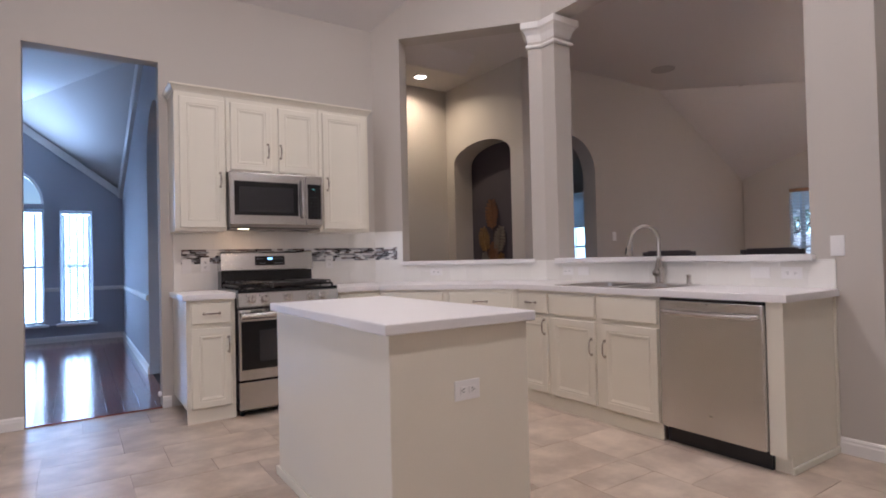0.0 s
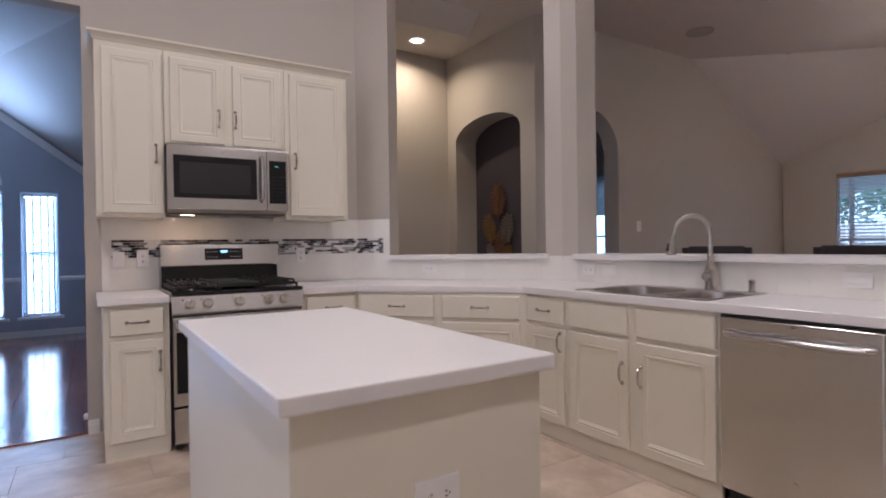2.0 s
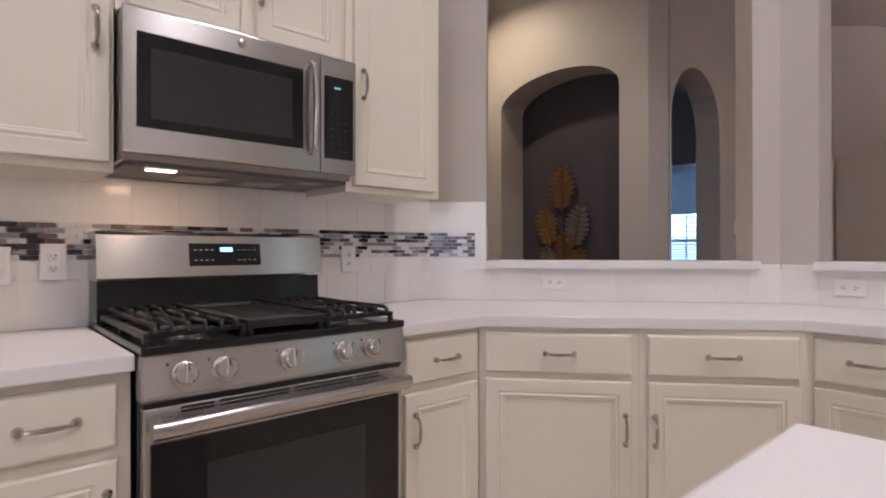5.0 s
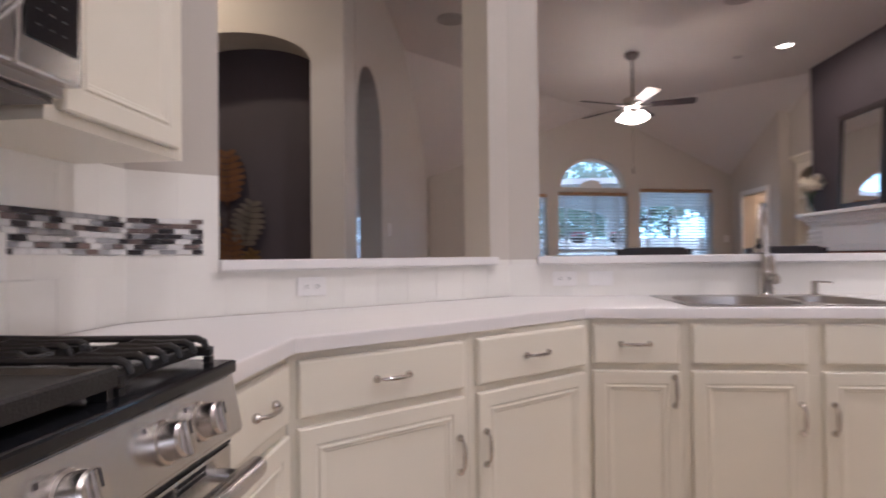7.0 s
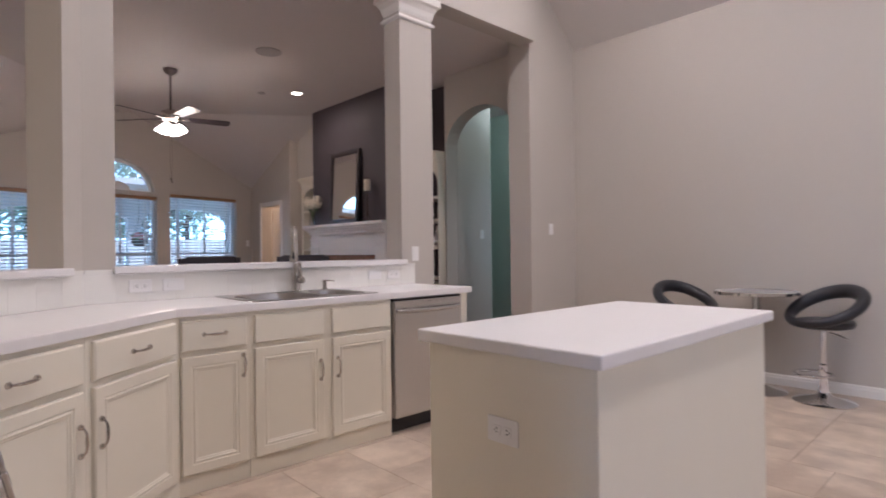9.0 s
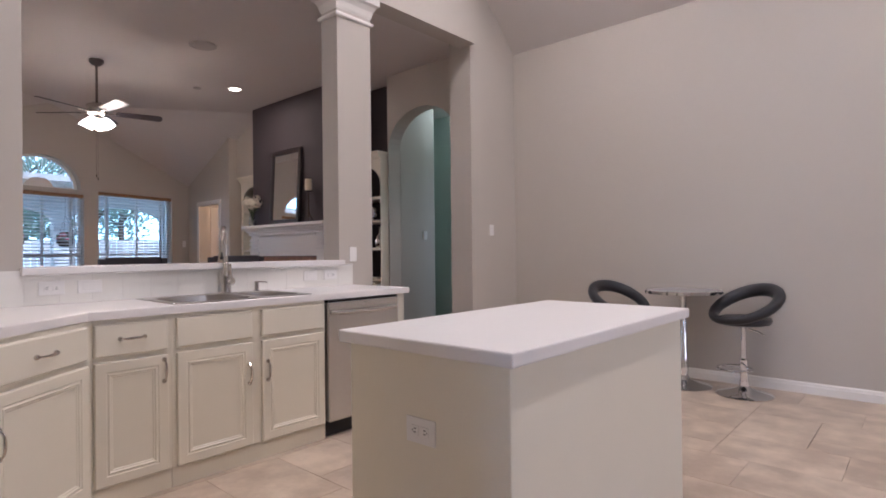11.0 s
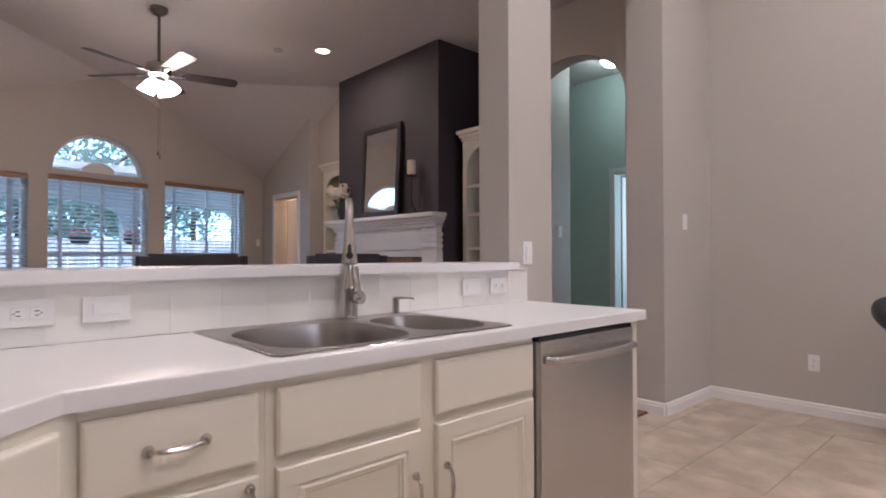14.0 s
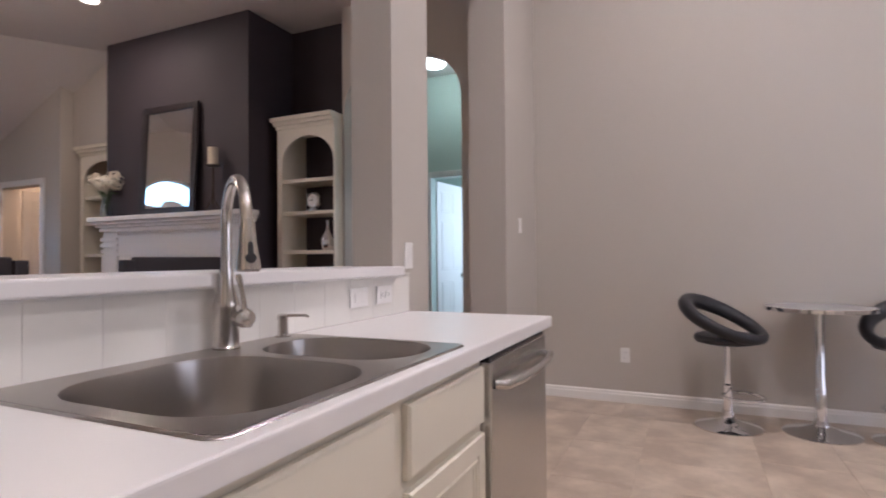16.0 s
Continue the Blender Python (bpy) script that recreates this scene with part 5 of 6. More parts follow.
# things on the bookcase shelves
ck = thing("shelf_clock", pose(5.83, -0.33, 1.583), "small silver mantel clock on a bookcase shelf", "clock")
part("case", lathe(bmesh.new(), [(0, -0.02), (0.072, -0.02), (0.076, 0.0), (0.072, 0.02), (0, 0.02)], 28), CHROME, ck, m=pose(0, 0, 0.105, 90), smooth=True)
part("dial", lathe(bmesh.new(), [(0, 0.0), (0.058, 0.0), (0.058, 0.002), (0, 0.002)], 24), PLATE, ck, "white clock dial", pose(0, 0.021, 0.105, -90))
part("clock_pointer", block(-0.002, 0.002, 0.0235, 0.0245, 0.105, 0.148), SLOT, ck)
part("clock_pointer", block(0.0, 0.034, 0.0235, 0.0245, 0.103, 0.107), SLOT, ck)
part("stand", block(-0.05, 0.05, -0.025, 0.025, 0.0, 0.032, 0.004), CHROME, ck)
vs = thing("bottle_vase", pose(5.655, -0.30, 1.228), "silver bottle vase on a bookcase shelf", "vase")
part("body", lathe(bmesh.new(), [(0, 0), (0.045, 0), (0.062, 0.05), (0.060, 0.10), (0.035, 0.15), (0.013, 0.19), (0.012, 0.26), (0.018, 0.27), (0, 0.268)], 28), CHROME, vs, smooth=True)

# ceiling fan
FAN_METAL = mat("antique_pewter", (0.20, 0.17, 0.155), 0.4, 0.8, vary=0.08, scale=10)
fan = thing("ceiling_fan", pose(7.42, 2.40, FLAT), "dark-bladed ceiling fan with a lit glass light kit", "ceiling fan")
part("canopy", lathe(bmesh.new(), [(0, 0), (0.075, 0), (0.075, -0.03), (0.05, -0.06), (0.02, -0.075), (0, -0.075)], 28), FAN_METAL, fan, smooth=True)
part("downrod", lathe(bmesh.new(), [(0, -0.07), (0.0125, -0.07), (0.0125, -0.50), (0, -0.50)], 12), FAN_METAL, fan)
part("motor", lathe(bmesh.new(), [(0, -0.49), (0.05, -0.49), (0.105, -0.52), (0.115, -0.57), (0.10, -0.62), (0.06, -0.64), (0, -0.64)], 32), NICKEL, fan, "brushed metal fan motor", smooth=True)
for i in range(5):
    a = -103 + 72 * i
    iron = part("blade_iron", block(0.09, 0.22, -0.018, 0.018, -0.612, -0.600, 0.003), NICKEL, fan, m=pose(0, 0, 0, 0, 0, a))
    bm = bmesh.new()
    prism(bm, [(0.19, -0.055), (0.62, -0.072), (0.66, -0.06), (0.675, 0.0), (0.66, 0.06), (0.62, 0.072), (0.19, 0.055)], -0.599, -0.592, 0.002)
    bmesh.ops.rotate(bm, verts=bm.verts, cent=(0.4, 0, -0.595), matrix=Matrix.Rotation(radians(-13), 3, "X"))
    part("blade", bm, DARK_WOOD, fan, "dark wood fan blade", pose(0, 0, 0, 0, 0, a))
part("light_hub", lathe(bmesh.new(), [(0, -0.64), (0.05, -0.64), (0.055, -0.68), (0.03, -0.70), (0, -0.70)], 24), NICKEL, fan, smooth=True)
for i in range(4):
    a = radians(45 + 90 * i)
    bm = lathe(bmesh.new(), [(0.022, 0.0), (0.040, -0.02), (0.062, -0.06), (0.074, -0.10), (0.070, -0.10), (0.055, -0.06), (0.030, -0.015), (0.0, -0.006)], 20)
    part("glass_shade", bm, FAN_GLASS, fan, "lit frosted glass shade", pose(0.085 * math.cos(a), 0.085 * math.sin(a), -0.675, 24 * math.sin(a), -24 * math.cos(a), 0), True)
for x, ln in ((0.03, 0.62), (-0.03, 0.66)):
    bm = bmesh.new()
    tube(bm, [(x, 0, -0.70), (x, 0, -0.69 - ln)], 0.0013, 6)
    ch = part("pull_chain", bm, BRONZE, fan)
    part("chain_bob", lathe(bmesh.new(), [(0, -0.69 - ln - 0.03), (0.007, -0.69 - ln - 0.02), (0.005, -0.69 - ln), (0, -0.69 - ln + 0.004)], 10, x, 0), BRONZE, ch)


def disc(name, x, y, z, r, material, label, category):
    ob = thing(name, pose(x, y, z), label, category)
    part("grille", lathe(bmesh.new(), [(0, -0.006), (r - 0.02, -0.006), (r - 0.016, -0.010), (r, -0.008), (r, 0), (0, 0)], 32), material, ob, smooth=True)
    for i in range(3):
        rr = (r - 0.03) * (i + 1) / 3
        part("ring", lathe(bmesh.new(), [(rr - 0.004, -0.007), (rr, -0.009), (rr + 0.004, -0.007), (rr - 0.004, -0.007)], 24), material, ob)
    return ob


SPEAKER = mat("speaker_grille", (0.43, 0.40, 0.385), 0.8, vary=0.05, bump=0.3, bump_scale=300)
disc("ceiling_speaker", 6.115, 1.775, FLAT, 0.14, SPEAKER, "round grey ceiling speaker", "speaker")
disc("ceiling_speaker", 6.28, 4.38, FLAT, 0.14, SPEAKER, "round grey ceiling speaker", "speaker")
disc("smoke_detector", 7.665, 1.14, FLAT, 0.05, SPEAKER, "small round ceiling sensor", "sensor")
disc("smoke_detector", 7.85, 4.26, FLAT, 0.05, SPEAKER, "small round ceiling sensor", "sensor")


# bar chairs behind the ledge
def bar_chair(m, label):
    ob = thing("bar_chair", m, label, "chair", "bar chairs at the ledge")
    for x in (-0.2, 0.2):
        part("back_leg", block(x - 0.02, x + 0.02, 0.18, 0.22, 0.0, 1.145, 0.004), DARK_WOOD, ob)
        part("front_leg", block(x - 0.02, x + 0.02, -0.22, -0.18, 0.0, 0.70, 0.004), DARK_WOOD, ob)
        part("side_stretcher", block(x - 0.012, x + 0.012, -0.179, 0.179, 0.28, 0.31, 0.003), DARK_WOOD, ob)
    part("seat", block(-0.23, 0.23, -0.23, 0.175, 0.70, 0.75, 0.012), LEATHER, ob, "black padded seat")
    part("top_rail", block(-0.179, 0.179, 0.186, 0.214, 1.04, 1.155, 0.006), DARK_WOOD, ob)
    part("mid_rail", block(-0.179, 0.179, 0.19, 0.21, 0.90, 0.95, 0.004), DARK_WOOD, ob)
    part("foot_rail", block(-0.179, 0.179, -0.212, -0.188, 0.28, 0.32, 0.003), DARK_WOOD, ob)
    return ob


bar_chair(pose(4.14, 3.05, 0, 0, 0, -82), "dark espresso wood bar chair behind the ledge")
bar_chair(pose(4.22, 2.32, 0, 0, 0, -94), "dark espresso wood bar chair behind the ledge")


# windows
def blind_window(name, m, w, h, label, slats=True, mullions=(0.16, 0.53, 0.86), bar_z=None, rail=OAK, pitch=0.030, tilt=26, muntin=0.011):
    """A window in the wall's opening: local x along the wall, y = 0 the room's side, z from the sill."""
    ob = tagged(thing(name, m, label, "window"), kind="structure")
    d = 0.09
    for a in ((0.0, 0.035, 0.0, h), (w - 0.035, w, 0.0, h), (0.0355, w - 0.0355, 0.0, 0.035), (0.0355, w - 0.0355, h - 0.035, h)):
        part("frame", block(a[0] + 0.001, a[1] - 0.001, d, d + 0.05, a[2] + 0.001, a[3] - 0.001), TRIM, ob)
    pane = part("pane", block(0.036, w - 0.036, d + 0.02, d + 0.024, 0.036, h - 0.036), WINDOW_GLASS, ob)
    pane.visible_shadow = False
    for u in mullions:
        part("muntin", block(w * u - muntin, w * u + muntin, d + 0.004, d + 0.019, 0.036, h - 0.036), TRIM, ob)
    if bar_z:
        part("meeting_rail", block(0.036, w - 0.036, d + 0.0, d + 0.018, bar_z - 0.02, bar_z + 0.02), TRIM, ob)
    if slats:
        part("headrail", block(0.004, w - 0.004, 0.004, 0.062, h - 0.055, h - 0.004, 0.003), rail, ob, "stained wood blind headrail")
        me = None
        k = int((h - 0.11) / pitch)
        for i in range(k):
            if me is None:
                s = part("slat", block(-w / 2 + 0.008, w / 2 - 0.008, -0.022, 0.022, -0.0012, 0.0012), BLIND, ob, m=pose(w / 2, 0.036, h - 0.09 - i * pitch, tilt))
                me = s.data
            else:
                s = new("slat", me)
                s.parent = ob
                s.matrix_basis = pose(w / 2, 0.036, h - 0.09 - i * pitch, tilt)
        for u in (0.12, 0.88):
            part("ladder_tape", block(w * u - 0.012, w * u + 0.012, 0.0125, 0.0135, 0.02, h - 0.076), BLIND, ob)
    return ob


for i, (a, b) in enumerate(WINS):
    blind_window("window_%d" % (i + 1), SLANT @ pose(XW, b, 0.63, 0, 0, -90), b - a, HEADS[i] - 0.633, "living room window with half-open white blinds", mullions=(0.14, 0.54, 0.88), bar_z=0.55, pitch=0.048, tilt=20, muntin=0.02)
# half-round light
hr = tagged(thing("window_4", SLANT @ pose(XW, (WINS[1][0] + WINS[1][1]) / 2, 2.172, 0, 0, -90), "half-round window with a fan-shaped shade", "window"), kind="structure")
bm = bmesh.new()
outer_arc = [(0.548 * math.cos(math.pi * i / 24), 0.478 * math.sin(math.pi * i / 24)) for i in range(25)]
inner_arc = [(0.51 * math.cos(math.pi * i / 24), 0.44 * math.sin(math.pi * i / 24)) for i in range(25)]
for i in range(24):
    upright(bm, [outer_arc[i], outer_arc[i + 1], inner_arc[i + 1], inner_arc[i]], (0, 0.09), (1, 0), 0.05)
box(bm, -0.548, 0.548, 0.09, 0.14, 0.0, 0.022)
part("frame", bm, TRIM, hr)
bm = bmesh.new()
upright(bm, [(x * 0.99, z * 0.99 + 0.002) for x, z in inner_arc], (0, 0.11), (1, 0), 0.004)
pane = part("pane", bm, WINDOW_GLASS, hr)
pane.visible_shadow = False
bm = bmesh.new()
hub = [(0.19 * math.cos(math.pi * i / 16), 0.02 + 0.12 * math.sin(math.pi * i / 16)) for i in range(17)]
upright(bm, hub, (0, 0.075), (1, 0), 0.012)
part("fan_hub", bm, TRIM, hr)
for i in range(1, 28):
    a = math.pi * i / 28
    c, s = math.cos(a), math.sin(a)
    wide = 0.009 if i % 7 == 0 else 0.0055
    p0, p1 = Vector((0.17 * c, 0.02 + 0.11 * s)), Vector((0.51 * c, 0.44 * s))
    q = Vector((-s, c)) * wide
    bm = bmesh.new()
    upright(bm, [tuple(p0 - q * 0.6), tuple(p1 - q), tuple(p1 + q), tuple(p0 + q * 0.6)], (0, 0.080), (1, 0), 0.004)
    part("fan_pleat", bm, TRIM, hr)

blind_window("window_5", pose(DW[0][0], YD, 0.28), DW[0][1] - DW[0][0], 1.718, "tall dining room window with white blinds", mullions=(0.0785, 0.5, 0.66), bar_z=0.86, pitch=0.033, rail=BLIND)
blind_window("window_6", pose(DW[1][0], YD, 0.28), DW[1][1] - DW[1][0], 1.708, "narrow dining room window with white blinds", mullions=(0.3, 0.52, 0.72), bar_z=0.86, slats=True, pitch=0.033, rail=BLIND)
c = (DW[0][0] + DW[0][1]) / 2
hd = tagged(thing("window_7", pose(c, YD, 2.07), "half-round dining room window", "window"), kind="structure")
bm = bmesh.new()
oa = [(0.453 * math.cos(math.pi * i / 24), 0.518 * math.sin(math.pi * i / 24)) for i in range(25)]
ia = [(0.42 * math.cos(math.pi * i / 24), 0.485 * math.sin(math.pi * i / 24)) for i in range(25)]
for i in range(24):
    upright(bm, [oa[i], oa[i + 1], ia[i + 1], ia[i]], (0, 0.09), (1, 0), 0.05)
part("frame", bm, TRIM, hd)
for a in (60, 120):
    bm = bmesh.new()
    tube(bm, [(0, 0.11, 0.01), (0.42 * math.cos(radians(a)), 0.11, 0.485 * math.sin(radians(a)))], 0.010, 6)
    part("muntin", bm, TRIM, hd)
for a, b in DW:
    solid("window_sill", block(a - 0.05, b + 0.05, YD - 0.05, YD - 0.001, 0.235, 0.275, 0.005), TRIM, "white dining room window sill", "trim", kind="structure")

# hall lamp and door
hl = thing("flush_ceiling_light", pose(5.12, -1.45, 3.28), "lit flush-mount ceiling light with a frosted bowl", "ceiling light")
part("pan", lathe(bmesh.new(), [(0, 0), (0.15, 0), (0.155, -0.02), (0.148, -0.04), (0.13, -0.045), (0, -0.045)], 32), BRONZE, hl, smooth=True)
part("bowl", lathe(bmesh.new(), [(0.135, -0.045), (0.130, -0.07), (0.10, -0.10), (0.05, -0.118), (0, -0.122)], 32), HALL_GLASS, hl, "glowing frosted glass bowl", smooth=True)


def panel_door(name, m, w, h, label, knob_x):
    ob = tagged(thing(name, m, label, "door"), kind="structure")
    leaf = part("leaf", block(0, w, 0.0, 0.035, 0.008, h, 0.002), TRIM, ob)
    for x0, x1 in ((0.10, w / 2 - 0.045), (w / 2 + 0.045, w - 0.10)):
        for z0, z1 in ((0.22, 0.86), (1.00, 1.60), (1.70, h - 0.11)):
            part("panel", stepped(bmesh.new(), x1 - x0, z1 - z0, [(0, 0), (0, 0.001), (0.012, 0.006), (0.02, 0.003), (0.04, 0.008)]), TRIM, leaf, m=pose(x0, -0.0005, z0))
    part("knob", lathe(bmesh.new(), [(0, 0), (0.03, 0), (0.03, 0.006), (0.012, 0.012), (0.012, 0.035), (0.026, 0.045), (0.028, 0.058), (0.018, 0.068), (0, 0.07)], 20), NICKEL, ob, "round metal door knob", pose(knob_x, -0.001, 0.93, 90), True)
    return ob


def casing(x0, x1, h, y, label, facing):
    ob = tagged(thing("door_casing", pose(0, 0, 0), label, "trim"), kind="structure")
    y0, y1 = (y + 0.001, y + 0.018) if facing > 0 else (y - 0.018, y - 0.001)
    for a in ((x0 - 0.07, x0, 0.0, h + 0.07), (x1, x1 + 0.07, 0.0, h + 0.07), (x0 + 0.0005, x1 - 0.0005, h, h + 0.07)):
        part("casing_board", block(a[0], a[1], y0, y1, a[2], a[3], 0.005), TRIM, ob)
    return ob


casing(4.67, 5.44, 2.09, -2.02, "white door casing in the hall", 1)
panel_door("door_1", pose(5.425, -2.15, 0, 0, 0, -93), 0.72, 2.07, "white six-panel door standing wide open into a daylit bedroom", 0.655)
casing(9.40, 10.15, 2.03, 0.0, "white door casing by the living room", 1)
panel_door("door_2", pose(10.13, -0.20, 0, 0, 0, -100), 0.72, 2.02, "white panel door standing open into the side room", 0.655)

# unseen wide window in the kitchen's west wall; shade added to block sun
nw = tagged(thing("window_7", pose(-2.4, 0.60, 0.95, 0, 0, 90), "wide unseen breakfast nook window with a sheer sheet added against sun", "window"), kind="structure")
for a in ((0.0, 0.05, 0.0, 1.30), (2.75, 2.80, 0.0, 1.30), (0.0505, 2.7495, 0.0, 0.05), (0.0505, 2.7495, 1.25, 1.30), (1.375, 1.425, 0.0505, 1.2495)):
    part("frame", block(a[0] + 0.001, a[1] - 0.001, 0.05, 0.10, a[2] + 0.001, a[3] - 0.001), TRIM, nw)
part("shade", block(0.052, 2.748, 0.105, 0.108, 0.03, 1.27), SHEER, nw, "sheer sheet added to keep direct sun out")

# study window beyond the arched doorway
bm = bmesh.new()
box(bm, 8.6, 8.74, 5.16, 5.75, 0, FLAT), box(bm, 8.6, 8.74, 8.3, 8.6, 0, FLAT), box(bm, 8.6, 8.74, 5.75, 8.3, 0, 0.5), box(bm, 8.6, 8.74, 5.75, 8.3, 2.38, FLAT)
box(bm, 4.66, 8.74, 8.6, 8.74, 0, FLAT), box(bm, 4.66, 4.80, 6.62, 8.6, 0, FLAT)
structure("wall_study", bm, WALL, "greige painted study walls with a window")
structure("ceiling_study", block(4.80, 8.74, 5.15, 8.74, FLAT + 0.002, FLAT + 0.1), CEIL, "off-white study ceiling", "ceiling")
blind_window("window_8", pose(8.6, 8.3, 0.50, 0, 0, -90), 2.55, 1.88, "study window with white blinds", mullions=(0.33, 0.66), bar_z=0.8, pitch=0.036, rail=BLIND)
solid("roman_shade", block(8.57, 8.595, 5.74, 8.31, 1.68, 2.34, 0.004), SHEER, "pale fabric shade half drawn over the study window", "window shade")


# ---- foyer art: metal leaves ----
def monstera(w, h, r):
    """A split leaf: lobes off a bent midrib, each a thin curved blade."""
    bm = bmesh.new()
    tube(bm, [(0, -0.012, -h * 0.52), (0, -0.016, 0), (0, -0.010, h * 0.48)], [0.006, 0.005, 0.002], 6)
    k = 8
    for side in (-1, 1):
        for i in range(k):
            t0 = -0.46 + 0.94 * i / k
            half = w * 0.5 * math.sin(math.pi * min(1.0, max(0.16, (i + 0.9) / (k + 0.9)))) ** 0.6 * (1.0 - 0.25 * (i / k))
            z0 = t0 * h
            th = h * 0.94 / k * 0.80
            rise = h * 0.10
            pts = [(0.002, z0), (half * 0.55, z0 + rise * 0.30), (half, z0 + rise * 0.9), (half * 0.93, z0 + rise * 0.9 + th * 0.55), (half * 0.5, z0 + th + rise * 0.5), (0.002, z0 + th)]
            a = [bm.verts.new((side * x, -0.008 - 0.030 * (x / w) * (1.2 - x / w), z)) for x, z in pts]
            b = [bm.verts.new((side * x, -0.005 - 0.030 * (x / w) * (1.2 - x / w), z)) for x, z in pts]
            bm.faces.new(a), bm.faces.new(b[::-1])
            for j in range(6):
                q = (j + 1) % 6
                bm.faces.new((a[j], b[j], b[q], a[q]))
    return bm


art = thing("leaf_wall_art", pose(4.750, 5.86, 1.165, 0, 0, -90), "wall art of copper, gold and pewter metal leaves in the niche", "wall art")
for x, z, w, h, roll, m, lab in ((0.0, 0.52, 0.31, 0.38, 0, COPPER, "copper metal leaf"), (-0.16, 0.20, 0.28, 0.33, -14, GOLD_LEAF, "old gold metal leaf"), (0.15, 0.19, 0.28, 0.34, 14, PEWTER, "pewter metal leaf"),
                                 (0.02, 0.0, 0.24, 0.32, 4, COPPER, "copper metal leaf"), (-0.13, -0.10, 0.20, 0.28, -20, PEWTER, "pewter metal leaf"), (0.15, -0.12, 0.20, 0.28, 20, GOLD_LEAF, "old gold metal leaf")):
    part("metal_leaf", monstera(w, h, 0), m, art, lab, pose(x, -0.02, z, 0, roll, 0))
bm = bmesh.new()
tube(bm, [(0, -0.006, -0.35), (0, -0.008, 0.40)], 0.006, 8)
part("stem", bm, BRONZE, art)

# ---- breakfast nook: bar table and stools ----
def bar_stool(m, label):
    ob = thing("bar_stool", m, label, "bar stool", "bar stools at the bistro table")
    part("base", lathe(bmesh.new(), [(0, 0), (0.205, 0), (0.207, 0.006), (0.195, 0.014), (0.12, 0.030), (0.055, 0.052), (0.036, 0.075), (0.034, 0.11), (0, 0.11)], 40), CHROME, ob, "round chrome base", smooth=True)
    part("column", lathe(bmesh.new(), [(0, 0.10), (0.030, 0.10), (0.030, 0.28), (0.026, 0.285), (0.020, 0.29), (0.020, 0.555), (0, 0.555)], 24), CHROME, ob, smooth=True)
    bm = bmesh.new()
    tube(bm, [(0.125 * math.cos(2 * math.pi * i / 28), -0.10 + 0.125 * math.sin(2 * math.pi * i / 28), 0.22) for i in range(28)], 0.0095, 10, closed=True)
    part("footrest", bm, CHROME, ob, "chrome ring footrest", smooth=True)
    bm = bmesh.new()
    tube(bm, [(0.05, 0, 0.53), (0.13, 0.02, 0.51), (0.17, 0.03, 0.49)], 0.006, 8)
    part("lift_lever", bm, CHROME, ob, smooth=True)
    part("seat", lathe(bmesh.new(), [(0, 0.555), (0.15, 0.556), (0.192, 0.568), (0.205, 0.592), (0.196, 0.615), (0.14, 0.628), (0, 0.624)], 36), LEATHER, ob, "round black padded seat", smooth=True)
    # the back: a padded hoop that rises from the seat's front round to a high back
    bm = bmesh.new()
    pts, rad = [], []
    for i in range(40):
        a = 2 * math.pi * i / 40
        y = 0.205 * math.sin(a)
        lift = (y + 0.205) / 0.41
        pts.append((0.222 * math.cos(a) * (1 + 0.06 * lift), y * 1.02 + 0.045 * lift, 0.603 + 0.225 * lift ** 1.15))
        rad.append(0.037 + 0.018 * lift)
    tube(bm, pts, rad, 14, closed=True, flat=0.85)
    part("backrest", bm, LEATHER, ob, "black padded hoop backrest", smooth=True)
    return ob


bar_stool(pose(1.46, -0.395, 0, 0, 0, 152), "black leatherette bar stool with an open hoop back on chrome")
bar_stool(pose(2.455, -0.36, 0, 0, 0, -118), "black leatherette bar stool with an open hoop back on chrome")
tb = thing("bistro_table", pose(1.925, -0.42, 0), "round bistro table with a chrome pedestal", "table")
part("base", lathe(bmesh.new(), [(0, 0), (0.215, 0), (0.217, 0.006), (0.20, 0.014), (0.11, 0.030), (0.05, 0.055), (0.034, 0.09), (0, 0.09)], 40), CHROME, tb, smooth=True)
part("column", lathe(bmesh.new(), [(0, 0.09), (0.034, 0.09), (0.034, 0.30), (0.028, 0.31), (0.028, 0.77), (0.075, 0.775), (0.075, 0.788), (0, 0.788)], 24), CHROME, tb, smooth=True)
GREY_TOP = mat("grey_laminate", (0.34, 0.33, 0.33), 0.24, vary=0.06, scale=5)
part("tabletop", lathe(bmesh.new(), [(0, 0.789), (0.30, 0.789), (0.305, 0.800), (0.300, 0.812), (0, 0.812)], 48), GREY_TOP, tb, "grey laminate round top", smooth=True)
part("rim_band", lathe(bmesh.new(), [(0.3055, 0.788), (0.309, 0.790), (0.309, 0.812), (0.3055, 0.814), (0.3055, 0.788)], 48), CHROME, tb, "metal table edge", smooth=True)

# doorstop by the dining doorway
ds = thing("door_bumper", pose(0.805, YR + 0.07, 0.10, 0, -90, 0), "small white wall bumper by the dining doorway", "door stop")
part("cap", lathe(bmesh.new(), [(0, 0), (0.022, 0), (0.02, 0.02), (0, 0.026)], 16), PLATE, ds, smooth=True)

# ---- outdoors ----
solid("ground", block(-300, 300, -300, 300, -0.40, -0.25), GRASS, "green lawn around the house", "ground", kind="structure")
rg = random.Random(3)


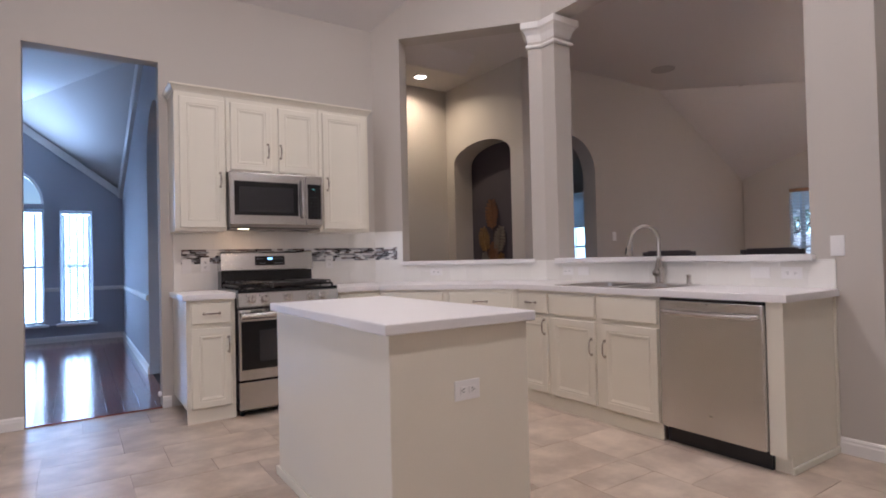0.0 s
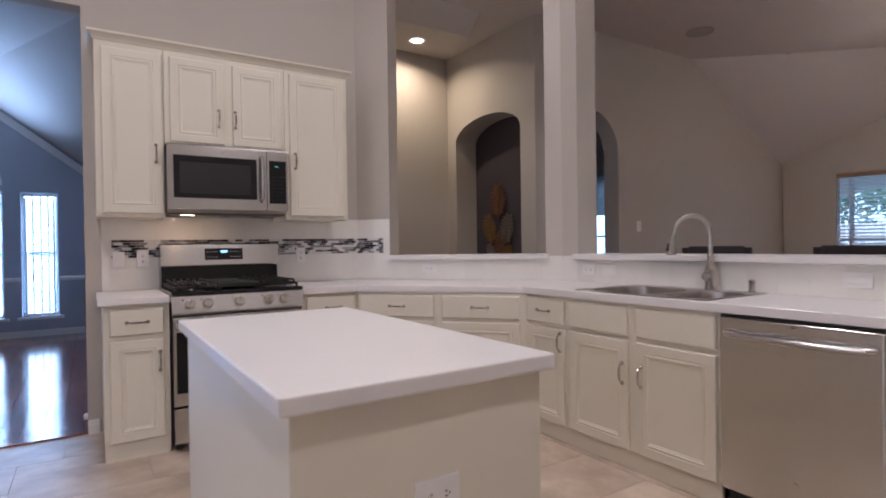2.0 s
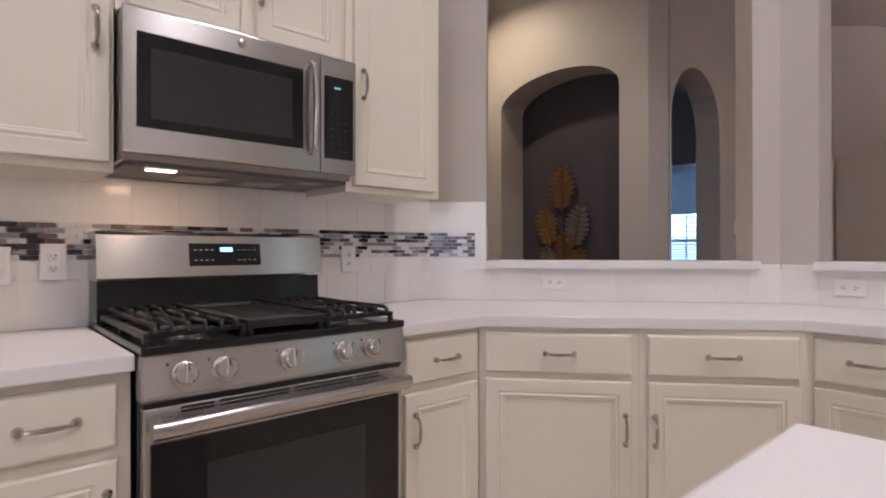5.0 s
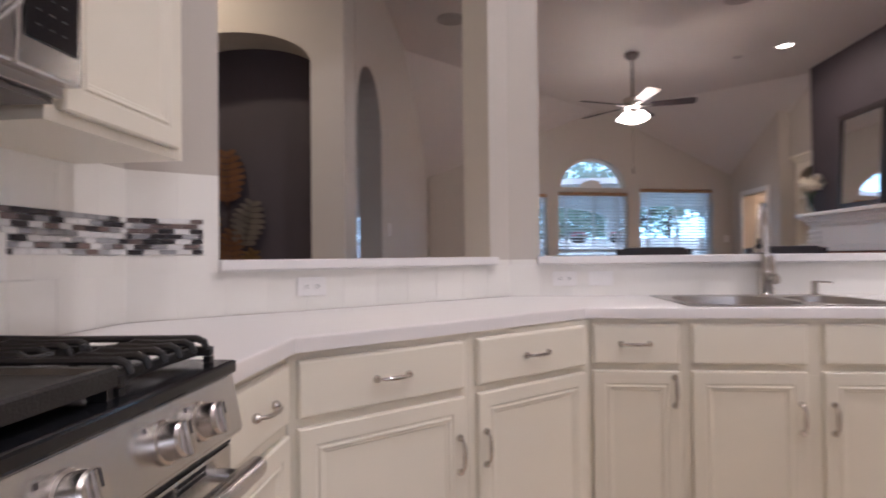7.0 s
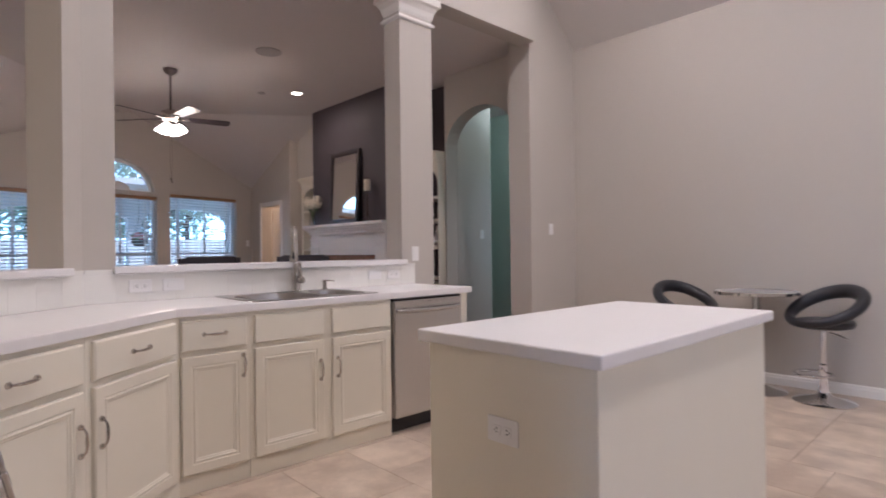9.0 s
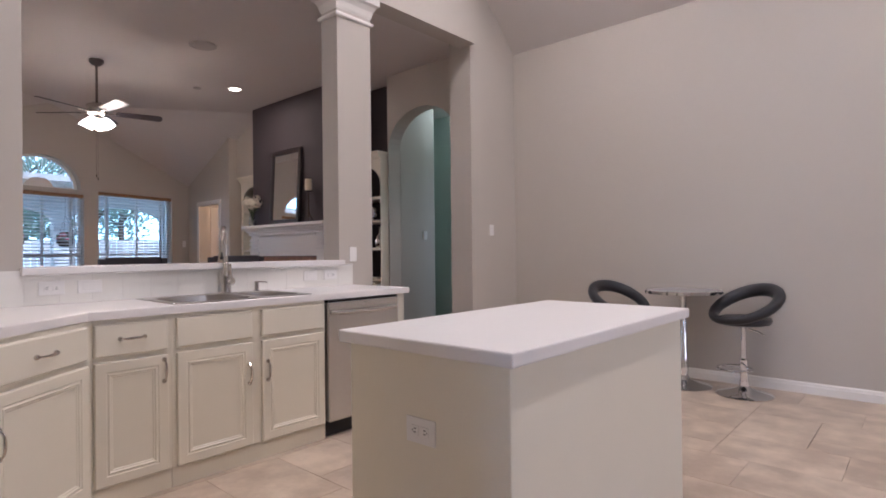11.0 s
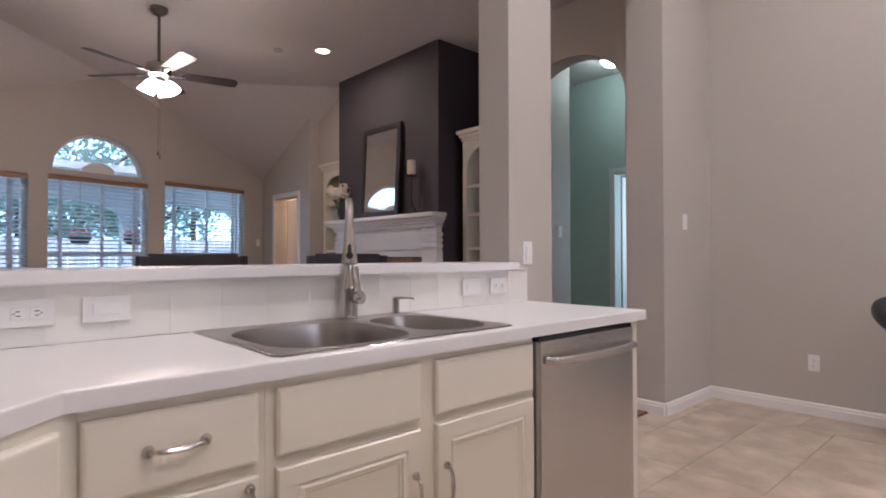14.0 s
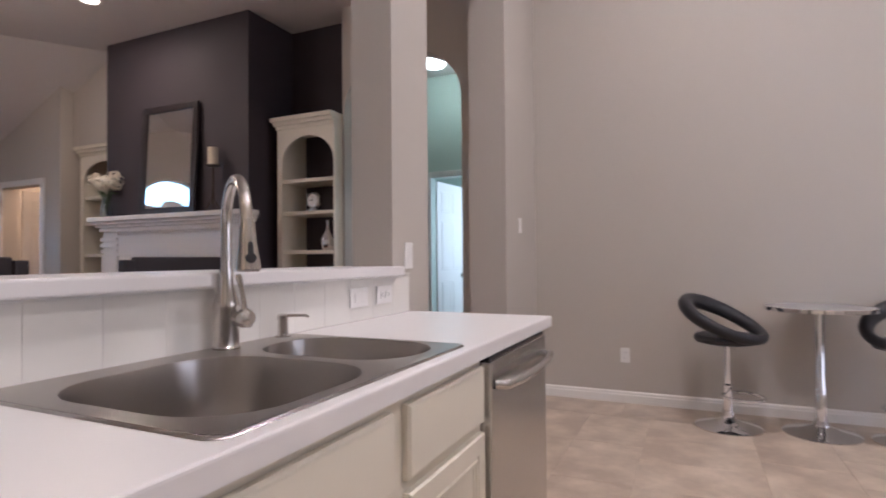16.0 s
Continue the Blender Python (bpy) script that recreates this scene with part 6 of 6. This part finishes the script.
def fence(x0, y0, x1, y1, label):
    ob = thing("wooden_fence", pose(x0, y0, -0.25, 0, 0, math.degrees(math.atan2(y1 - y0, x1 - x0))), label, "fence")
    ln = math.hypot(x1 - x0, y1 - y0)
    me = None
    for i in range(int(ln / 0.15)):
        b = part("board", block(0, 0.14, 0, 0.02, 0, 1.85, 0.003), FENCE, ob, m=pose(i * 0.15, 0, 0)) if me is None else new("board", me)
        me = b.data
        b.parent = ob
        b.matrix_basis = pose(i * 0.15, 0, 0.02 * rg.random())
    for z in (0.35, 1.55):
        part("rail", block(0, ln, 0.021, 0.06, z, z + 0.09), FENCE, ob)
    return ob


fence(18.5, 14, 18.5, -10, "pale weathered board fence across the back yard")
fence(-8, 17.5, 8, 17.5, "pale weathered board fence beyond the front windows")


def tree(x, y, h, spread, label, seed):
    r = random.Random(seed)
    ob = thing("tree", pose(x, y, -0.25), label, "tree")
    bm = bmesh.new()
    tube(bm, [(0, 0, 0), (0.05, 0.02, h * 0.2), (-0.04, 0.05, h * 0.45), (0.02, 0, h * 0.8)], [0.16, 0.13, 0.10, 0.04], 10)
    tips = []
    for i in range(9):
        a = r.random() * 6.28
        z0 = h * (0.35 + 0.4 * r.random())
        tip = Vector((spread * 0.75 * math.cos(a), spread * 0.75 * math.sin(a), z0 + h * (0.08 + 0.22 * r.random())))
        tube(bm, [(0, 0, z0), tuple(tip * 0.5 + Vector((0, 0, z0 * 0.5))), tuple(tip)], [0.06, 0.04, 0.015], 6)
        tips += [tip, tip * 0.6 + Vector((0, 0, z0 * 0.4))]
    part("trunk", bm, BARK, ob)
    verts, faces = [], []
    for i in range(2300):
        c = r.choice(tips) + Vector((r.gauss(0, spread * 0.26), r.gauss(0, spread * 0.26), r.gauss(0, h * 0.09)))
        d = Vector((r.gauss(0, 1), r.gauss(0, 1), r.gauss(0, 1))).normalized()
        s = d.orthogonal().normalized() * (0.05 + 0.03 * r.random())
        u = d.cross(s).normalized() * (0.08 + 0.05 * r.random())
        k = len(verts)
        verts += [tuple(c - u), tuple(c + s), tuple(c + u), tuple(c - s)]
        faces.append((k, k + 1, k + 2, k + 3))
    me = bpy.data.meshes.new("crown")
    me.from_pydata(verts, [], faces)
    me.materials.append(FOLIAGE)
    crown = new("crown", me)
    crown.parent = ob
    return ob


for i, (x, y, h, s) in enumerate(((24, 0.5, 5.6, 2.4), (25.5, 4.2, 6.2, 2.6), (24.8, -3.5, 5.8, 2.4), (26, 8.0, 6.0, 2.6), (29, 2.5, 7.5, 3.0), (27, -8, 6.5, 2.8), (22.5, 2.2, 4.2, 2.2), (22.8, -1.6, 4.0, 2.2), (23, 6.3, 4.4, 2.3), (22.6, 10.0, 4.2, 2.2), (6.5, 21, 6.0, 2.6))):
    tree(x, y, h, s, "leafy green tree behind the fence", 20 + i)

# covered patio outside the living room
pc = thing("patio_cover", pose(0, 0, 0), "painted patio cover with arched posts outside the windows", "patio cover")
part("roof", block(12.9, 14.4, -3.0, 6.5, 2.62, 2.74), STUCCO, pc)
bm = bmesh.new()
box(bm, 14.1, 14.4, -3.0, 6.5, 2.30, 2.615)
POSTS = (-1.1, 1.15, 3.9)
for p, q in ((-3.0, -1.1), (-1.1, 1.15), (1.15, 3.9), (3.9, 6.5)):
    c, half = (p + q) / 2, (q - p) / 2 - 0.14
    curve = [(c - half * math.cos(math.pi * i / 16), 1.90 + 0.34 * math.sin(math.pi * i / 16)) for i in range(17)]
    for u, v in zip(curve, curve[1:]):
        upright(bm, [u, v, (v[0], 2.299), (u[0], 2.299)], (14.1, 0), (0, 1), -0.3)
part("arched_beam", bm, STUCCO, pc)
for y in POSTS:
    part("post", block(14.12, 14.38, y - 0.14, y + 0.14, -0.25, 2.295, 0.01), STUCCO, pc)
structure("patio", block(10.78, 14.6, -3.2, 6.7, -0.249, -0.10), STUCCO, "pale concrete patio slab", "patio")


def basket(x, y, label):
    ob = thing("hanging_basket", pose(x, y, 1.48), label, "hanging basket", "hanging baskets")
    part("pot", lathe(bmesh.new(), [(0, -0.13), (0.10, -0.12), (0.16, -0.05), (0.18, 0.02), (0.165, 0.02), (0.0, 0.0)], 20), BRONZE, ob, smooth=True)
    r = random.Random(int(y * 10))
    for mname, m2, count in (("blossom", PINK, 90), ("foliage", LEAF, 110)):
        bm = bmesh.new()
        for _ in range(count):
            d = Vector((r.gauss(0, 1), r.gauss(0, 1), abs(r.gauss(0, 1)))).normalized()
            c = d * 0.17 * (0.6 + 0.5 * r.random()) + Vector((0, 0, 0.02))
            s = d.orthogonal().normalized() * 0.03
            u = d.cross(s).normalized() * 0.035
            bm.faces.new([bm.verts.new(v) for v in (c - u, c + s, c + u, c - s)])
        part(mname, bm, m2, ob)
    for i in range(3):
        a = 2.09 * i
        bm = bmesh.new()
        tube(bm, [(0.17 * math.cos(a), 0.17 * math.sin(a), 0.02), (0, 0, 0.55), (0, 0, 1.135)], 0.004, 6)
        part("chain", bm, BRONZE, ob)
    return ob


basket(13.6, 2.05, "hanging basket of pink flowers under the patio cover")
basket(13.6, 1.2, "hanging basket of pink flowers under the patio cover")

# upright glowing panel added to brighten the view and light the east windows
bm = bmesh.new()
box(bm, 58, 58.5, -70, 80, -0.25, 45)
solid("backdrop", bm, SKY_GLOW, "pale blue glowing panel added as sky beyond the trees", "sky", kind="structure")


# ---- backsplash tiles ----
def tile_mesh(w, d, h=0.006, chamfer=0.003, lift=0.0):
    me = bpy.data.meshes.new("tile")
    c = chamfer
    v = [(0, 0, 0), (w, 0, 0), (w, d, 0), (0, d, 0), (0, 0, h - c), (w, 0, h - c), (w, d, h - c), (0, d, h - c), (c, c, h), (w - c, c, h), (w - c, d - c, h), (c, d - c, h)]
    f = [(0, 1, 5, 4), (1, 2, 6, 5), (2, 3, 7, 6), (3, 0, 4, 7), (4, 5, 9, 8), (5, 6, 10, 9), (6, 7, 11, 10), (7, 4, 8, 11), (8, 9, 10, 11)]
    me.from_pydata(v, [], f)
    return me


def pieces(name, parent, places, material, tall=0.006, chamfer=0.0025, base=Matrix()):
    """Flat pieces (x, y, z, w, d) as objects of their own; alike pieces share a mesh."""
    shared = {}
    for x, y, z, w, d in places:
        key = (round(w, 4), round(d, 4))
        if key not in shared:
            shared[key] = tile_mesh(w, d, tall, chamfer)
            shared[key].materials.append(material)
        ob = new(name, shared[key])
        ob.parent = parent
        ob.matrix_basis = base @ Matrix.Translation((x, y, z))


T = 0.152
TG = 0.0007


def wall_pieces(name, parent, places, material, base, tall):
    """Pieces (s, z, w, h) on a wall whose local frame is base: x along, z up, -y out."""
    flip = base @ Matrix(((1, 0, 0, 0), (0, 0, -1, 0), (0, 1, 0, 0), (0, 0, 0, 1)))
    pieces(name, parent, [(s, z, 0, w, h) for s, z, w, h in places], material, tall, 0.0004, flip)


def run_of(s0, s1, z0, z1, start=None):
    out, s = [], s0 if start is None else start
    while s < s1 - 0.004:
        a, b = max(s, s0), min(s + T, s1)
        if b - a > 0.01:
            out.append((a + TG / 2, z0 + TG / 2, b - a - TG, z1 - z0 - TG))
        s += T
    return out


RW_BASE = pose(0, YR, 0)
bs = tagged(thing("backsplash", pose(0, 0, 0), "white glazed tile backsplash with a mosaic band behind the range", "backsplash"), kind="structure")
part("grout_bed", block(0.895, 2.697, YR - 0.009, YR - 0.0005, 0.914, 1.405), GROUT_WHITE, bs)
B0, B1, BT = 1.130, 1.250, 1.405
lay = run_of(0.895, 2.698, 0.914, 1.066) + run_of(0.895, 2.698, 1.066, B0, 0.82) + run_of(0.895, 2.698, B1, BT)
lay += [(0.895 + TG / 2, B0 + TG / 2, 0.055 - TG, B1 - B0 - TG)]
wall_pieces("tile", bs, lay, TILE_WHITE, pose(0, YR - 0.009, 0), 0.0013)
rg2 = random.Random(8)


def mosaic(parent, s0, s1, base, skip=None):
    rows_m, bw = 7, 0.049
    hh = (B1 - B0) / rows_m
    kinds = [[], [], [], []]
    for r in range(rows_m):
        s = s0 - (bw / 2 if r % 2 else 0) - rg2.random() * 0.01
        while s < s1 - 0.003:
            a, b = max(s, s0), min(s + bw, s1)
            z = B0 + r * hh
            if b - a > 0.006 and not (skip and a > skip[0] and b < skip[1] and r < rows_m - 2):
                kinds[rg2.choices((0, 1, 2, 3), (34, 26, 24, 16))[0]].append((a + 0.001, z + 0.001, b - a - 0.002, hh - 0.002))
            s += bw
    for k, places in enumerate(kinds):
        wall_pieces("mosaic_piece", parent, places, MOSAIC[k], base, 0.006)


mosaic(bs, 0.950, 2.698, pose(0, YR - 0.0095, 0), (1.26, 2.0))

bd = tagged(thing("backsplash_slanting", pose(0, 0, 0), "white glazed tile backsplash under the slanting pass-through", "backsplash"), kind="structure")
DB = pose(C1[0], C1[1], 0, 0, 0, DIAG_ROT)
part("grout_bed", block(0.001, 0.288, -0.009, -0.0005, 0.914, 1.405), GROUT_WHITE, bd, m=DB)
part("grout_bed", block(0.2885, DIAG_LEN + 0.002, -0.009, -0.0005, 0.914, 1.0715), GROUT_WHITE, bd, m=DB)
part("grout_bed", block(J1 + 0.022, DIAG_LEN - 0.004, -0.009, -0.0005, 1.072, 1.095), GROUT_WHITE, bd, m=DB)
DB9 = DB @ pose(0, -0.009, 0)
lay = run_of(0.002, DIAG_LEN + 0.002, 0.914, 1.0655) + run_of(0.002, 0.288, 1.0655, B0) + run_of(0.002, 0.288, B1, BT) + [(0.236, B0 + TG / 2, 0.052, B1 - B0 - TG), (J1 + 0.024, 1.067, DIAG_LEN - J1 - 0.032, 0.028)]
wall_pieces("tile", bd, lay, TILE_WHITE, DB9, 0.0013)
mosaic(bd, 0.004, 0.234, DB @ pose(0, -0.0095, 0))

be = tagged(thing("backsplash_peninsula", pose(0, 0, 0), "white glazed tile backsplash behind the sink", "backsplash"), kind="structure")
PB = pose(XP, 3.936, 0, 0, 0, -90)
part("grout_bed", block(-0.002, 2.270, -0.009, -0.0005, 0.914, 1.0715), GROUT_WHITE, be, m=PB)
part("grout_bed", block(0.004, 0.134, -0.009, -0.0005, 1.072, 1.095), GROUT_WHITE, be, m=PB)
part("end_cap", block(2.176, 2.270, -0.014, -0.0005, 1.0722, 1.082), TILE_WHITE, be, m=PB)
lay = run_of(-0.002, 2.270, 0.914, 1.0655) + [(0.008, 1.067, 0.124, 0.028)]
wall_pieces("tile", be, lay, TILE_WHITE, PB @ pose(0, -0.009, 0), 0.0013)


# ---- floors: tiles and boards ----
def slab(name, bm, material, label, category="floor"):
    return solid(name, bm, material, label, category, kind="structure")


bm = bmesh.new()
box(bm, -2.4, 3.99, -0.75, YR + 0.02, -0.05, -0.006)
kitchen_floor = slab("floor", bm, GROUT, "beige travertine tiled kitchen floor")


U, GAP = 0.2055, 0.0022
rng = random.Random(5)
cols, rows_n = 31, 30
taken = [[False] * rows_n for _ in range(cols)]
tiles = []
for i in range(cols):
    for j in range(rows_n):
        if taken[i][j]:
            continue
        for w, d in rng.sample([(3, 2), (2, 3), (2, 2), (3, 2), (2, 3)], 5) + [(2, 1), (1, 2), (1, 1)]:
            if i + w <= cols and j + d <= rows_n and not any(taken[a][b] for a in range(i, i + w) for b in range(j, j + d)):
                for a in range(i, i + w):
                    for b in range(j, j + d):
                        taken[a][b] = True
                x1, y1 = min(-2.4 + (i + w) * U, 3.98), min(-0.75 + (j + d) * U, YR)
                tiles.append((-2.4 + i * U + GAP / 2, -0.75 + j * U + GAP / 2, -0.006, x1 - (-2.4 + i * U) - GAP, y1 - (-0.75 + j * U) - GAP))
                break
pieces("tile", kitchen_floor, tiles, TRAVERTINE, 0.006, 0.001)

wood_floor = slab("floor_dining", block(-3.0, 1.0, YR + 0.02, 10.5, -0.05, -0.016), BLACK_PLASTIC, "glossy red-brown hardwood dining room floor")
boards = []
w = 0.115
for i in range(21):
    x = -1.52 + i * w
    y = YR + 0.10 - rng.random() * 0.9
    while y < 10.4:
        ln = 0.8 + rng.random() * 0.9
        y0, y1 = max(y, YR + 0.10), min(y + ln, 10.4)
        if y1 - y0 > 0.03:
            boards.append((x + 0.0006, y0 + 0.0006, -0.016, w - 0.0012, y1 - y0 - 0.0012))
        y += ln
pieces("plank", wood_floor, boards, CHERRY, 0.016, 0.0012)
part("plank_rest", block(-3.0, -1.53, YR + 0.10, 10.4, -0.014, -0.001), CHERRY, wood_floor)
part("threshold", block(-0.066, 0.805, YR + 0.004, YR + 0.098, -0.014, 0.010, 0.004), CHERRY, wood_floor)

hall_floor = slab("floor_living", block(3.99, 10.9, -2.6, 8.74, -0.05, -0.016), BLACK_PLASTIC, "glossy red-brown hardwood living room and hall floor")
boards = []
for i in range(26):
    y = -2.05 + i * w
    x = 4.08 - rng.random() * 0.9
    while x < 6.3:
        ln = 0.8 + rng.random() * 0.9
        x0, x1 = max(x, 4.08), min(x + ln, 6.3)
        if x1 - x0 > 0.03:
            boards.append((x0 + 0.0006, y + 0.0006, -0.016, x1 - x0 - 0.0012, w - 0.0012))
        x += ln
pieces("plank", hall_floor, boards, CHERRY, 0.016, 0.0012)
bm = bmesh.new()
box(bm, 6.31, 10.9, -2.6, 8.74, -0.014, -0.001), box(bm, 4.08, 6.30, 0.95, 8.74, -0.014, -0.001)
part("plank_rest", bm, CHERRY, hall_floor)
part("threshold", block(3.985, 4.078, 0.04, 1.45, -0.014, 0.010, 0.004), CHERRY, hall_floor)
structure("floor_foyer", block(1.0, 3.98, YR + 0.14, 6.48, -0.05, -0.001), CHERRY, "red-brown hardwood foyer floor", "floor")
